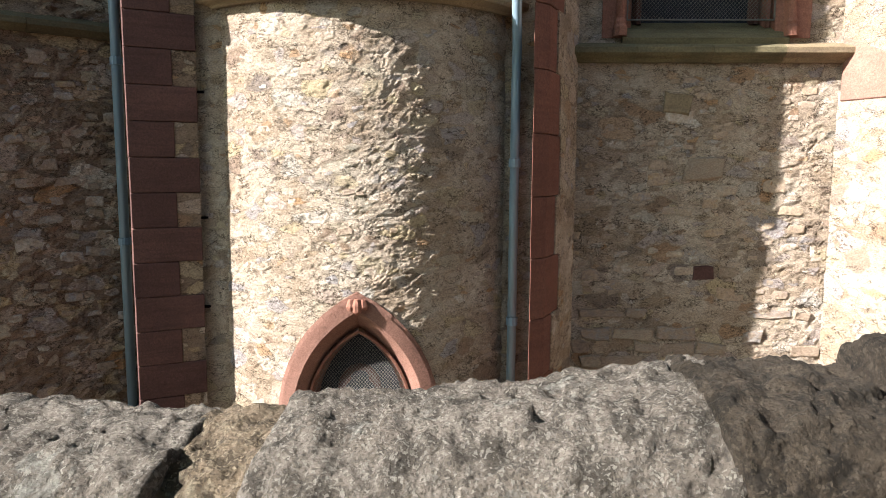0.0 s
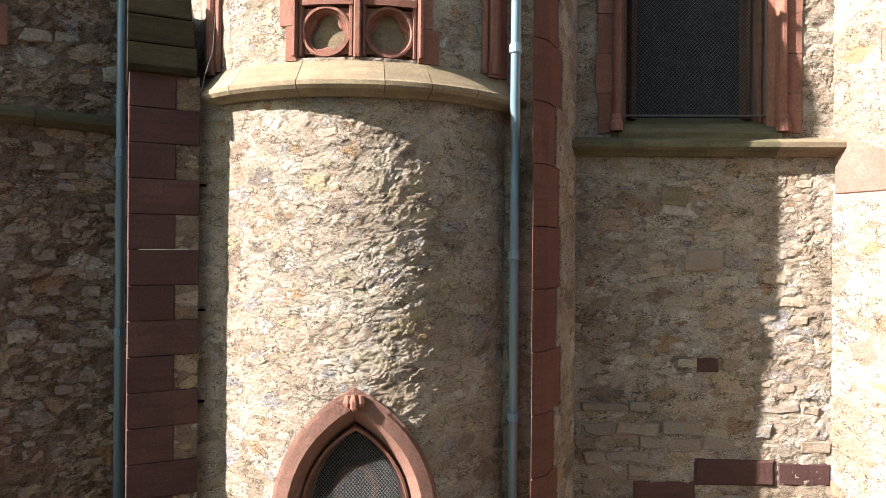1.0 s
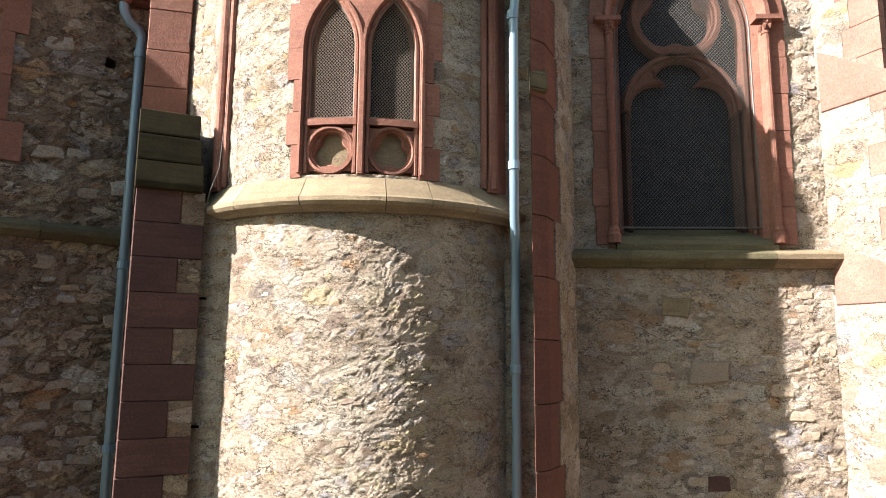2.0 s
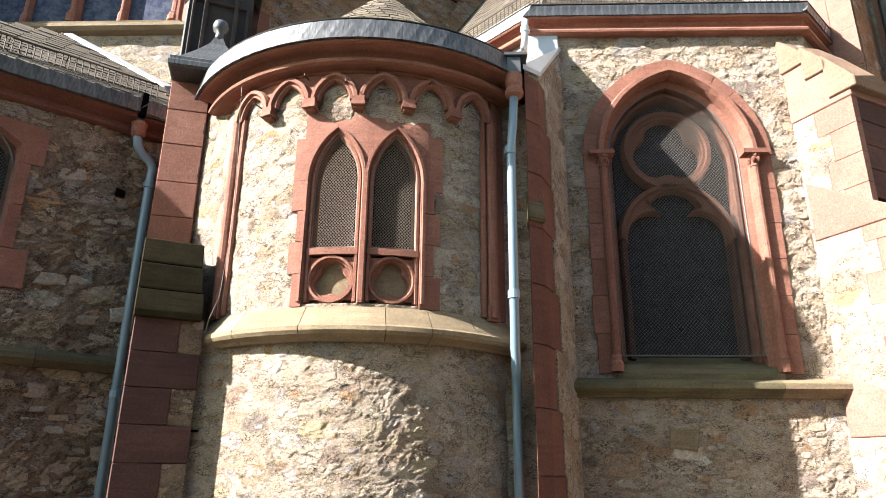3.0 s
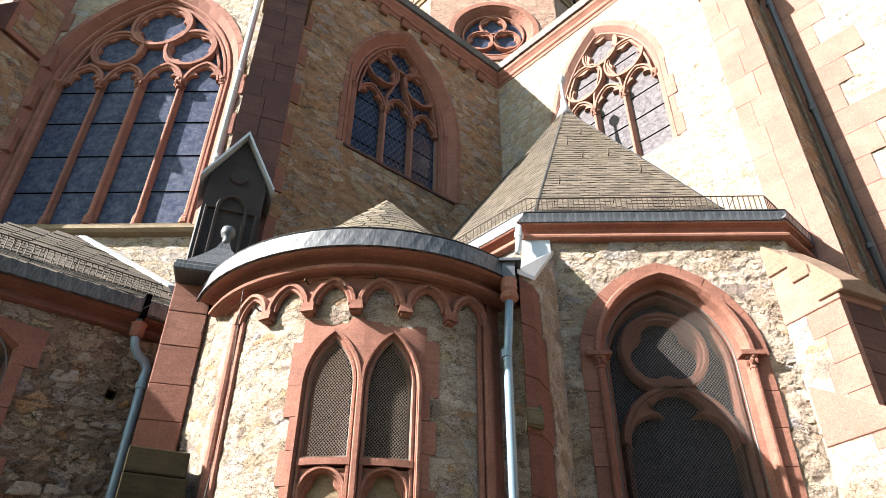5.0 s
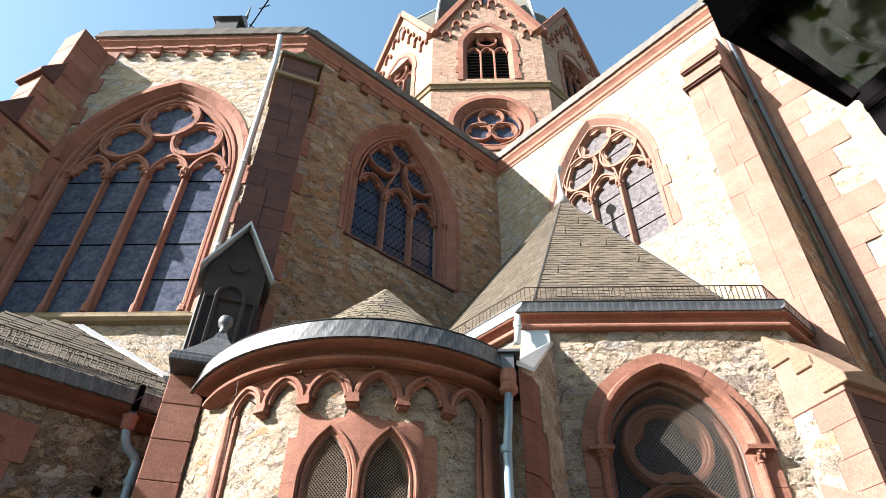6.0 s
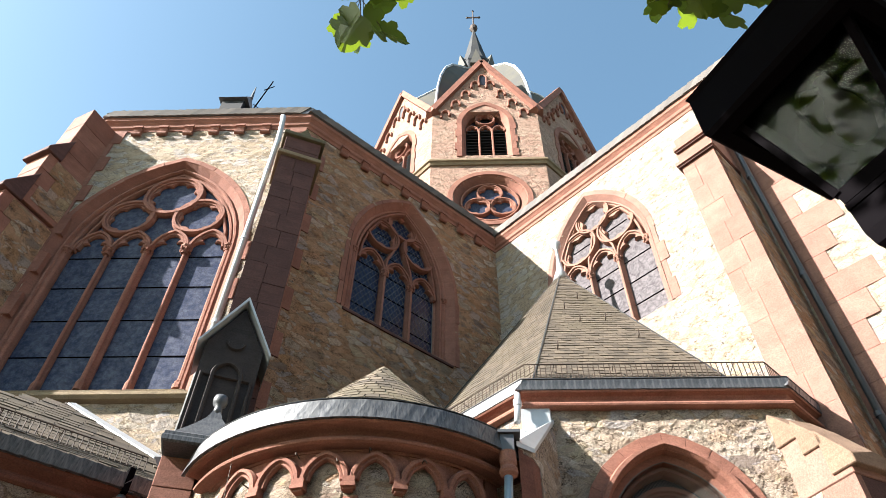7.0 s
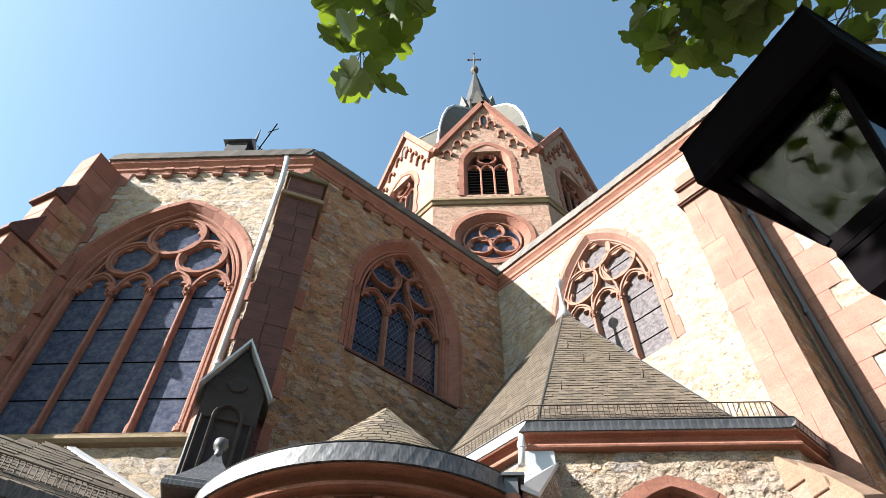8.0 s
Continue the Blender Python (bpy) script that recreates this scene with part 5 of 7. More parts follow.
bm.faces.new(rings[-1])
bmesh.ops.recalc_face_normals(bm, faces=bm.faces)
cap = part("cap", bm, M_LEAD_EDGE, pier, "streaked lead pyramid cap")
bm = bmesh.new()
lathe(bm, [(0.06, 7.33), (0.055, 7.42), (0.045, 7.44), (0.09, 7.48), (0.105, 7.55), (0.09, 7.61), (0.03, 7.65)], 14, (c.x, c.y))
part("ball", bm, M_LEAD, pier, "lead ball finial", smooth=True)
for z in (5.9, 5.3):
    bm = bmesh.new()
    p = FL + al * 0.47
    tube(bm, [Vector((p.x, p.y, z)) + Vector((o.x, o.y, 0)) * d + Vector((0, 0, dz)) for d, dz in ((0, 0), (0.06, -0.03), (0.10, 0.0), (0.11, 0.09))], 0.008, 5)
    part("hook", bm, M_RUST, pier)
o, al = Vector((math.sin(radians(27)), -math.cos(radians(27)))), Vector((math.cos(radians(27)), math.sin(radians(27))))
low_pier = thing("buttress", SMALL, "lower pier of dark red quoins with mossy slopes", "buttress", "choir buttresses")
FLL = Vector((-3.872, 7.72))
rootl = FLL - o * 1.5
n = 15
zz = np.linspace(GROUND, 3.6, n + 1)
for i in range(n):
    w = 0.77 if i % 2 else 0.50
    s = random.uniform(0, 0.006)
    bm = bmesh.new()
    plan = [rootl - al * s, rootl + al * w, rootl + al * w + o * (1.5 + s), rootl - al * s + o * (1.5 + s)]
    plan_block(bm, [(p.x, p.y) for p in plan], zz[i] + 0.003, zz[i + 1] - 0.003)
    bmesh.ops.bevel(bm, geom=[e for e in bm.edges], offset=0.008, segments=1, affect="EDGES")
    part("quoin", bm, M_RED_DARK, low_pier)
    if i % 2 == 0:
        bm = bmesh.new()
        plan = [rootl + al * 0.505, rootl + al * 0.765, rootl + al * 0.765 + o * 1.49, rootl + al * 0.505 + o * 1.49]
        plan_block(bm, [(p.x, p.y) for p in plan], zz[i] + 0.003, zz[i + 1] - 0.003)
        part("rubble_infill", bm, M_RUBBLE_SHADED, low_pier)
for i, (z0, z1, d0, d1) in enumerate(((3.58, 3.93, -0.08, -0.02), (3.94, 4.27, -0.015, 0.04), (4.28, 4.60, 0.045, 0.12))):
    bm = bmesh.new()
    q = FLL - o * 1.4
    w = 0.76 - 0.03 * i
    e = -al * 0.03
    low = [q + e, q + e + al * w, q + e + al * w + o * (1.4 - d0), q + e + o * (1.4 - d0)]
    high = [q + e, q + e + al * w, q + e + al * w + o * (1.4 - d1), q + e + o * (1.4 - d1)]
    lv = [bm.verts.new((p.x, p.y, z0)) for p in low]
    lip_ = [bm.verts.new((p.x, p.y, z0 + (0.07 if i == 0 else 0.004))) for p in low]
    hv = [bm.verts.new((p.x, p.y, z1 - 0.004)) for p in high]
    bm.faces.new(lv[::-1])
    bm.faces.new(hv)
    for lo_, hi_ in ((lv, lip_), (lip_, hv)):
        for k in range(4):
            n_ = (k + 1) % 4
            bm.faces.new((lo_[k], lo_[n_], hi_[n_], hi_[k]))
    bmesh.ops.recalc_face_normals(bm, faces=bm.faces)
    bmesh.ops.bevel(bm, geom=[e_ for e_ in bm.edges], offset=0.012, segments=1, affect="EDGES")
    part("weathering", bm, M_MOSS_SHADED, low_pier, "mossy steeply sloping stone, darkened for shade")
rubble_wall("wall_filling", SMALL @ flat(-3.34, 8.17, 0), 0.0, 0.46, GROUND, 3.5, 0.04, None, M_RUBBLE, "narrow rubble filling between pier and round tower", 0.3, 0.012, seed=91.0)
rubble_wall("wall_filling_east", flat(0.40, 7.75, 0), 0.0, 0.42, GROUND, 6.36, 0.03, None, M_RUBBLE, "narrow rubble strip between round tower and chapel buttress", 0.2, 0.012, seed=97.0)
rubble_wall("wall_filling_high", flat(-3.56, 8.07, -29.6), 0.0, 0.58, 3.4, 6.42, 0.03, None, M_RUBBLE, "narrow rubble strip between pier and round tower", 0.2, 0.012, seed=95.0)
wire = thing("cable", SMALL, "thin grey lightning cable down the joint of the turret", "cable")
bm = bmesh.new()
tube(bm, [(-3.23, 8.12, GROUND), (-3.23, 8.12, 2.2), (-3.22, 8.1, 3.2), (-3.12, 8.02, 3.6), (-3.02, 8.02, 3.9), (-3.0, 8.12, 5.0), (-3.05, 8.0, 6.9), (-3.05, 7.75, 7.2)], 0.0045, 5)
part("wire", bm, M_WIRE, wire)
for z in (2.3, 0.8, -0.3):
    bm = bmesh.new()
    box(bm, -3.26, -3.14, 8.1, 8.18, z, z + 0.025)
    part("clip", bm, M_IRON, wire)

# gabled niche on the pier
niche = thing("pinnacle", BIG, "soot-black gabled stone niche with zinc-edged roof", "pinnacle")
c = Vector((-3.69, 8.51))
mn = Matrix.Translation((c.x, c.y, 0)) @ pose(0, 0, 0, 0, 0, 22.5)
bm = bmesh.new()
w, d, z0, z1 = 0.44, 0.36, 6.6, 8.92
prism(bm, [(-w, z0), (w, z0), (w, z1), (0, z1 + 0.82), (-w, z1)], -d, d)
body = part("body", bm, M_DARK_STONE, niche)
body.matrix_basis = mn
bm = bmesh.new()
for s in (-1, 1):
    n0 = [(s * 0.0, z1 + 0.90), (s * 0.56, z1 - 0.14), (s * 0.56, z1 - 0.08), (s * 0.0, z1 + 0.98)]
    prism(bm, n0, -d - 0.14, d + 0.1)
rf = part("gable_roof", bm, M_ZINC, niche, "zinc-covered gable")
rf.matrix_basis = mn
bm = bmesh.new()
bar(bm, outline(0, 7.0, 8.35, 0.21, 0.24, 6), 0.07, -d - 0.06, -d + 0.02)
bar(bm, [(-0.37, 7.3), (-0.37, 8.3), (-0.37, 8.32), (0.37, 8.32)], 0.05, -d - 0.05, -d + 0.02)
bar(bm, [(0.37, 7.3), (0.37, 8.32)], 0.05, -d - 0.05, -d + 0.02)
bar(bm, [(0.13 * math.cos(t), 9.0 + 0.13 * math.sin(t)) for t in np.linspace(math.pi, 2 * math.pi, 8)], 0.05, -d - 0.05, -d + 0.02)
ng = part("niche_arch", bm, M_DARK_STONE, niche)
ng.matrix_basis = mn

# ---- low aisle on the left ----


def aisle_open(u, z):
    return (abs(u + 2.0) < 0.6 and 3.7 < z < 5.5) or (-0.43 < u < -0.27 and 4.96 < z < 5.10)


# Wall and single stones carry the aisle's shade in their darker colours.
rubble_wall("wall_aisle", M_AISLE, -2.85, 0.15, GROUND, 6.0, 0.04, aisle_open, M_RUBBLE_SHADED, "low wall of rubble in a shade-darkened colour", 0.45, 0.035, seed=21.0)
set_stones(bpy.data.objects["wall_aisle"], 200, -2.6, 0.0, -1.8, 5.7, lambda u, z: (abs(u + 2.0) < 0.9 and 3.6 < z < 5.7) or 2.8 < z < 3.2 or (-0.5 < u < -0.2 and 4.85 < z < 5.2), 14, (0.14, 0.42), material=M_FACE_SHADED)
bm = bmesh.new()
box(bm, -0.5, -0.2, 0.25, 0.3, 4.9, 5.15)
solid("trim", bm, M_RUBBLE_SHADED, M_AISLE, "dark back of a missing-stone hole", "trim", kind="structure")
win = thing("window_4", M_AISLE, "pointed aisle window in red sandstone behind netting", "window", kind="structure")
for x, z0, z1 in ((0.86, 3.70, 4.12), (0.70, 4.12, 4.62), (0.70, 4.62, 5.11), (0.82, 5.11, 5.56)):
    for sx in (-1, 1):
        bm = bmesh.new()
        outer, inner_ = -2.0 + sx * x, -2.0 + sx * 0.58
        if z1 < 5.5:
            box(bm, min(outer, inner_), max(outer, inner_), -0.025, 0.2, z0 + 0.004, z1 - 0.004, bevel=0.006)
        else:
            prism(bm, [(outer, z0), (outer, z1), (-2.0, z1 + 0.06), (-2.0, 5.60), (-2.0 + sx * 0.3, 5.49), (inner_, 5.32), (inner_, z0)][::sx], -0.025, 0.2)
        part("jamb_stone", bm, M_RED, win)
bm = bmesh.new()
edge_ = [(-2.58, 3.7), (-2.58, 5.32), (-2.3, 5.49), (-2.0, 5.60), (-1.7, 5.49), (-1.42, 5.32), (-1.42, 3.7)]
rows_ = [[bm.verts.new((-2.0 + (u + 2.0) * f, y, z - dz)) for u, z in edge_] for f, y, dz in ((1.0, -0.01, 0.0), (0.88, 0.16, 0.04), (0.88, 0.34, 0.04))]
for p_, q_ in zip(rows_, rows_[1:]):
    for i in range(len(edge_) - 1):
        bm.faces.new((p_[i], p_[i + 1], q_[i + 1], q_[i]))
bmesh.ops.recalc_face_normals(bm, faces=bm.faces)
part("reveal", bm, M_RED, win)
panes(win, -2.0, 3.7, 5.0, 0.56, 0.58, 0.32, [], M_GLASS_DARK)
wire_guard(win, -2.0, 3.75, 4.98, 0.55, 0.58, 0.07, 0.04)
rubble_wall("wall_aisle_end", M_AISLE @ pose(-2.85, 0, 0, 0, 0, -90) @ flat(-3.0, 0), 0.0, 3.0, GROUND, 6.0, 0.2, None, M_RUBBLE_SHADED, "end wall of the low aisle in shade-darkened rubble", 0.45, 0.03, seed=23.0)
string = thing("trim", M_AISLE, "dark moulded string course on the low wall", "trim", kind="structure")
for l, r in ((-2.85, -2.0), (-2.0, -0.9), (-0.9, 0.1)):
    bm = bmesh.new()
    moulding(bm, [(0.05, 2.90), (-0.05, 2.91), (-0.10, 2.95), (-0.13, 2.97), (-0.13, 3.03), (0.05, 3.12)], l + 0.003, r - 0.003, 2)
    part("string_stone", bm, M_MOSSY, string)
cornice = thing("trim", M_AISLE, "red sandstone eaves cornice of the low aisle", "trim", kind="structure")
bm = bmesh.new()
moulding(bm, [(0.1, 5.80), (-0.03, 5.80), (-0.07, 5.82), (-0.085, 5.85), (-0.07, 5.88), (-0.07, 5.90), (-0.16, 5.94), (-0.20, 5.96), (-0.22, 6.01), (0.1, 6.01)], -2.9, 0.06, 4)
part("moulding", bm, M_RED_MID, cornice)
roof = thing("aisle_roof", M_AISLE, "low slate lean-to roof with lead edge and snow rail", "roof", kind="structure")
SL, E0 = 0.86, -0.24
bm = bmesh.new()
pts = [(-2.95, E0), (0.06, E0), (0.12, 0.72), (-1.10, 1.80), (-2.95, 0.45)]
lo_ = [bm.verts.new((u, y, 6.02)) for u, y in pts]
hi_ = [bm.verts.new((u, y, 6.16 + (y - E0) * SL)) for u, y in pts]
bm.faces.new(hi_)
bm.faces.new(lo_[::-1])
for i in range(5):
    j = (i + 1) % 5
    bm.faces.new((lo_[i], lo_[j], hi_[j], hi_[i]))
bmesh.ops.recalc_face_normals(bm, faces=bm.faces)
part("deck", bm, M_SLATE_DARK, roof)
bm = bmesh.new()
plan_block(bm, [(-2.95, 0.3), (-0.02, 0.3), (-0.73, 2.65), (-2.95, 4.87)], 6.02, [6.4, 6.4, 6.9, 7.3])
part("rear_deck", bm, M_LEAD, roof, "low lead-covered gutter behind the slates")
rows = []
rnd = random.Random(4)
i = 0
while i * 0.145 * 0.76 < 2.06:
    s = i * 0.145
    y = E0 + s * 0.76
    z = 6.18 + s * 0.76 * SL
    right = 0.10 if y < 0.72 else 0.12 - (y - 0.72) * 1.13
    left = -2.96 if y < 0.45 else -1.10 - (1.80 - y) * 1.37
    x = left - (0.12 if i % 2 else 0)
    while x < right:
        b = min(right, x + 0.23)
        yy, zz = y + 0.19 * 0.76, z + 0.19 * 0.76 * SL
        k, jog = 0.009 + rnd.uniform(-0.002, 0.005), rnd.uniform(-0.01, 0.01)
        v = [Vector(p) for p in ((x, y + jog, z), (b, y + jog, z), (b, yy, zz), (x, yy, zz), (x, y + jog - k * 0.6, z + k * 0.8), (b, y + jog - k * 0.6, z + k * 0.8), (b, yy, zz + 0.004), (x, yy, zz + 0.004))]
        rows.append(v)
        x += 0.24
    i += 1
slate_stuff("slates", rows, M_SLATE, roof, "mossy slates of the low roof")
bm = bmesh.new()
w = 0.16
moulding(bm, [(0.02, 6.00), (-0.03, 6.00), (-0.035, 6.18), (0.12, 6.24), (0.16, 6.24)], -w * 0.62, w * 0.52, 1)
for v in bm.verts:
    if v.co.x < 0:
        v.co.y -= 0.03
    v.co.x += (v.co.z - 6.08) * 0.8
piece = mesh_of(bm)
piece.materials.append(M_LEAD_EDGE)
for j in range(18):
    ob = new("edge_slate", piece)
    ob.parent = roof
    ob.matrix_basis = pose(-0.05 - j * w, E0, random.uniform(-0.006, 0.006))
bm = bmesh.new()
plan_block(bm, [(0.20, 0.70), (-1.04, 1.84), (-1.14, 1.80), (0.08, 0.68)], 6.3, [6.24 + 0.94 * SL, 6.24 + 2.08 * SL, 6.215 + 2.04 * SL, 6.215 + 0.92 * SL])
part("flashing", bm, M_ZINC, roof, "pale metal flashing along the wall")
rm = M_AISLE
snow_rail("snow_rail", [rm @ Vector((-2.9, 0.04, 6.40)), rm @ Vector((-0.12, 0.04, 6.40))], 0.22, 0.25)

# ---- choir ----
CHOIR_WIDE = 5.5


def choir_open(u, z):
    return in_arch(u, z, -2.90, 2.18, 9.05, 13.05, 3.15)


def choir_side_open(u, z):
    return in_arch(u, z, 3.50, 1.70, 12.3, 14.4, 2.82)


def transept_open(u, z):
    return in_arch(u, z, 3.44, 1.55, 12.2, 14.55, 2.70)


rubble_wall("wall_choir", M_CHOIR, -CHOIR_WIDE, 0, 4.0, 17.6, 0.12, choir_open, M_RUBBLE_PALE, "high choir wall of coursed tan rubble", 0.6, 0.03, seed=33.0)
# The side wall's shade is in its rubble colour.
rubble_wall("wall_choir_side", M_CHOIR_SIDE, 0, SIDE_LONG, 4.0, 17.6, 0.12, choir_side_open, M_RUBBLE_WARM_SHADE, "shaded choir side wall of coursed rubble", 0.6, 0.03, seed=44.0)
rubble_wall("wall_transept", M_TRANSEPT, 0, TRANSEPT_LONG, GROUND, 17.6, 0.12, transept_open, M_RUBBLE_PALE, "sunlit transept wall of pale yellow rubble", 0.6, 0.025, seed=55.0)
rubble_wall("wall_choir_far", BIG @ flat(CHOIR_CORNER[0] - CHOIR_WIDE - 4.3, CHOIR_CORNER[1] + 4.3, -45), 0, 6.08, 4.0, 17.6, 0.3, None, M_RUBBLE_WARM_SHADE, "far choir wall of coursed rubble", 0.6, 0.03, seed=66.0)
rubble_wall("wall_transept_end", BIG @ flat(*TRANSEPT_END, 45), 0, 9.0, GROUND, 17.6, 0.4, None, M_RUBBLE_WARM_SHADE, "transept end wall of pale rubble", 0.6, 0.02, seed=77.0)


def leafy_cap(parent, u, y, z, r, stone):
    """A small carved capital on a mullion."""
    bm = bmesh.new()
    lathe(bm, [(r * 0.6, z - 0.2), (r * 0.7, z - 0.17), (r * 0.55, z - 0.15), (r * 0.8, z - 0.06), (r, z - 0.03), (r, z + 0.02)], 8, (u, y))
    for i in range(6):
        t = 2 * math.pi * i / 6
        lathe(bm, [(0.015, z - 0.14), (0.04, z - 0.09), (0.015, z - 0.05)], 5, (u + r * 0.85 * math.cos(t), y + r * 0.85 * math.sin(t)))
    part("capital", bm, stone, parent)


def moulded_mullion(parent, u, z0, z1, width, front, back, stone):
    """A mullion with a round shaft on its face and a small base."""
    bm = bmesh.new()
    bar(bm, [(u, z0), (u, z1)], width, front + 0.05, back)
    lathe(bm, [(width * 0.30, z0), (width * 0.30, z1)], 10, (u, front + 0.05))
    lathe(bm, [(width * 0.52, z0), (width * 0.52, z0 + 0.16), (width * 0.36, z0 + 0.24)], 10, (u, front + 0.05))
    part("mullion", bm, stone, parent)


def four_light(parent, u0, zb, zs, a, h, y):
    heads = zs + 0.08
    for i in (-1, 0, 1):
        moulded_mullion(parent, u0 + i * a / 2, zb, heads, 0.19 if i == 0 else 0.14, y - (0.17 if i == 0 else 0.14), y + 0.05, M_RED)
        leafy_cap(parent, u0 + i * a / 2, y - 0.11, heads, 0.13, M_RED)
    q = a / 4
    bm = bmesh.new()
    for i in (-3, -1, 1, 3):
        tracery_head(bm, u0 + i * q, heads, q - 0.02, q * 1.4, 0.11, y - 0.12, y + 0.04)
    for s in (-1, 1):
        tracery_circle(bm, u0 + s * a * 0.475, heads + a * 0.645, a * 0.325, 6, 0.13, y - 0.14, y + 0.04)
    tracery_circle(bm, u0, zs + h - a * 0.445, a * 0.385, 8, 0.14, y - 0.15, y + 0.04)
    for s in (-1, 1):
        bar(bm, [(u0 + s * a * 0.94, heads + 0.05), (u0 + s * a * 0.90, heads + a * 0.35), (u0 + s * a * 0.82, heads + a * 0.6)], 0.09, y - 0.10, y + 0.04)
    part("tracery", bm, M_RED, parent, "red sandstone tracery of rings over cusped heads")


def three_light(parent, u0, zb, zs, a, y, rings, stone=M_RED):
    """Three cusped lights under two rings and a top ring; rings: their heights and radii by the half width."""
    side, top, size = rings
    heads = zs
    for s in (-1, 1):
        moulded_mullion(parent, u0 + s * a / 3, zb, heads, 0.13, y - 0.2, y + 0.05, stone)
        leafy_cap(parent, u0 + s * a / 3, y - 0.14, heads, 0.11, stone)
    bm = bmesh.new()
    for i in (-1, 0, 1):
        tracery_head(bm, u0 + i * a * 2 / 3, heads, a / 3 - 0.03, a * 0.42, 0.09, y - 0.16, y + 0.04)
    for s in (-1, 1):
        tracery_circle(bm, u0 + s * a * 0.47, heads + a * side, a * size, 4, 0.10, y - 0.18, y + 0.04, 45)
        bar(bm, [(u0 + s * a / 3, heads), (u0 + s * a * 0.30, heads + a * 0.35), (u0 + s * a * 0.16, heads + a * 0.72), (u0 + s * a * 0.06, heads + a * 1.05)], 0.09, y - 0.16, y + 0.04)
        bar(bm, [(u0 + s * a * 0.96, heads), (u0 + s * a * 0.93, heads + a * 0.4), (u0 + s * a * 0.83, heads + a * 0.85), (u0 + s * a * 0.62, heads + a * 1.3), (u0 + s * a * 0.3, heads + a * 1.7)], 0.10, y - 0.15, y + 0.04)
    tracery_circle(bm, u0, heads + a * top, a * size * 0.95, 4, 0.10, y - 0.18, y + 0.04, 45)
    part("tracery", bm, stone, parent, "red sandstone tracery of quatrefoils over three lights")


win = thing("window_5", M_CHOIR, "great four-light choir window with ringed tracery", "window", kind="structure")
U, ZB, ZS, A, H = -2.90, 9.05, 13.05, 2.15, 3.10
AI, HI, Y = 1.74, 2.76, 0.33
jamb_stones(win, U, ZB, ZS, A, 0.12, M_RED, -0.03, 0.2, 0.6, 2.0)
voussoirs(win, U, ZS, A, H, 0.14, 0.14, M_RED, -0.03, 0.2, 8)
reveal(win, U, ZB, ZS, [(A, H, -0.03), (1.98, 2.96, 0.16), (1.92, 2.92, 0.16), (1.84, 2.86, 0.22), (AI, HI, 0.28), (AI, HI, 0.6)], M_RED)
for a_, h_, y_ in ((1.91, 2.92, 0.12), (1.79, 2.80, 0.20)):
    bm = bmesh.new()
    bar(bm, outline(U, ZB, ZS, a_, h_), 0.09, y_, y_ + 0.12)
    part("roll_moulding", bm, M_RED, win)
four_light(win, U, ZB + 0.25, ZS, AI, HI, Y)
for s in (-1, 1):
    shaft(win, U + s * 1.82, 0.22, ZB + 0.25, ZS + 0.1, 0.07)
panes(win, U, ZB + 0.2, ZS, AI, HI, Y, [U - AI / 2, U, U + AI / 2], M_GLASS)
saddle_bars(win, U, ZB + 0.2, ZS, AI, HI * 0.3, Y, 0.92)
bm = bmesh.new()
moulding(bm, [(-0.14, 8.98), (-0.16, 9.06), (0.45, 9.36), (0.45, 8.98)], U - 2.12, U + 2.12, 4)
part("window_sill", bm, M_TAN_STONE, win)
string = thing("trim", M_CHOIR, "yellow sandstone sill course of the choir", "trim", kind="structure")
bm = bmesh.new()
moulding(bm, [(0.05, 8.86), (-0.12, 8.90), (-0.17, 8.96), (-0.17, 9.02), (0.05, 9.10)], -5.4, -0.5, 6)
part("moulding", bm, M_TAN_STONE, string)

win = thing("window_6", M_CHOIR_SIDE, "shaded three-light choir window with quatrefoils", "window", kind="structure")
U, ZB, ZS, A, H = 3.50, 12.3, 14.4, 1.68, 2.80
AI, HI, Y = 1.27, 2.46, 0.42
jamb_stones(win, U, ZB, ZS, A, 0.12, M_RED, -0.012, 0.2, 0.6, 1.25)
voussoirs(win, U, ZS, A, H, 0.12, 0.12, M_RED, -0.012, 0.2, 9)
reveal(win, U, ZB, ZS, [(A, H, -0.03), (1.50, 2.62, 0.16), (1.44, 2.58, 0.16), (1.37, 2.53, 0.28), (AI, HI, 0.4), (AI, HI, 0.6)], M_RED)
bm = bmesh.new()
bar(bm, outline(U, ZB, ZS, 1.36, 2.53), 0.1, 0.18, 0.36)
part("roll_moulding", bm, M_RED, win)
three_light(win, U, ZB, ZS, AI, Y, (1.04, 1.60, 0.40))
wire_guard(win, U, ZB + 0.05, ZS, AI - 0.02, HI - 0.03, Y - 0.03, 0.15, thick=0.0045, slope=1.6, label="slanting net of pale leading")
for s in (-1, 1):
    shaft(win, U + s * 1.45, 0.20, ZB + 0.05, ZS + 0.1, 0.06)
panes(win, U, ZB, ZS, AI, HI, Y, [U - AI / 3, U + AI / 3], M_GLASS_SHADED)
saddle_bars(win, U, ZB, ZS, AI, HI, Y, 0.7)
bm = bmesh.new()
moulding(bm, [(-0.035, 12.2), (-0.04, 12.26), (0.45, 12.5), (0.45, 12.2)], U - 1.62, U + 1.62, 4)
part("window_sill", bm, M_RED_DARK, win)

win = thing("window_7", M_TRANSEPT, "sunlit three-light transept window with quatrefoils", "window", kind="structure")
U, ZB, ZS, A, H = 3.44, 12.2, 14.55, 1.52, 2.66
AI, HI, Y = 1.29, 2.36, 0.3
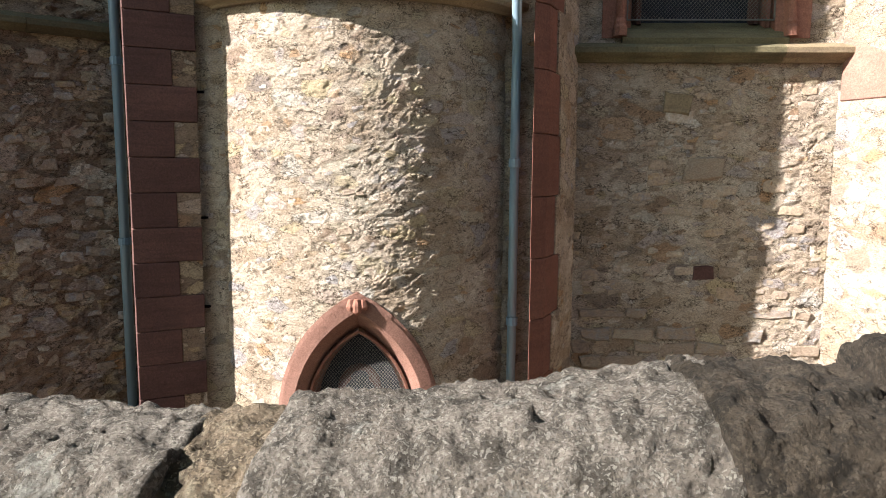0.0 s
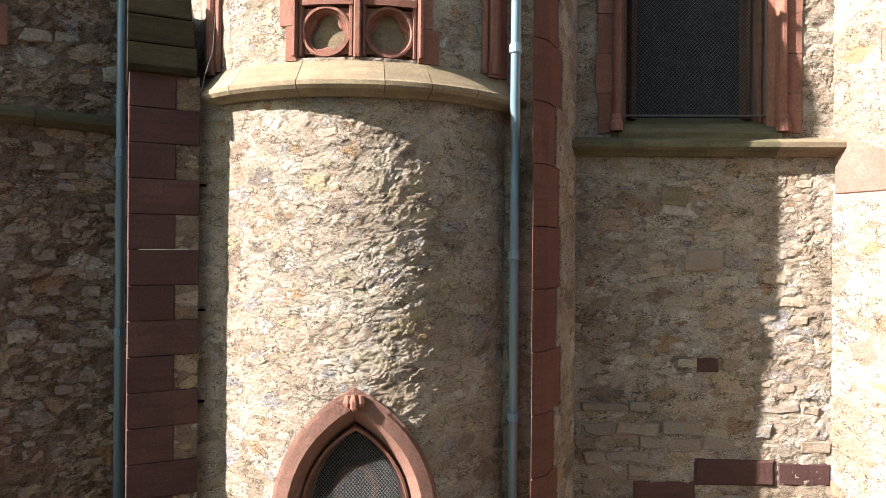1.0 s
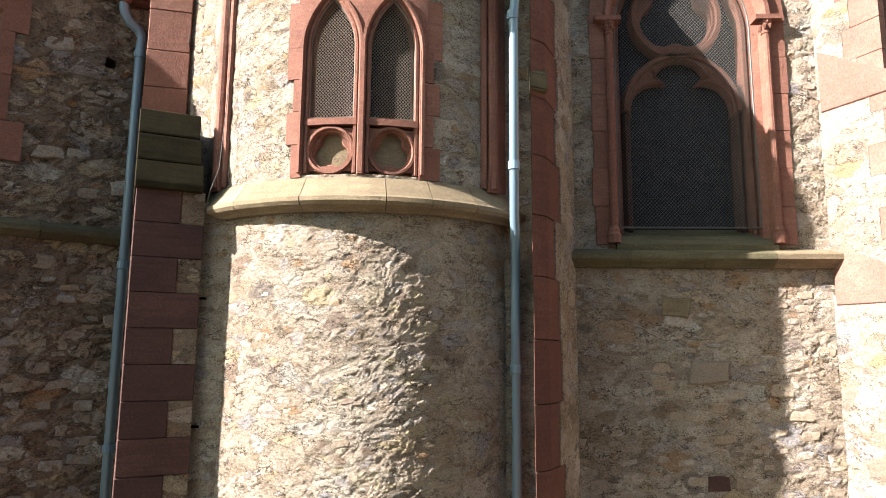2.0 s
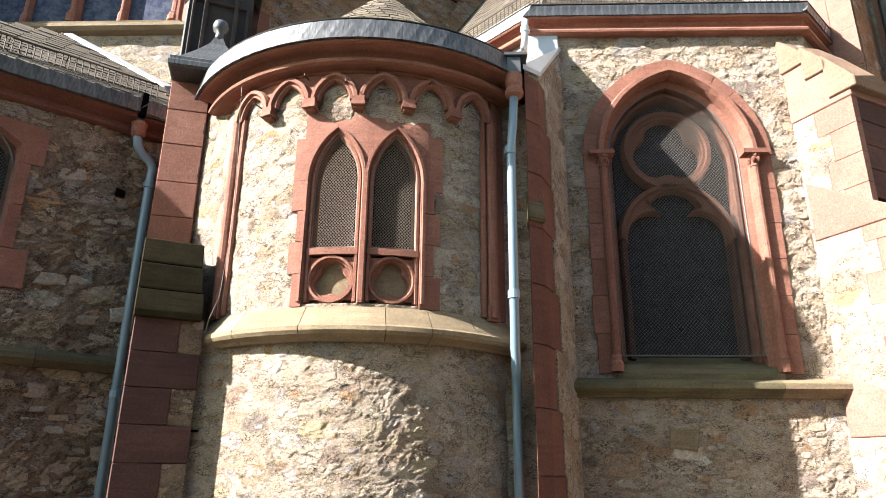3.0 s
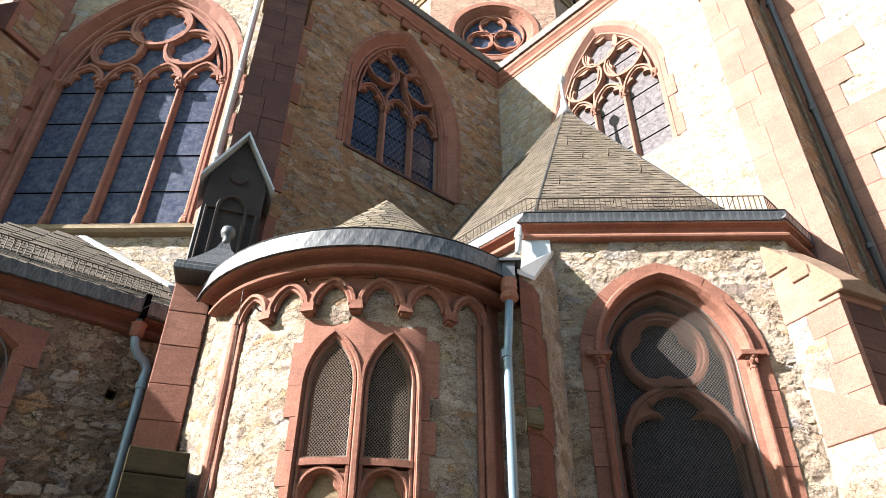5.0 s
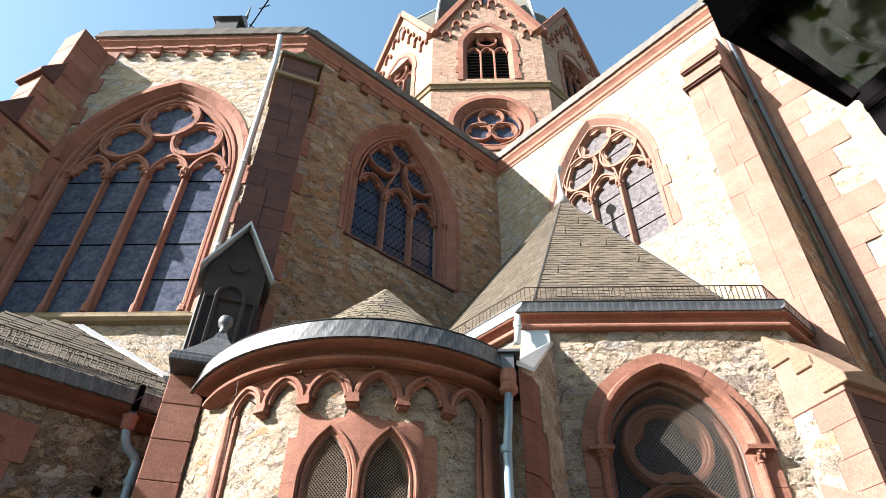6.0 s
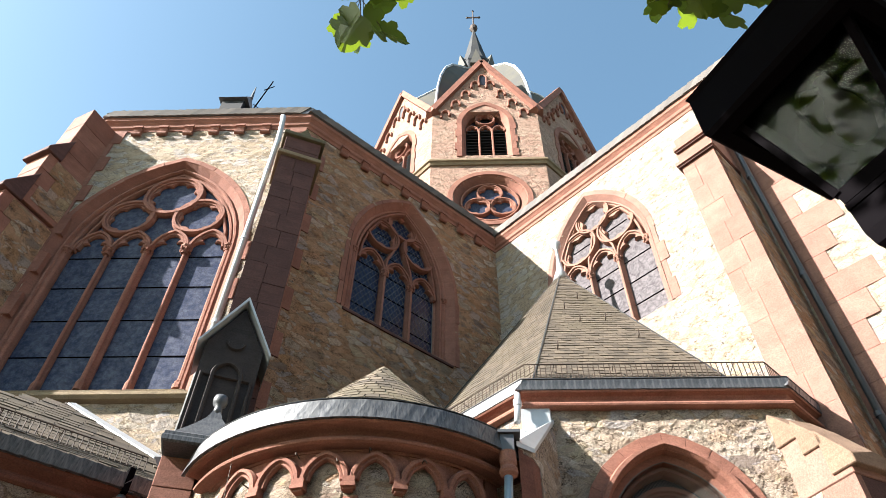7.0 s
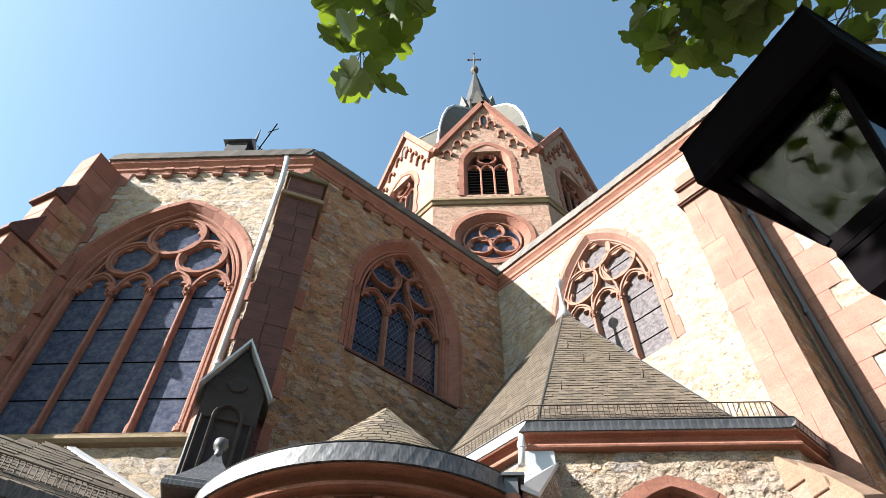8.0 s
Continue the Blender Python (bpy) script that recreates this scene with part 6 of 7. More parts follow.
jamb_stones(win, U, ZB, ZS, A, 0.13, M_PINK, -0.015, 0.2, 0.6, 1.7)
voussoirs(win, U, ZS, A, H, 0.16, 0.18, M_PINK, -0.015, 0.2, 8)
reveal(win, U, ZB, ZS, [(A, H, -0.03), (1.40, 2.50, 0.10), (1.36, 2.46, 0.10), (AI, HI, 0.28), (AI, HI, 0.5)], M_PINK)
three_light(win, U, ZB, ZS, AI, Y, (0.85, 1.47, 0.43), M_PALE)
for s in (-1, 1):
    leafy_cap(win, U + s * (AI + 0.02), Y - 0.14, ZS, 0.11, M_PALE)
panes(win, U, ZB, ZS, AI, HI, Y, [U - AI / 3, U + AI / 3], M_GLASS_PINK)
saddle_bars(win, U, ZB, ZS, AI, HI, Y, 0.7)

# eaves: frieze with corbels, cornice and roof edge
EAVE_PLAN = [(CHOIR_CORNER[0] - CHOIR_WIDE - 4.3, CHOIR_CORNER[1] + 4.3), (CHOIR_CORNER[0] - CHOIR_WIDE, CHOIR_CORNER[1]), CHOIR_CORNER, INNER, TRANSEPT_END]
cornice = thing("trim", BIG, "red sandstone eaves cornice of choir and transept", "trim", kind="structure")
bm = bmesh.new()
sweep_plan(bm, EAVE_PLAN, [(-0.2, 17.55), (0.02, 17.55), (0.035, 17.63), (0.075, 17.67), (0.085, 17.73), (0.06, 17.76), (0.065, 17.80), (0.12, 17.88), (0.155, 17.92), (0.16, 18.04), (-0.2, 18.04)])
part("moulding", bm, M_RED, cornice)
for m_, u0, u1, n in ((flat(*CHOIR_CORNER), -4.55, -1.09, 6), (flat(*CHOIR_CORNER, SIDE_TURN), 1.15, 6.08, 8)):
    for u in np.linspace(u0, u1, n):
        bm = bmesh.new()
        box(bm, -0.125, 0.125, -0.15, 0.05, 17.58, 17.66, bevel=0.012)
        box(bm, -0.10, 0.10, -0.12, 0.05, 17.40, 17.58)
        for v in bm.verts:
            if v.co.z < 17.45 and v.co.y < -0.08:
                v.co.y += 0.07
        tube(bm, [(-0.12, -0.07, 17.36), (0.12, -0.07, 17.36)], 0.06, 10)
        ob = part("corbel", bm, M_RED, cornice)
        ob.matrix_basis = m_ @ pose(u, 0, 0)
roof = thing("church_roof", BIG, "dark slate roofs of choir and transept", "roof", kind="structure")
bm = bmesh.new()
sweep_plan(bm, EAVE_PLAN, [(-0.3, 18.04), (0.18, 18.04), (0.19, 18.08), (0.19, 18.30), (-0.3, 18.7)])
part("edge", bm, M_LEAD, roof)
for i in range(4):
    p, q = Vector(EAVE_PLAN[i]), Vector(EAVE_PLAN[i + 1])
    d_ = (q - p).normalized()
    ang = math.degrees(math.atan2(d_.y, d_.x))
    w = 0.2
    n = int((q - p).length / w)
    bm = bmesh.new()
    moulding(bm, [(0.0, 18.04), (-0.21, 18.05), (-0.22, 18.31), (0.10, 18.56), (0.10, 18.2)], -w * 0.58, w * 0.5, 1)
    for v in bm.verts:
        if v.co.x < 0:
            v.co.y -= 0.02
        v.co.x += (v.co.z - 18.2) * 0.9
    piece = mesh_of(bm)
    piece.materials.append(M_SLATE_EDGE)
    for j in range(n):
        ob = new("edge_slate", piece)
        at = p + d_ * (w * (j + 0.5))
        ob.matrix_basis = pose(at.x, at.y, random.uniform(-0.008, 0.008), 0, 0, ang)
        ob.parent = roof
# ridge of the choir runs along the axis; the transept crosses it
AX = Vector((D, D, 0))
RIDGE = 27.5
mid = Vector((-9.2, 14.8, 0))
c0, c1 = Vector((*CHOIR_CORNER, 18.0)), Vector((*INNER, 18.0))
l0, l1 = Vector((*EAVE_PLAN[1], 18.0)), Vector((*EAVE_PLAN[0], 18.0))
tipc = mid + AX * 2.5 + Vector((0, 0, RIDGE - 2))
ridge_end = mid + AX * 11 + Vector((0, 0, RIDGE - 2))
other = Vector((-AX.y, AX.x, 0))
bm = bmesh.new()


def face(*pts):
    bm.faces.new([bm.verts.new(p) for p in pts])


far0, far1 = c0 + other * 14.8, c1 + other * 14.8
face(c0, c1, ridge_end, tipc)
face(l0, c0, tipc)
face(l1, l0, tipc)
face(l1, far0, tipc)
face(far0, tipc, ridge_end, far1)
te = Vector((*TRANSEPT_END, 18.0))
tw = AX * 9.0
tr_mid = AX * 4.5 + Vector((0, 0, RIDGE - 3 - 18.0))
face(te, c1, c1 + tr_mid, te + tr_mid)
face(te + tw, te, te + tr_mid)
face(c1 + tw, te + tw, te + tr_mid, c1 + tr_mid)
part("slopes", bm, M_SLATE_DARK, roof)

# choir corner buttress with weathered head
but = thing("buttress", BIG, "choir corner buttress of purple sandstone blocks", "buttress", "choir buttresses")
o, al = Vector((S8, -C8)), Vector((C8, S8))
root = Vector(CHOIR_CORNER) - al * 0.42 - o * 0.1
for k, (zlo, zhi) in enumerate(((6.0, 15.0),)):
    n = 18
    zz = np.linspace(zlo, zhi, n + 1)
    for i in range(n):
        cut = random.uniform(0.35, 0.65)
        for x0, x1 in ((0.0, cut), (cut, 1.0)):
            bm = bmesh.new()
            s = random.uniform(0, 0.01)
            W = 0.84
            plan = [root + al * (W * x0 + 0.004), root + al * (W * x1 - 0.004), root + al * (W * x1 - 0.004) + o * (0.95 + s), root + al * (W * x0 + 0.004) + o * (0.95 + s)]
            plan_block(bm, [(p.x, p.y) for p in plan], zz[i] + 0.004, zz[i + 1] - 0.004)
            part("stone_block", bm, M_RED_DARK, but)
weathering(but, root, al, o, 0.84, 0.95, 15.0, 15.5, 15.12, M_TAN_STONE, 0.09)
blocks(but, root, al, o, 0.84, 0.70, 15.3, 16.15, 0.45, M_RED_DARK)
weathering(but, root, al, o, 0.84, 0.70, 16.15, 16.9, 16.27, M_MOSSY, 0.09)
bm = bmesh.new()
c = root + al * 0.42
pl = [c - al * 0.3, c + al * 0.3, c + al * 0.3 + o * 0.5, c - al * 0.3 + o * 0.5]
low = [bm.verts.new((v.x, v.y, 16.4)) for v in pl]
rid = [bm.verts.new((c.x, c.y, 17.1)), bm.verts.new((c.x + o.x * 0.5, c.y + o.y * 0.5, 16.95))]
for f in ((low[0], low[1], rid[0]), (low[1], low[2], rid[1], rid[0]), (low[2], low[3], rid[1]), (low[3], low[0], rid[0], rid[1])):
    bm.faces.new(f)
bmesh.ops.recalc_face_normals(bm, faces=bm.faces)
part("gablet", bm, M_MOSSY, but)

# quoin strips at the choir's edges
quo = thing("trim", M_CHOIR_SIDE, "red sandstone corner quoins of the choir side", "trim", kind="structure")
for i, z in enumerate(np.arange(6, 17.3, 0.6)):
    bm = bmesh.new()
    box(bm, 0.02, 0.5 + (0.18 if i % 2 else 0), -0.03, 0.1, z + 0.004, z + 0.596, bevel=0.008)
    part("quoin", bm, M_RED, quo)
quo = thing("trim", M_CHOIR, "red sandstone corner quoins of the choir front", "trim", kind="structure")
for i, z in enumerate(np.arange(8, 17.3, 0.6)):
    for s in (0, 1):
        bm = bmesh.new()
        w = 0.55 + (0.2 if i % 2 else 0)
        x0, x1 = (-CHOIR_WIDE + 0.02, -CHOIR_WIDE + 0.02 + w * 0.8) if s == 0 else (-0.35 - 0.1 * (i % 2), -0.02)
        box(bm, x0, x1, -0.03, 0.1, z + 0.004, z + 0.596, bevel=0.008)
        part("quoin", bm, M_RED, quo)

# left choir buttress
but = thing("buttress", BIG, "stepped choir buttress with gabled stone head", "buttress", "choir buttresses")
o, al = Vector((-S8, -C8)), Vector((C8, -S8))
root = Vector((CHOIR_CORNER[0] - CHOIR_WIDE, CHOIR_CORNER[1])) - al * 0.45 - o * 0.1
root = Vector((CHOIR_CORNER[0] - CHOIR_WIDE, CHOIR_CORNER[1])) - al * 0.36 - o * 0.25
blocks(but, root, al, o, 0.68, 0.93, 15.1, 17.52, 0.55, M_RED)
blocks(but, root, al, o, 0.72, 1.15, 13.6, 15.2, 0.5, M_RED)
blocks(but, root, al, o, 0.72, 1.42, 6.0, 13.5, 0.55, M_RED)
for z0, z1, d1 in ((13.75, 15.15, 0.92), (6.0, 13.45, 1.18)):
    n = max(3, round((z1 - z0) / 0.5))
    for i in range(n):
        a_, b_ = z0 + (z1 - z0) * i / n, z0 + (z1 - z0) * (i + 1) / n
        p, q = root + al * 0.70, root + al * 0.70 + o * (d1 - (0.22 if i % 2 else 0.0))
        bm = bmesh.new()
        plan_block(bm, [(v.x, v.y) for v in (p, p + al * 0.035, q + al * 0.035, q)], a_ + 0.002, b_ - 0.002)
        part("rubble_cheek", bm, M_RUBBLE_WARM_SHADE, but, "rubble side between the quoins")
weathering(but, root + o * 0.86, al, o, 0.72, 0.36, 15.2, 16.05, 15.34, M_RED_DARK, 0.06, "steep blackened coping")
weathering(but, root + o * 1.05, al, o, 0.72, 0.45, 13.5, 14.5, 13.64, M_RED_DARK, 0.06, "steep blackened coping")

# downpipes


def downpipe(name, pts, r, material, label, collars=()):
    pipe = thing(name, pose(0, 0, 0), label, "downpipe", "downpipes")
    bm = bmesh.new()
    tube(bm, pts, r, 12)
    part("pipe", bm, material, pipe, smooth=True)
    for p in collars:
        bm = bmesh.new()
        lathe(bm, [(r + 0.004, p[2] - 0.05), (r + 0.014, p[2] - 0.045), (r + 0.014, p[2] + 0.045), (r + 0.004, p[2] + 0.05)], 12, (p[0], p[1]))
        part("collar", bm, material, pipe)
    return pipe


def at(m_, u, y, z):
    return m_ @ Vector((u, y, z))


def sm(x, y, z):
    return SMALL @ Vector((x, y, z))


downpipe("downpipe", [sm(0.64, 8.12, 6.75), sm(0.615, 8.12, 6.3), sm(0.58, 8.12, 5.9), sm(0.572, 8.12, 3.3), sm(0.606, 8.42, 2.9), sm(0.606, 8.5, 2.5), sm(0.606, 8.5, GROUND)], 0.053, M_PIPE, "grey-blue painted downpipe on the turret",
         [sm(0.57, 8.12, 5.9), sm(0.572, 8.12, 3.95), sm(0.606, 8.5, 1.5), sm(0.606, 8.5, -0.5)])
downpipe("downpipe", [MID @ Vector((0.80, 7.83, 7.72)), MID @ Vector((0.79, 7.80, 7.5)), MID @ Vector((0.76, 7.72, 7.2))], 0.05, M_ZINC, "short zinc downpipe from the chapel eaves",
         [MID @ Vector((0.79, 7.80, 7.55))])
hop = thing("hopper", SMALL, "red stone and lead gutter outlet above the downpipe", "gutter outlet")
bm = bmesh.new()
lathe(bm, [(0.05, 6.67), (0.09, 6.70), (0.12, 6.73), (0.13, 6.77), (0.12, 6.81), (0.10, 6.83), (0.10, 6.85), (0.115, 6.88), (0.115, 7.05), (0.03, 7.06)], 16, (0.645, 8.14))
part("bracket", bm, M_RED, hop)
bm = bmesh.new()
box(bm, 0.555, 0.735, 8.05, 8.30, 7.05, 7.29, 2, bevel=0.012)
part("outlet", bm, M_LEAD, hop)
bm = bmesh.new()
box(bm, 0.52, 0.83, 8.01, 8.45, 7.30, 7.345, 3, bevel=0.012)
part("cover", bm, M_LEAD, hop, "dark lead cover plate")
downpipe("downpipe", [at(M_AISLE, -0.30, -0.16, 5.98), at(M_AISLE, -0.30, -0.16, 5.72), at(M_AISLE, -0.28, -0.16, 5.62), at(M_AISLE, -0.22, -0.15, 5.52), at(M_AISLE, -0.12, -0.14, 5.46), at(M_AISLE, -0.07, -0.13, 5.38), at(M_AISLE, -0.075, -0.13, 5.25), at(M_AISLE, -0.075, -0.13, GROUND)], 0.062, M_PIPE, "grey-blue painted downpipe beside the pier",
         [at(M_AISLE, -0.075, -0.13, z) for z in (5.16, 2.68, 0.70)])
hop = thing("hopper", M_AISLE, "lead gutter end with a dark iron strap", "gutter outlet")
bm = bmesh.new()
box(bm, -0.34, -0.27, -0.30, -0.1, 5.96, 6.26, bevel=0.01)
part("strap", bm, M_IRON, hop)
bm = bmesh.new()
box(bm, -0.27, 0.02, -0.265, 0.1, 5.98, 6.2, 3, bevel=0.015)
part("gutter_end", bm, M_LEAD_EDGE, hop)
bm = bmesh.new()
lathe(bm, [(0.07, 5.72), (0.085, 5.76), (0.085, 5.86), (0.10, 5.9)], 12, (-0.30, -0.16))
part("outlet", bm, M_RED, hop)
downpipe("downpipe", [at(M_CHOIR, -0.63, -0.3, 17.75), at(M_CHOIR, -0.63, -0.2, 17.4), at(M_CHOIR, -0.63, -0.14, 16.8), at(M_CHOIR, -0.63, -0.14, 7.5)], 0.075, M_ZINC, "pale zinc downpipe on the choir wall",
         [at(M_CHOIR, -0.63, -0.14, z) for z in (15.5, 13.0, 10.6)])
downpipe("downpipe", [at(M_TRANSEPT, 7.52, -0.3, 17.6), at(M_TRANSEPT, 7.52, -0.16, 17.0), at(M_TRANSEPT, 7.50, -0.16, GROUND)], 0.06, M_PIPE_DARK, "dark blue-grey downpipe on the transept wall",
         [at(M_TRANSEPT, 7.50, -0.16, z) for z in (14, 11, 8, 5)])

# transept pilaster and quoins
pil = thing("pilaster", M_TRANSEPT, "tall red sandstone pilaster with sloped caps", "pilaster")
for i, z in enumerate(np.arange(GROUND + 0.0, 14.3, 0.62)):
    k = 6.53 + 0.77 * random.uniform(0.3, 0.7)
    for x0, x1 in ((6.53, k - 0.003), (k + 0.003, 7.30)):
        bm = bmesh.new()
        box(bm, x0, x1, -1.1 + random.uniform(-0.006, 0.006), 0.05, z + 0.001, z + 0.619, bevel=0.004)
        part("stone_block", bm, M_PINK, pil)
# Shaded cheek of the pilaster, in the rubble with shade in its colour.
for z in np.arange(GROUND, 14.3, 0.62):
    bm = bmesh.new()
    box(bm, 7.295, 7.315, -0.95 + random.uniform(-0.12, 0.05), 0.0, z + 0.002, z + 0.618)
    part("side_face", bm, M_RUBBLE_WARM_SHADE, pil, "rubble shaded side")
for z, d in ((14.42, 1.1), (15.25, 0.85)):
    bm = bmesh.new()
    moulding(bm, [(0.05, z), (-d - 0.10, z), (-d - 0.10, z + 0.09), (-d + 0.25, z + 0.55), (-d + 0.25, z + 0.83), (0.05, z + 0.83)], 6.46, 7.36, 1)
    part("weathering", bm, M_PINK, pil)
    bm = bmesh.new()
    moulding(bm, [(0.05, z - 0.05), (-d - 0.06, z - 0.05), (-d - 0.06, z - 0.003), (0.05, z - 0.003)], 6.49, 7.33, 1)
    part("drip", bm, M_RED_DARK, pil, "dark drip edge")
bm = bmesh.new()
moulding(bm, [(0.05, 16.09), (-0.5, 16.09), (-0.5, 16.15), (0.05, 16.9)], 6.56, 7.28, 1)
part("weathering", bm, M_PINK, pil)
quo = thing("trim", M_TRANSEPT, "red sandstone quoins beside the transept downpipe", "trim", kind="structure")
for i, z in enumerate(np.arange(2, 17, 0.55)):
    bm = bmesh.new()
    box(bm, 7.36, 8.25 + (0.35 if i % 3 == 0 else 0) - (0.25 if i % 3 == 1 else 0), -0.02, 0.1, z + 0.004, z + 0.546, bevel=0.008)
    part("quoin", bm, M_PINK, quo)

# ---- crossing tower ----
TOWER = (1.4, 25.85)
T_IN = 6.75
T_HALF = T_IN * math.tan(math.pi / 8)


def tower_open(u, z):
    return in_arch(u, z, 0, 1.3, 29.9, 32.9, 1.85) or math.hypot(u, z - 26.6) < 1.75


M_ASHLAR = rubble_material("pink_ashlar", [(0.0, (0.34, 0.205, 0.155)), (0.4, (0.32, 0.215, 0.16)), (0.7, (0.29, 0.17, 0.13)), (1.0, (0.37, 0.275, 0.205))], (0.32, 0.205, 0.155), (0.35, 0.25, 0.19), scale=1.5, amount=0.8, flat=2.2, dark=(0.22, 0.13, 0.095))
for k in range(8):
    m_ = BIG @ flat(*TOWER) @ pose(0, 0, 0, 0, 0, 45 * k) @ flat(0, -T_IN)
    seen = k in (0, 1, 7)
    rubble_wall("wall_tower", m_, -T_HALF, T_HALF, 16.0, 34.15, 0.16 if seen else 1.0, tower_open if seen else None, M_ASHLAR, "octagonal tower wall of pink sandstone ashlar", 0.5, 0.012, seed=k * 9.0)
    gable = thing("gable", m_, "pointed tower gable with stepped arched corbels", "gable", "tower gables")
    bm = bmesh.new()
    prism(bm, [(-T_HALF, 34.1), (T_HALF, 34.1), (0, 39.3)], 0.0, 0.5)
    part("wall", bm, M_ASHLAR, gable)
    for s in (-1, 1):
        bm = bmesh.new()
        bar(bm, [(s * (T_HALF + 0.18), 33.85), (0, 39.6)], 0.42, -0.22, 0.55, chamfer=0.8)
        part("raking_coping", bm, M_RED, gable)
    if seen:
        for s in (-1, 1):
            for i in range(4):
                u = s * (0.42 + i * 0.56)
                zt = 38.0 - (abs(u) / T_HALF) * 5.2 + 0.1
                bm = bmesh.new()
                bar(bm, [(u - 0.22, zt - 0.75), (u - 0.22, zt - 0.35)] + [(u + x, zt - 0.35 + z) for x, z in arch(0.22, 0.3, 4)] + [(u + 0.22, zt - 0.55)], 0.13, -0.14, 0.02)
                part("corbel_arch", bm, M_RED, gable)
        bm = bmesh.new()
        prism(bm, outline(0, 37.0, 37.8, 0.17, 0.25, 4), -0.02, 0.02)
        part("slit", bm, M_GLASS_DARK, gable, "dark slit opening")
        bm = bmesh.new()
        bar(bm, outline(0, 37.0, 37.8, 0.22, 0.32, 4), 0.1, -0.08, 0.02)
        part("slit_frame", bm, M_RED, gable)
        win = thing("window_8", m_, "tower belfry window with three louvred lights", "window", "tower windows", kind="structure")
        jamb_stones(win, 0, 29.9, 32.9, 1.25, 0.26, M_RED, -0.05, 0.2, 0.55, 1.3)
        voussoirs(win, 0, 32.9, 1.25, 1.85, 0.28, 0.3, M_RED, -0.05, 0.2, 6)
        reveal(win, 0, 29.9, 32.9, [(1.25, 1.85, -0.04), (1.14, 1.68, 0.1), (1.04, 1.52, 0.3), (1.04, 1.52, 0.7)], M_RED)
        bm = bmesh.new()
        for s in (-1, 1):
            bar(bm, [(s * 0.345, 29.9), (s * 0.345, 32.6)], 0.11, 0.15, 0.4)
        for i in (-1, 0, 1):
            tracery_head(bm, i * 0.69, 32.55, 0.32, 0.45, 0.09, 0.18, 0.4)
        tracery_circle(bm, 0, 33.66, 0.5, 4, 0.10, 0.18, 0.4)
        part("tracery", bm, M_RED, win)
        for i in (-1, 0, 1):
            for z in np.arange(30.0, 32.85, 0.26):
                bm = bmesh.new()
                moulding(bm, [(0.30, z), (0.28, z + 0.03), (0.52, z + 0.22), (0.54, z + 0.19)], i * 0.69 - 0.31, i * 0.69 + 0.31, 1)
                part("louvre", bm, M_SLATE_DARK, win)
        panes(win, 0, 29.9, 32.9, 1.04, 1.52, 0.6, [], M_GLASS_DARK)
        rose = thing("window_9", m_, "round tower window of three foiled rings", "window", "tower windows", kind="structure")
        bm = bmesh.new()
        ringo = [(1.85 * math.cos(t), 26.6 + 1.85 * math.sin(t)) for t in np.linspace(0, 2 * math.pi, 40, endpoint=False)]
        bar(bm, ringo, 0.3, -0.06, 0.1, True, 0.8)
        part("surround", bm, M_RED, rose)
        bm = bmesh.new()
        rr = [[bm.verts.new((q * math.cos(t), y_, 26.6 + q * math.sin(t))) for t in np.linspace(0, 2 * math.pi, 40, endpoint=False)] for q, y_ in ((1.75, -0.04), (1.6, 0.1), (1.35, 0.4), (1.35, 0.6))]
        for p_, q_ in zip(rr, rr[1:]):
            for i in range(40):
                j = (i + 1) % 40
                bm.faces.new((p_[i], p_[j], q_[j], q_[i]))
        part("reveal", bm, M_RED, rose)
        bm = bmesh.new()
        tracery_circle(bm, 0, 26.6, 1.33, 0, 0.12, 0.22, 0.45)
        for t in (90, 210, 330):
            tracery_circle(bm, 0.66 * math.cos(radians(t)), 26.6 + 0.66 * math.sin(radians(t)), 0.58, 4, 0.12, 0.22, 0.45, t)
        part("tracery", bm, M_RED, rose)
        bm = bmesh.new()
        prism(bm, [(1.35 * math.cos(t), 26.6 + 1.35 * math.sin(t)) for t in np.linspace(0, 2 * math.pi, 32, endpoint=False)], 0.42, 0.45)
        part("pane", bm, M_GLASS, rose)
string = thing("trim", BIG, "mossy string course round the tower", "trim", kind="structure")
bm = bmesh.new()
sweep_plan(bm, octagon(TOWER, T_IN), [(-0.1, 29.1), (0.08, 29.1), (0.14, 29.25), (0.22, 29.3), (0.22, 29.42), (-0.1, 29.65)], True)
part("moulding", bm, M_TAN_STONE, string)
M_SLATE_DOME = slate_material("dome_slate", (0.075, 0.07, 0.06), (0.045, 0.043, 0.038), (0.07, 0.062, 0.04))
roof = thing("tower_roof", BIG @ flat(*TOWER), "domed slate tower roof with a slim spire", "roof", kind="structure")
PROFILE = [(7.0, 34.0), (6.95, 36.0), (6.75, 38.0), (6.4, 39.8), (5.75, 41.9), (4.7, 44.2), (3.2, 46.6), (1.9, 48.6), (1.6, 49.2)]


def octo(bm, profile, valley=1.0):
    """An eight-ribbed roof; between the ribs it sinks by the factor valley."""
    rings = []
    for r, z in profile:
        ring_ = []
        for k in range(16):
            a = math.pi / 8 * (k + 1)
            q = r if k % 2 == 0 else r * math.cos(math.pi / 8) * valley
            ring_.append(bm.verts.new((q * math.cos(a), q * math.sin(a), z)))
        rings.append(ring_)
    for p_, q_ in zip(rings, rings[1:]):
        for k in range(16):
            j = (k + 1) % 16
            bm.faces.new((p_[k], p_[j], q_[j], q_[k]))
    bm.faces.new(rings[-1])


bm = bmesh.new()
octo(bm, PROFILE, 0.74)
part("dome", bm, M_SLATE_DOME, roof)
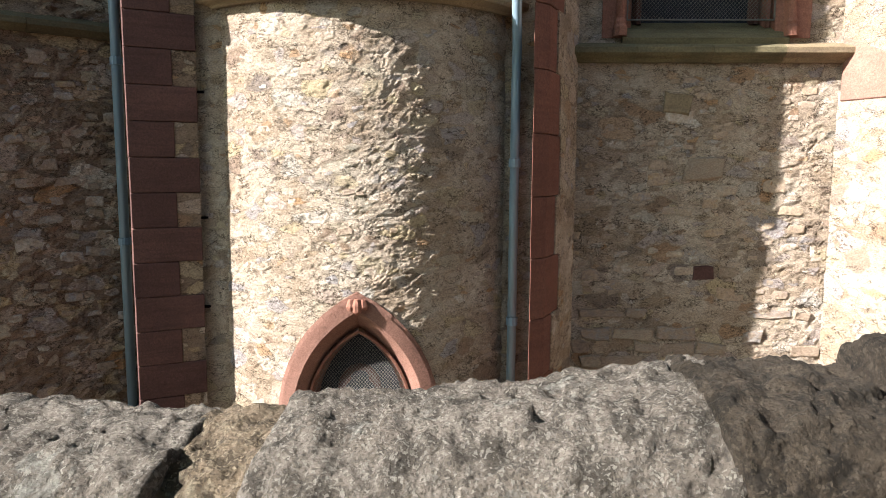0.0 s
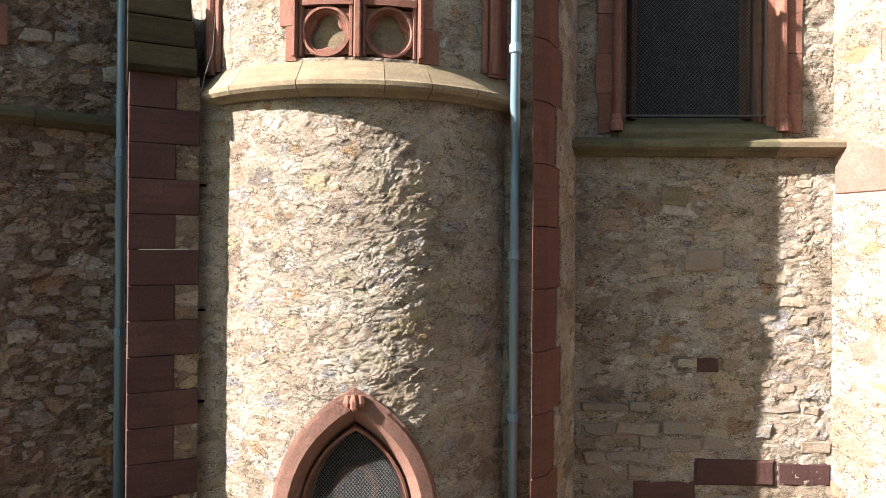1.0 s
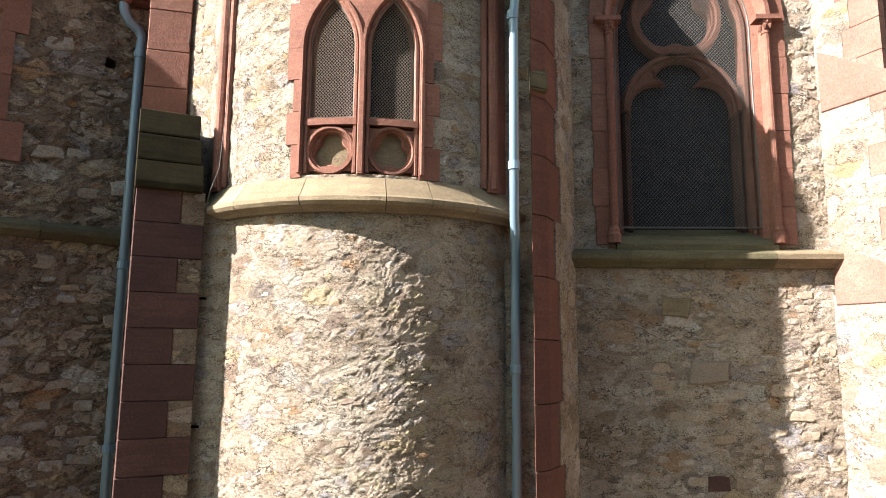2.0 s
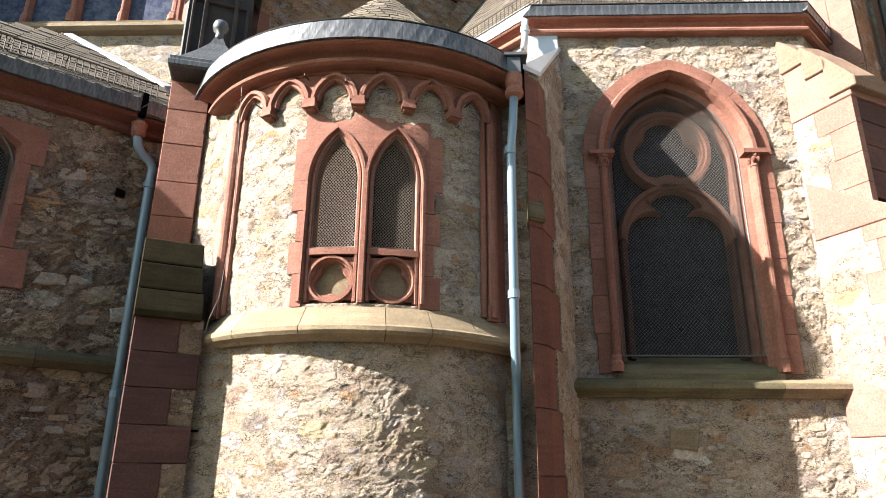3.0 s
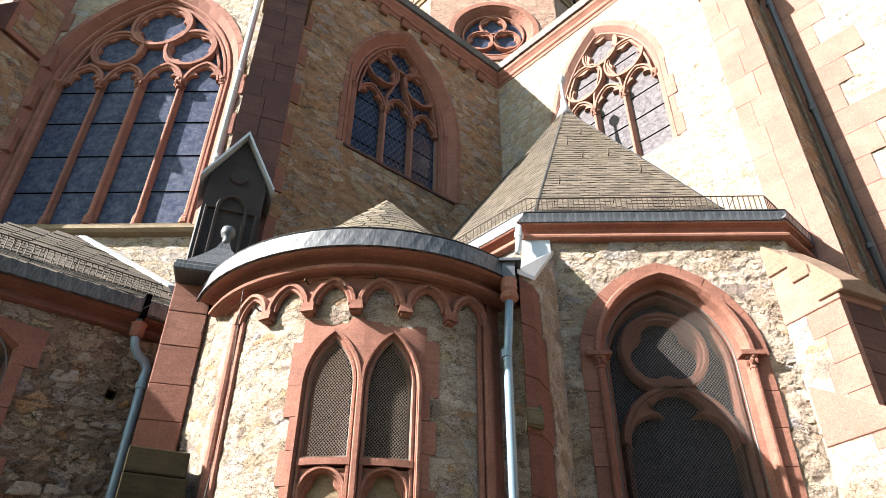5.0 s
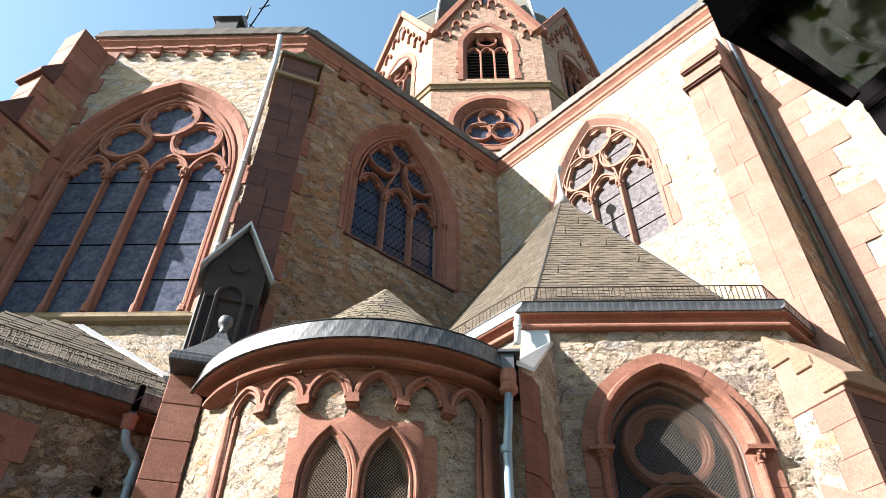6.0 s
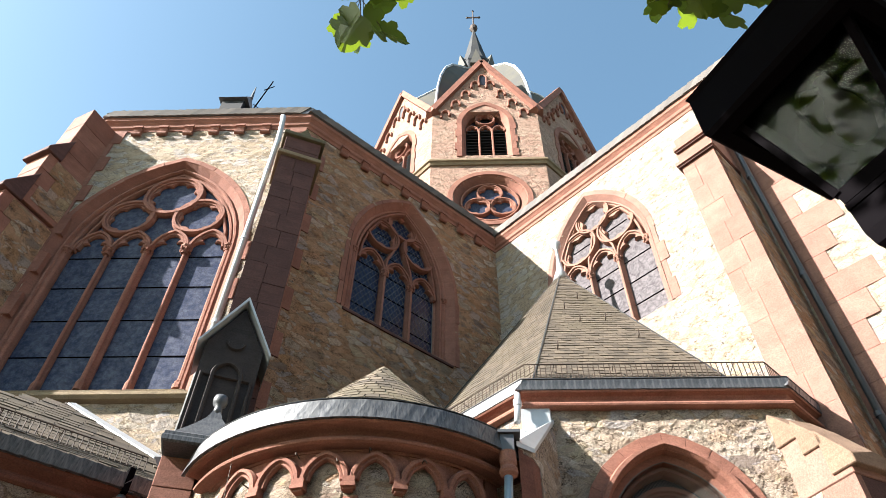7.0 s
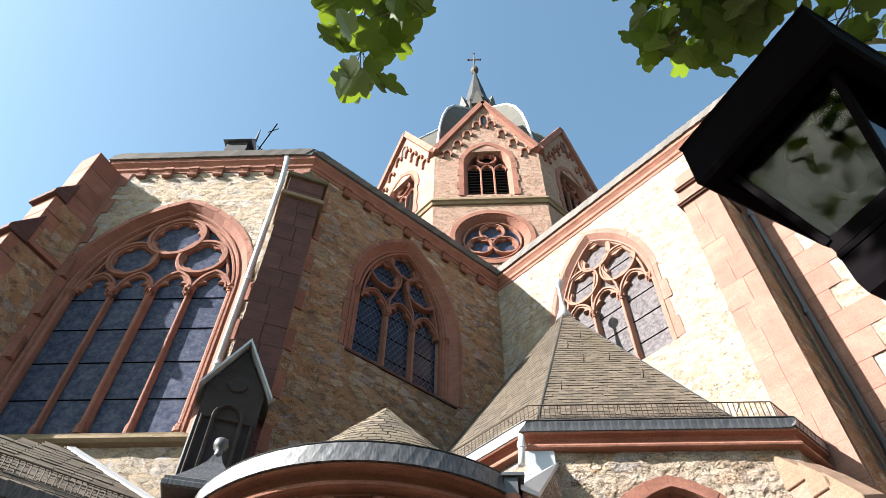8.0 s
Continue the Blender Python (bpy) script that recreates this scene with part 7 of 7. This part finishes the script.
for k in range(8):
    t = math.pi / 8 + k * math.pi / 4
    bm = bmesh.new()
    tube(bm, [(r * math.cos(t), r * math.sin(t), z + 0.05) for r, z in PROFILE], 0.09, 6)
    part("rib", bm, M_ZINC, roof, "pale metal rib")
bm = bmesh.new()
octo(bm, [(1.6, 48.6), (1.6, 50.6), (1.65, 50.7), (0.95, 53.2), (0.12, 58.6)])
spire = part("spire", bm, M_SLATE_DARK, roof)
for k in range(8):
    t = k * math.pi / 4
    bm = bmesh.new()
    prism(bm, [(-0.5, 49.6), (0.5, 49.6), (0, 51.9)], -1.75, -0.8)
    g = part("gablet", bm, M_SLATE_DOME, roof)
    g.matrix_basis = pose(0, 0, 0, 0, 0, 45 * k)
bm = bmesh.new()
lathe(bm, [(0.14, 57.8), (0.10, 58.8), (0.3, 59.1), (0.36, 59.4), (0.3, 59.7), (0.07, 60.0), (0.05, 63.0)], 10)
box(bm, -0.5, 0.5, -0.05, 0.05, 61.6, 61.72)
for dx, dz in ((-0.55, 61.66), (0.55, 61.66), (0, 63.0)):
    lathe(bm, [(0.02, dz - 0.12), (0.12, dz), (0.02, dz + 0.12)], 6, (dx, 0))
part("cross", bm, M_RUST, roof, "gilt iron cross on a ball")

# vent dormer and weather vane on the choir edge
dorm = thing("roof_vent", M_CHOIR, "small dark slate roof vent with a spike", "roof vent")
bm = bmesh.new()
box(bm, -2.55, -1.95, -0.2, 0.35, 18.27, 18.82)
part("body", bm, M_SLATE_DARK, dorm)
bm = bmesh.new()
pl = [(-2.65, -0.3), (-1.85, -0.3), (-1.85, 0.4), (-2.65, 0.4)]
low = [bm.verts.new((x, y, 18.82)) for x, y in pl]
tp = bm.verts.new((-1.95, 0.1, 19.5))
for i in range(4):
    bm.faces.new((low[i], low[(i + 1) % 4], tp))
bm.faces.new(low[::-1])
tube(bm, [(-1.95, 0.1, 19.4), (-1.95, 0.1, 20.05)], [0.05, 0.015], 6)
part("cap", bm, M_LEAD, dorm)
vane = thing("lightning_rod", M_CHOIR, "thin iron rod with a bent arm on the choir roof", "rod")
bm = bmesh.new()
tube(bm, [(-1.75, 0.0, 18.4), (-1.45, 0.0, 20.2)], 0.02, 5)
tube(bm, [(-1.75, 0.0, 18.9), (-1.5, 0.0, 18.6)], 0.015, 5)
tube(bm, [(-1.62, 0.0, 19.7), (-1.35, 0.0, 19.9)], 0.015, 5)
part("rod", bm, M_IRON, vane)

# ---- lamp ----
lamp = thing("street_lamp", pose(1.085, 0.88, 0, 0, 0, -60.7), "black iron lantern on a post with clear panes", "street lamp")
S = 0.242


def square(bm, rings):
    loops = [[bm.verts.new((sx * s, sy * s, z)) for sx, sy in ((-1, -1), (1, -1), (1, 1), (-1, 1))] for s, z in rings]
    for p, q in zip(loops, loops[1:]):
        for i in range(4):
            j = (i + 1) % 4
            bm.faces.new((p[i], p[j], q[j], q[i]))
    bm.faces.new(loops[0][::-1])
    bm.faces.new(loops[-1])


bm = bmesh.new()
lathe(bm, [(0.10, 0.0), (0.10, 0.25), (0.06, 0.32), (0.05, 1.6), (0.045, 3.1), (0.06, 3.14), (0.05, 3.2)], 16)
part("post", bm, M_IRON, lamp)
bm = bmesh.new()
square(bm, [(0.05, 3.16), (0.092, 3.20), (0.098, 3.24), (0.098, 3.315)])
part("base_plate", bm, M_IRON, lamp)
bm = bmesh.new()
square(bm, [(0.100, 3.318), (0.100, 3.338)])
part("base_rim", bm, M_IRON, lamp)
bm = bmesh.new()
square(bm, [(0.098, 3.342), (0.104, 3.385)])
part("pane_sill", bm, M_IRON, lamp)
rimz = ((S + 0.004, 3.90), (S + 0.006, 3.73), (0.238, 3.715), (0.20, 3.71), (0.184, 3.725), (0.184, 3.86))
bm = bmesh.new()
loops = [[bm.verts.new((sx * s, sy * s, z)) for sx, sy in ((-1, -1), (1, -1), (1, 1), (-1, 1))] for s, z in rimz]
for p, q in zip(loops, loops[1:]):
    for i in range(4):
        n_ = (i + 1) % 4
        bm.faces.new((p[i], p[n_], q[n_], q[i]))
bmesh.ops.recalc_face_normals(bm, faces=bm.faces)
part("rim", bm, M_IRON, lamp, "broad black underside of the lantern roof")
bm = bmesh.new()
square(bm, [(S, 3.895), (S + 0.01, 3.92), (0.12, 4.08), (0.10, 4.1), (0.10, 4.16), (0.02, 4.22)])
part("roof", bm, M_IRON, lamp)
for sx, sy in ((-1, -1), (1, -1), (1, 1), (-1, 1)):
    bm = bmesh.new()
    tube(bm, [(sx * 0.098, sy * 0.098, 3.375), (sx * 0.184, sy * 0.184, 3.76)], 0.014, 4)
    part("corner_bar", bm, M_IRON, lamp)
k = Nodes("lantern_glass")
k.bsdf.inputs["Transmission Weight"].default_value = 1.0
k.bsdf.inputs["IOR"].default_value = 1.22
M_LAMP_GLASS = k.done((0.23, 0.225, 0.24), k.math("ADD", 0.02, k.math("MULTIPLY", k.ramp(k.noise(k.coords(), 5, 4), [(0.45, 0.0), (0.8, 1.0)]), 0.08)), spec=0.5)
dust = k.add("BsdfDiffuse")
k.put(dust, "Color", (0.010, 0.010, 0.011, 1))
dusty = k.add("MixShader")
k.put(dusty, 0, k.math("MULTIPLY", k.ramp(k.noise(k.coords(), 9, 5, 0.7, 0.8), [(0.45, 0.1), (0.7, 1.0)]), 0.25))
k.tree.links.new(k.bsdf.outputs[0], dusty.inputs[1])
k.tree.links.new(dust.outputs[0], dusty.inputs[2])
k.tree.links.new(dusty.outputs[0], k.tree.nodes["Material Output"].inputs["Surface"])
for i in range(4):
    bm = bmesh.new()
    s0, s1 = 0.096, 0.178
    v = [bm.verts.new(p) for p in ((-s0, -s0 - 0.004, 3.38), (s0, -s0 - 0.004, 3.38), (s1, -s1 - 0.004, 3.745), (-s1, -s1 - 0.004, 3.745))]
    w = [bm.verts.new(p.co + Vector((0, 0.004, 0))) for p in v]
    bm.faces.new(v)
    bm.faces.new(w[::-1])
    for a_ in range(4):
        b_ = (a_ + 1) % 4
        bm.faces.new((v[b_], v[a_], w[a_], w[b_]))
    ob = part("pane", bm, M_LAMP_GLASS, lamp)
    ob.matrix_basis = pose(0, 0, 0, 0, 0, 90 * i)
    ob.visible_shadow = False
bm = bmesh.new()
lathe(bm, [(0.025, 3.84), (0.025, 3.76), (0.04, 3.72), (0.05, 3.64), (0.035, 3.58), (0.01, 3.56)][::-1], 12)
part("bulb", bm, M_ZINC, lamp, "dusty frosted lamp bulb", smooth=True)
for turn in (20, 65, 200, 245):
    bm = bmesh.new()
    c_, s_ = math.cos(radians(turn)), math.sin(radians(turn))
    tube(bm, [(c_ * r_, s_ * r_, z_) for r_, z_ in ((0.03, 3.80), (0.10, 3.76), (0.135, 3.68), (0.13, 3.60), (0.10, 3.53), (0.05, 3.50))], 0.006, 6)
    part("arm", bm, M_IRON, lamp, "curved wire arm")

# ---- coping wall ----
cope = thing("parapet_wall", pose(0, 0, 0), "rough granite parapet wall with weathered coping stones", "wall", kind="structure")
bm = bmesh.new()
box(bm, -8, 8, 0.98, 1.44, GROUND, 0.72, 8, 2)
part("core", bm, M_GRANITE, cope)


def boulder(x0, x1, top0, top1, seed, lean=0.0):
    """One rounded, pitted coping stone."""
    bm = bmesh.new()
    nx = max(10, int((x1 - x0) / (0.008 if -1.3 < x0 < 1.0 else 0.03)))
    prof = []
    for t in np.linspace(0, 1, 64):
        a = math.pi * t
        y = 1.20 - 0.265 * math.copysign(abs(math.cos(a)) ** 0.75, math.cos(a))
        z = 0.30 * math.sin(a) ** 0.55
        prof.append((y, z))
    rows = []
    for i in range(nx + 1):
        f = i / nx
        x = x0 + (x1 - x0) * f
        end = min(1.0, min(f, 1 - f) * (x1 - x0) / 0.02)
        shrink_ = 0.96 + 0.04 * math.sqrt(max(0.0, 1 - (1 - end) ** 2))
        top = top0 + (top1 - top0) * f
        row = []
        for y, z in prof:
            px_ = x + lean * (z - 0.15)
            p = Vector((px_ * 1.0 + seed * 3.1, y, z))
            d = 0.03 * noise.noise(p * 2.2) + 0.013 * noise.noise(p * 6) + 0.013 * noise.noise(p * 15) + 0.012 * noise.noise(p * 34) + 0.009 * noise.noise(p * 70) - 0.035 * max(0.0, abs(noise.noise(p * 13)) - 0.3)
            yy = 1.20 + (y - 1.20) * shrink_ * (1 + d * 1.4)
            zz = (top - 0.30) + z * shrink_ + d * (0.4 + z * 2.0)
            row.append(bm.verts.new((px_ + 0.01 * noise.noise(p * 9), yy, zz)))
        rows.append(row)
    for p_, q_ in zip(rows, rows[1:]):
        for j in range(len(prof) - 1):
            bm.faces.new((p_[j], p_[j + 1], q_[j + 1], q_[j]))
    bm.faces.new(rows[0])
    bm.faces.new(rows[-1][::-1])
    bmesh.ops.recalc_face_normals(bm, faces=bm.faces)
    # Stones from 6 up get lichen and shade in one dark colour.
    return part("coping_stone", bm, {4: M_GRANITE_TAN, 2: M_GRANITE_DARK}.get(seed, M_GRANITE if seed < 6 else M_GRANITE_DARK), cope, smooth=True)


for x0, x1, t0, t1, sd, ln in ((-3.2, -2.0, 0.98, 0.99, 1, 0), (-2.0, -1.25, 0.99, 1.0, 2, 0.1), (-1.25, -0.53, 1.0, 0.985, 3, 0.33), (-0.565, -0.37, 0.968, 0.98, 4, 0.33), (-0.39, 0.42, 1.0, 1.085, 5, 0.33), (0.42, 0.78, 1.10, 1.09, 6, -0.2), (0.78, 1.5, 1.12, 1.16, 7, 0), (1.5, 2.4, 1.15, 1.2, 8, 0), (2.4, 3.4, 1.2, 1.22, 9, 0)):
    boulder(x0 + 0.004, x1 - 0.004, t0, t1, sd, ln)


# ---- plain house wall that closes the lane behind ----
k = Nodes("old_plaster")
M_PLASTER = k.done(k.ramp(k.noise(k.coords(), 0.8, 5), [(0.3, (0.17, 0.145, 0.115)), (0.7, (0.25, 0.215, 0.17))]), 0.95)
bm = bmesh.new()
box(bm, -10, 26, -9.0, -8.5, GROUND, 11.0, 6, 3)
solid("wall_lane", bm, M_PLASTER, pose(0, 0, 0), "plain dull plaster house wall across the lane", "wall", kind="structure")
bm = bmesh.new()
box(bm, 17.0, 17.5, -8.4, 6.0, GROUND, 12.0, 2, 3)
solid("wall_yard", bm, M_PLASTER, pose(0, 0, 0), "plain dull plaster wall beside the yard", "wall", kind="structure")

# ---- maple tree ----
tree = thing("maple_tree", pose(0, 0, 0), "maple with lobed green leaves overhanging the wall", "tree")
LEAF = [(0, -0.02), (0.13, -0.12), (0.36, -0.15), (0.50, -0.02), (0.45, 0.10), (0.63, 0.22), (0.66, 0.42), (0.50, 0.47), (0.38, 0.45), (0.36, 0.62), (0.27, 0.77), (0.11, 0.86), (0.0, 0.95)]


def leaf_points(m_, size, curl):
    """A lobed leaf as vertices and two faces."""
    mids = [m_ @ Vector((0, y * size, 0)) for y in (-0.02, 0.3, 0.62, 0.95)]
    pts, faces = list(mids), []
    for s in (1, -1):
        start = len(pts)
        pts += [m_ @ Vector((s * x * size, y * size, size * (-curl * x + 0.25 * curl * y * y))) for x, y in LEAF[1:-1]]
        chain = [0, *range(start, start + len(LEAF) - 2), 3, 2, 1]
        faces.append(chain if s > 0 else chain[::-1])
    return pts, faces


def leaves_mesh(name, parent, spots, material=None):
    verts, faces = [], []
    for m_, size, curl in spots:
        p_, f_ = leaf_points(m_, size, curl)
        n0 = len(verts)
        verts += [tuple(v) for v in p_]
        faces += [[n0 + i for i in f] for f in f_]
    data = bpy.data.meshes.new("mesh")
    data.from_pydata(verts, [], faces)
    data.materials.append(M_LEAF)
    ob = new(name, data)
    ob.parent = parent
    return tagged(ob, kind="stuff")


def hang(rnd, q):
    return Matrix.Translation(q) @ Euler((rnd.uniform(2.2, 3.7), rnd.uniform(-0.7, 0.7), rnd.uniform(0, 6.3))).to_matrix().to_4x4()


def bough(points, r0, r1):
    bm = bmesh.new()
    n = len(points)
    tube(bm, points, [r0 + (r1 - r0) * i / (n - 1) for i in range(n)], 8)
    return part("limb", bm, M_BARK, tree)


bm = bmesh.new()
tube(bm, [(-1.6, -3.6, -0.1), (-1.62, -3.6, 0.6), (-1.6, -3.55, 2.0), (-1.5, -3.4, 3.4), (-1.4, -3.2, 4.8)], [0.26, 0.21, 0.19, 0.17, 0.14], 12)
part("trunk", bm, M_BARK, tree)
BOUGHS = [[(-1.45, -3.3, 4.2), (-0.9, -2.0, 5.4), (-0.4, -0.8, 5.9), (-0.15, 0.2, 5.7)],
         [(-1.45, -3.3, 4.4), (-0.2, -2.2, 5.7), (0.9, -0.9, 6.0), (1.5, 0.2, 5.6)],
         [(-1.5, -3.4, 4.0), (-2.6, -2.4, 5.2), (-3.6, -1.7, 5.7), (-4.6, -1.3, 5.6)],
         [(-1.4, -3.2, 4.7), (-1.6, -2.6, 6.2), (-1.8, -2.0, 7.2)],
         [(-1.45, -3.3, 4.5), (-2.0, -1.6, 5.6), (-2.3, -0.6, 5.9)],
         [(-1.5, -3.4, 4.3), (0.2, -4.0, 5.8), (1.6, -3.8, 6.4)]]
rnd = random.Random(12)
for pts in BOUGHS:
    bough(pts, 0.07, 0.02)
clumps = []
for pts in BOUGHS:
    for a_, b_ in zip(pts[1:], pts[2:]):
        for f in (0.0, 0.5, 1.0):
            clumps.append(Vector(a_).lerp(Vector(b_), f))
# Further clumps added towards the sun, to shade the lamp.
clumps += [Vector((-0.75, 0.05, 5.2)), Vector((-0.2, 0.3, 4.75)), Vector((-0.95, 0.25, 5.35)), Vector((-1.5, -0.1, 5.5))]
spots = []
for c in clumps:
    for _ in range(70):
        d_ = Vector((rnd.gauss(0, 1), rnd.gauss(0, 1), rnd.gauss(0, 0.8)))
        q = c + d_ * 0.42
        if q.y > 0.55 or (q.y > 0.1 and q.z < 4.6):
            continue
        spots.append((hang(rnd, q), 0.12 * rnd.uniform(0.8, 1.3), rnd.uniform(0.05, 0.4)))
# Dense unseen clumps added to keep the sun off the lantern.
for c in (Vector((-0.6, 0.0, 5.15)), Vector((-0.95, -0.1, 5.45)), Vector((-0.4, 0.12, 4.98)), Vector((-0.75, 0.1, 5.3)), Vector((-0.2, 0.2, 4.85))):
    for _ in range(110):
        q = c + Vector((rnd.gauss(0, 1), rnd.gauss(0, 1), rnd.gauss(0, 0.8))) * 0.24
        if q.y < 0.45 and q.z > 4.6:
            spots.append((hang(rnd, q), 0.13 * rnd.uniform(0.8, 1.2), rnd.uniform(0.05, 0.3)))
leaves_mesh("crown", tree, spots)


def twig(points, r, leaves, seed, size=0.115):
    rnd = random.Random(seed)
    pts = [Vector(p) for p in points]
    bm = bmesh.new()
    tube(bm, pts, [r * (1 - 0.7 * i / (len(pts) - 1)) for i in range(len(pts))], 6)
    br = part("twig", bm, M_BARK, tree)
    stalks, here = bmesh.new(), []
    for i in range(leaves):
        f = min(0.999, rnd.uniform(0.35, 1.05)) * (len(pts) - 1)
        j = min(int(f), len(pts) - 2)
        p = pts[j].lerp(pts[j + 1], f - j)
        q = p + Vector((rnd.uniform(-1, 1), rnd.uniform(-1, 1), rnd.uniform(-0.7, 0.3))).normalized() * rnd.uniform(0.05, 0.20)
        tube(stalks, [p, (p + q) / 2 + Vector((0, 0, 0.01)), q], 0.0018, 4)
        here.append((hang(rnd, q), size * rnd.uniform(0.75, 1.2), rnd.uniform(0.05, 0.4)))
    leaves_mesh("leaves", br, here)
    part("stalks", stalks, M_BARK, br, kind="stuff")


twig([(-0.15, 0.2, 5.7), (-0.22, 0.5, 5.2), (-0.27, 0.72, 4.75), (-0.28, 0.85, 4.44)], 0.008, 34, 3, 0.125)
twig([(-0.1, 0.3, 5.5), (-0.15, 0.55, 5.1), (-0.2, 0.7, 4.85), (-0.12, 0.74, 4.74)], 0.007, 26, 4, 0.12)
twig([(1.2, 0.0, 5.7), (1.1, 0.45, 5.05), (0.98, 0.70, 4.65), (0.84, 0.88, 4.45)], 0.01, 37, 5, 0.104)
twig([(1.5, 0.2, 5.6), (1.35, 0.5, 4.9), (1.2, 0.66, 4.6), (1.05, 0.78, 4.45)], 0.01, 37, 6, 0.117)
twig([(1.5, 0.2, 5.6), (1.6, 0.45, 5.0), (1.5, 0.55, 4.7)], 0.01, 24, 8, 0.117)
twig([(1.1, 0.2, 5.6), (0.95, 0.5, 5.0), (0.88, 0.72, 4.7), (0.78, 0.82, 4.55)], 0.009, 27, 9, 0.113)
twig([(1.3, 0.1, 5.6), (1.2, 0.5, 5.0), (1.12, 0.75, 4.7), (1.0, 0.88, 4.5)], 0.009, 27, 10, 0.113)
twig([(1.5, 0.2, 5.6), (1.62, 0.55, 5.0), (1.55, 0.78, 4.66), (1.40, 0.92, 4.5)], 0.01, 37, 21, 0.108)
twig([(1.9, 0.2, 5.5), (1.95, 0.55, 5.0), (1.86, 0.8, 4.62), (1.72, 0.95, 4.42)], 0.01, 37, 22, 0.108)
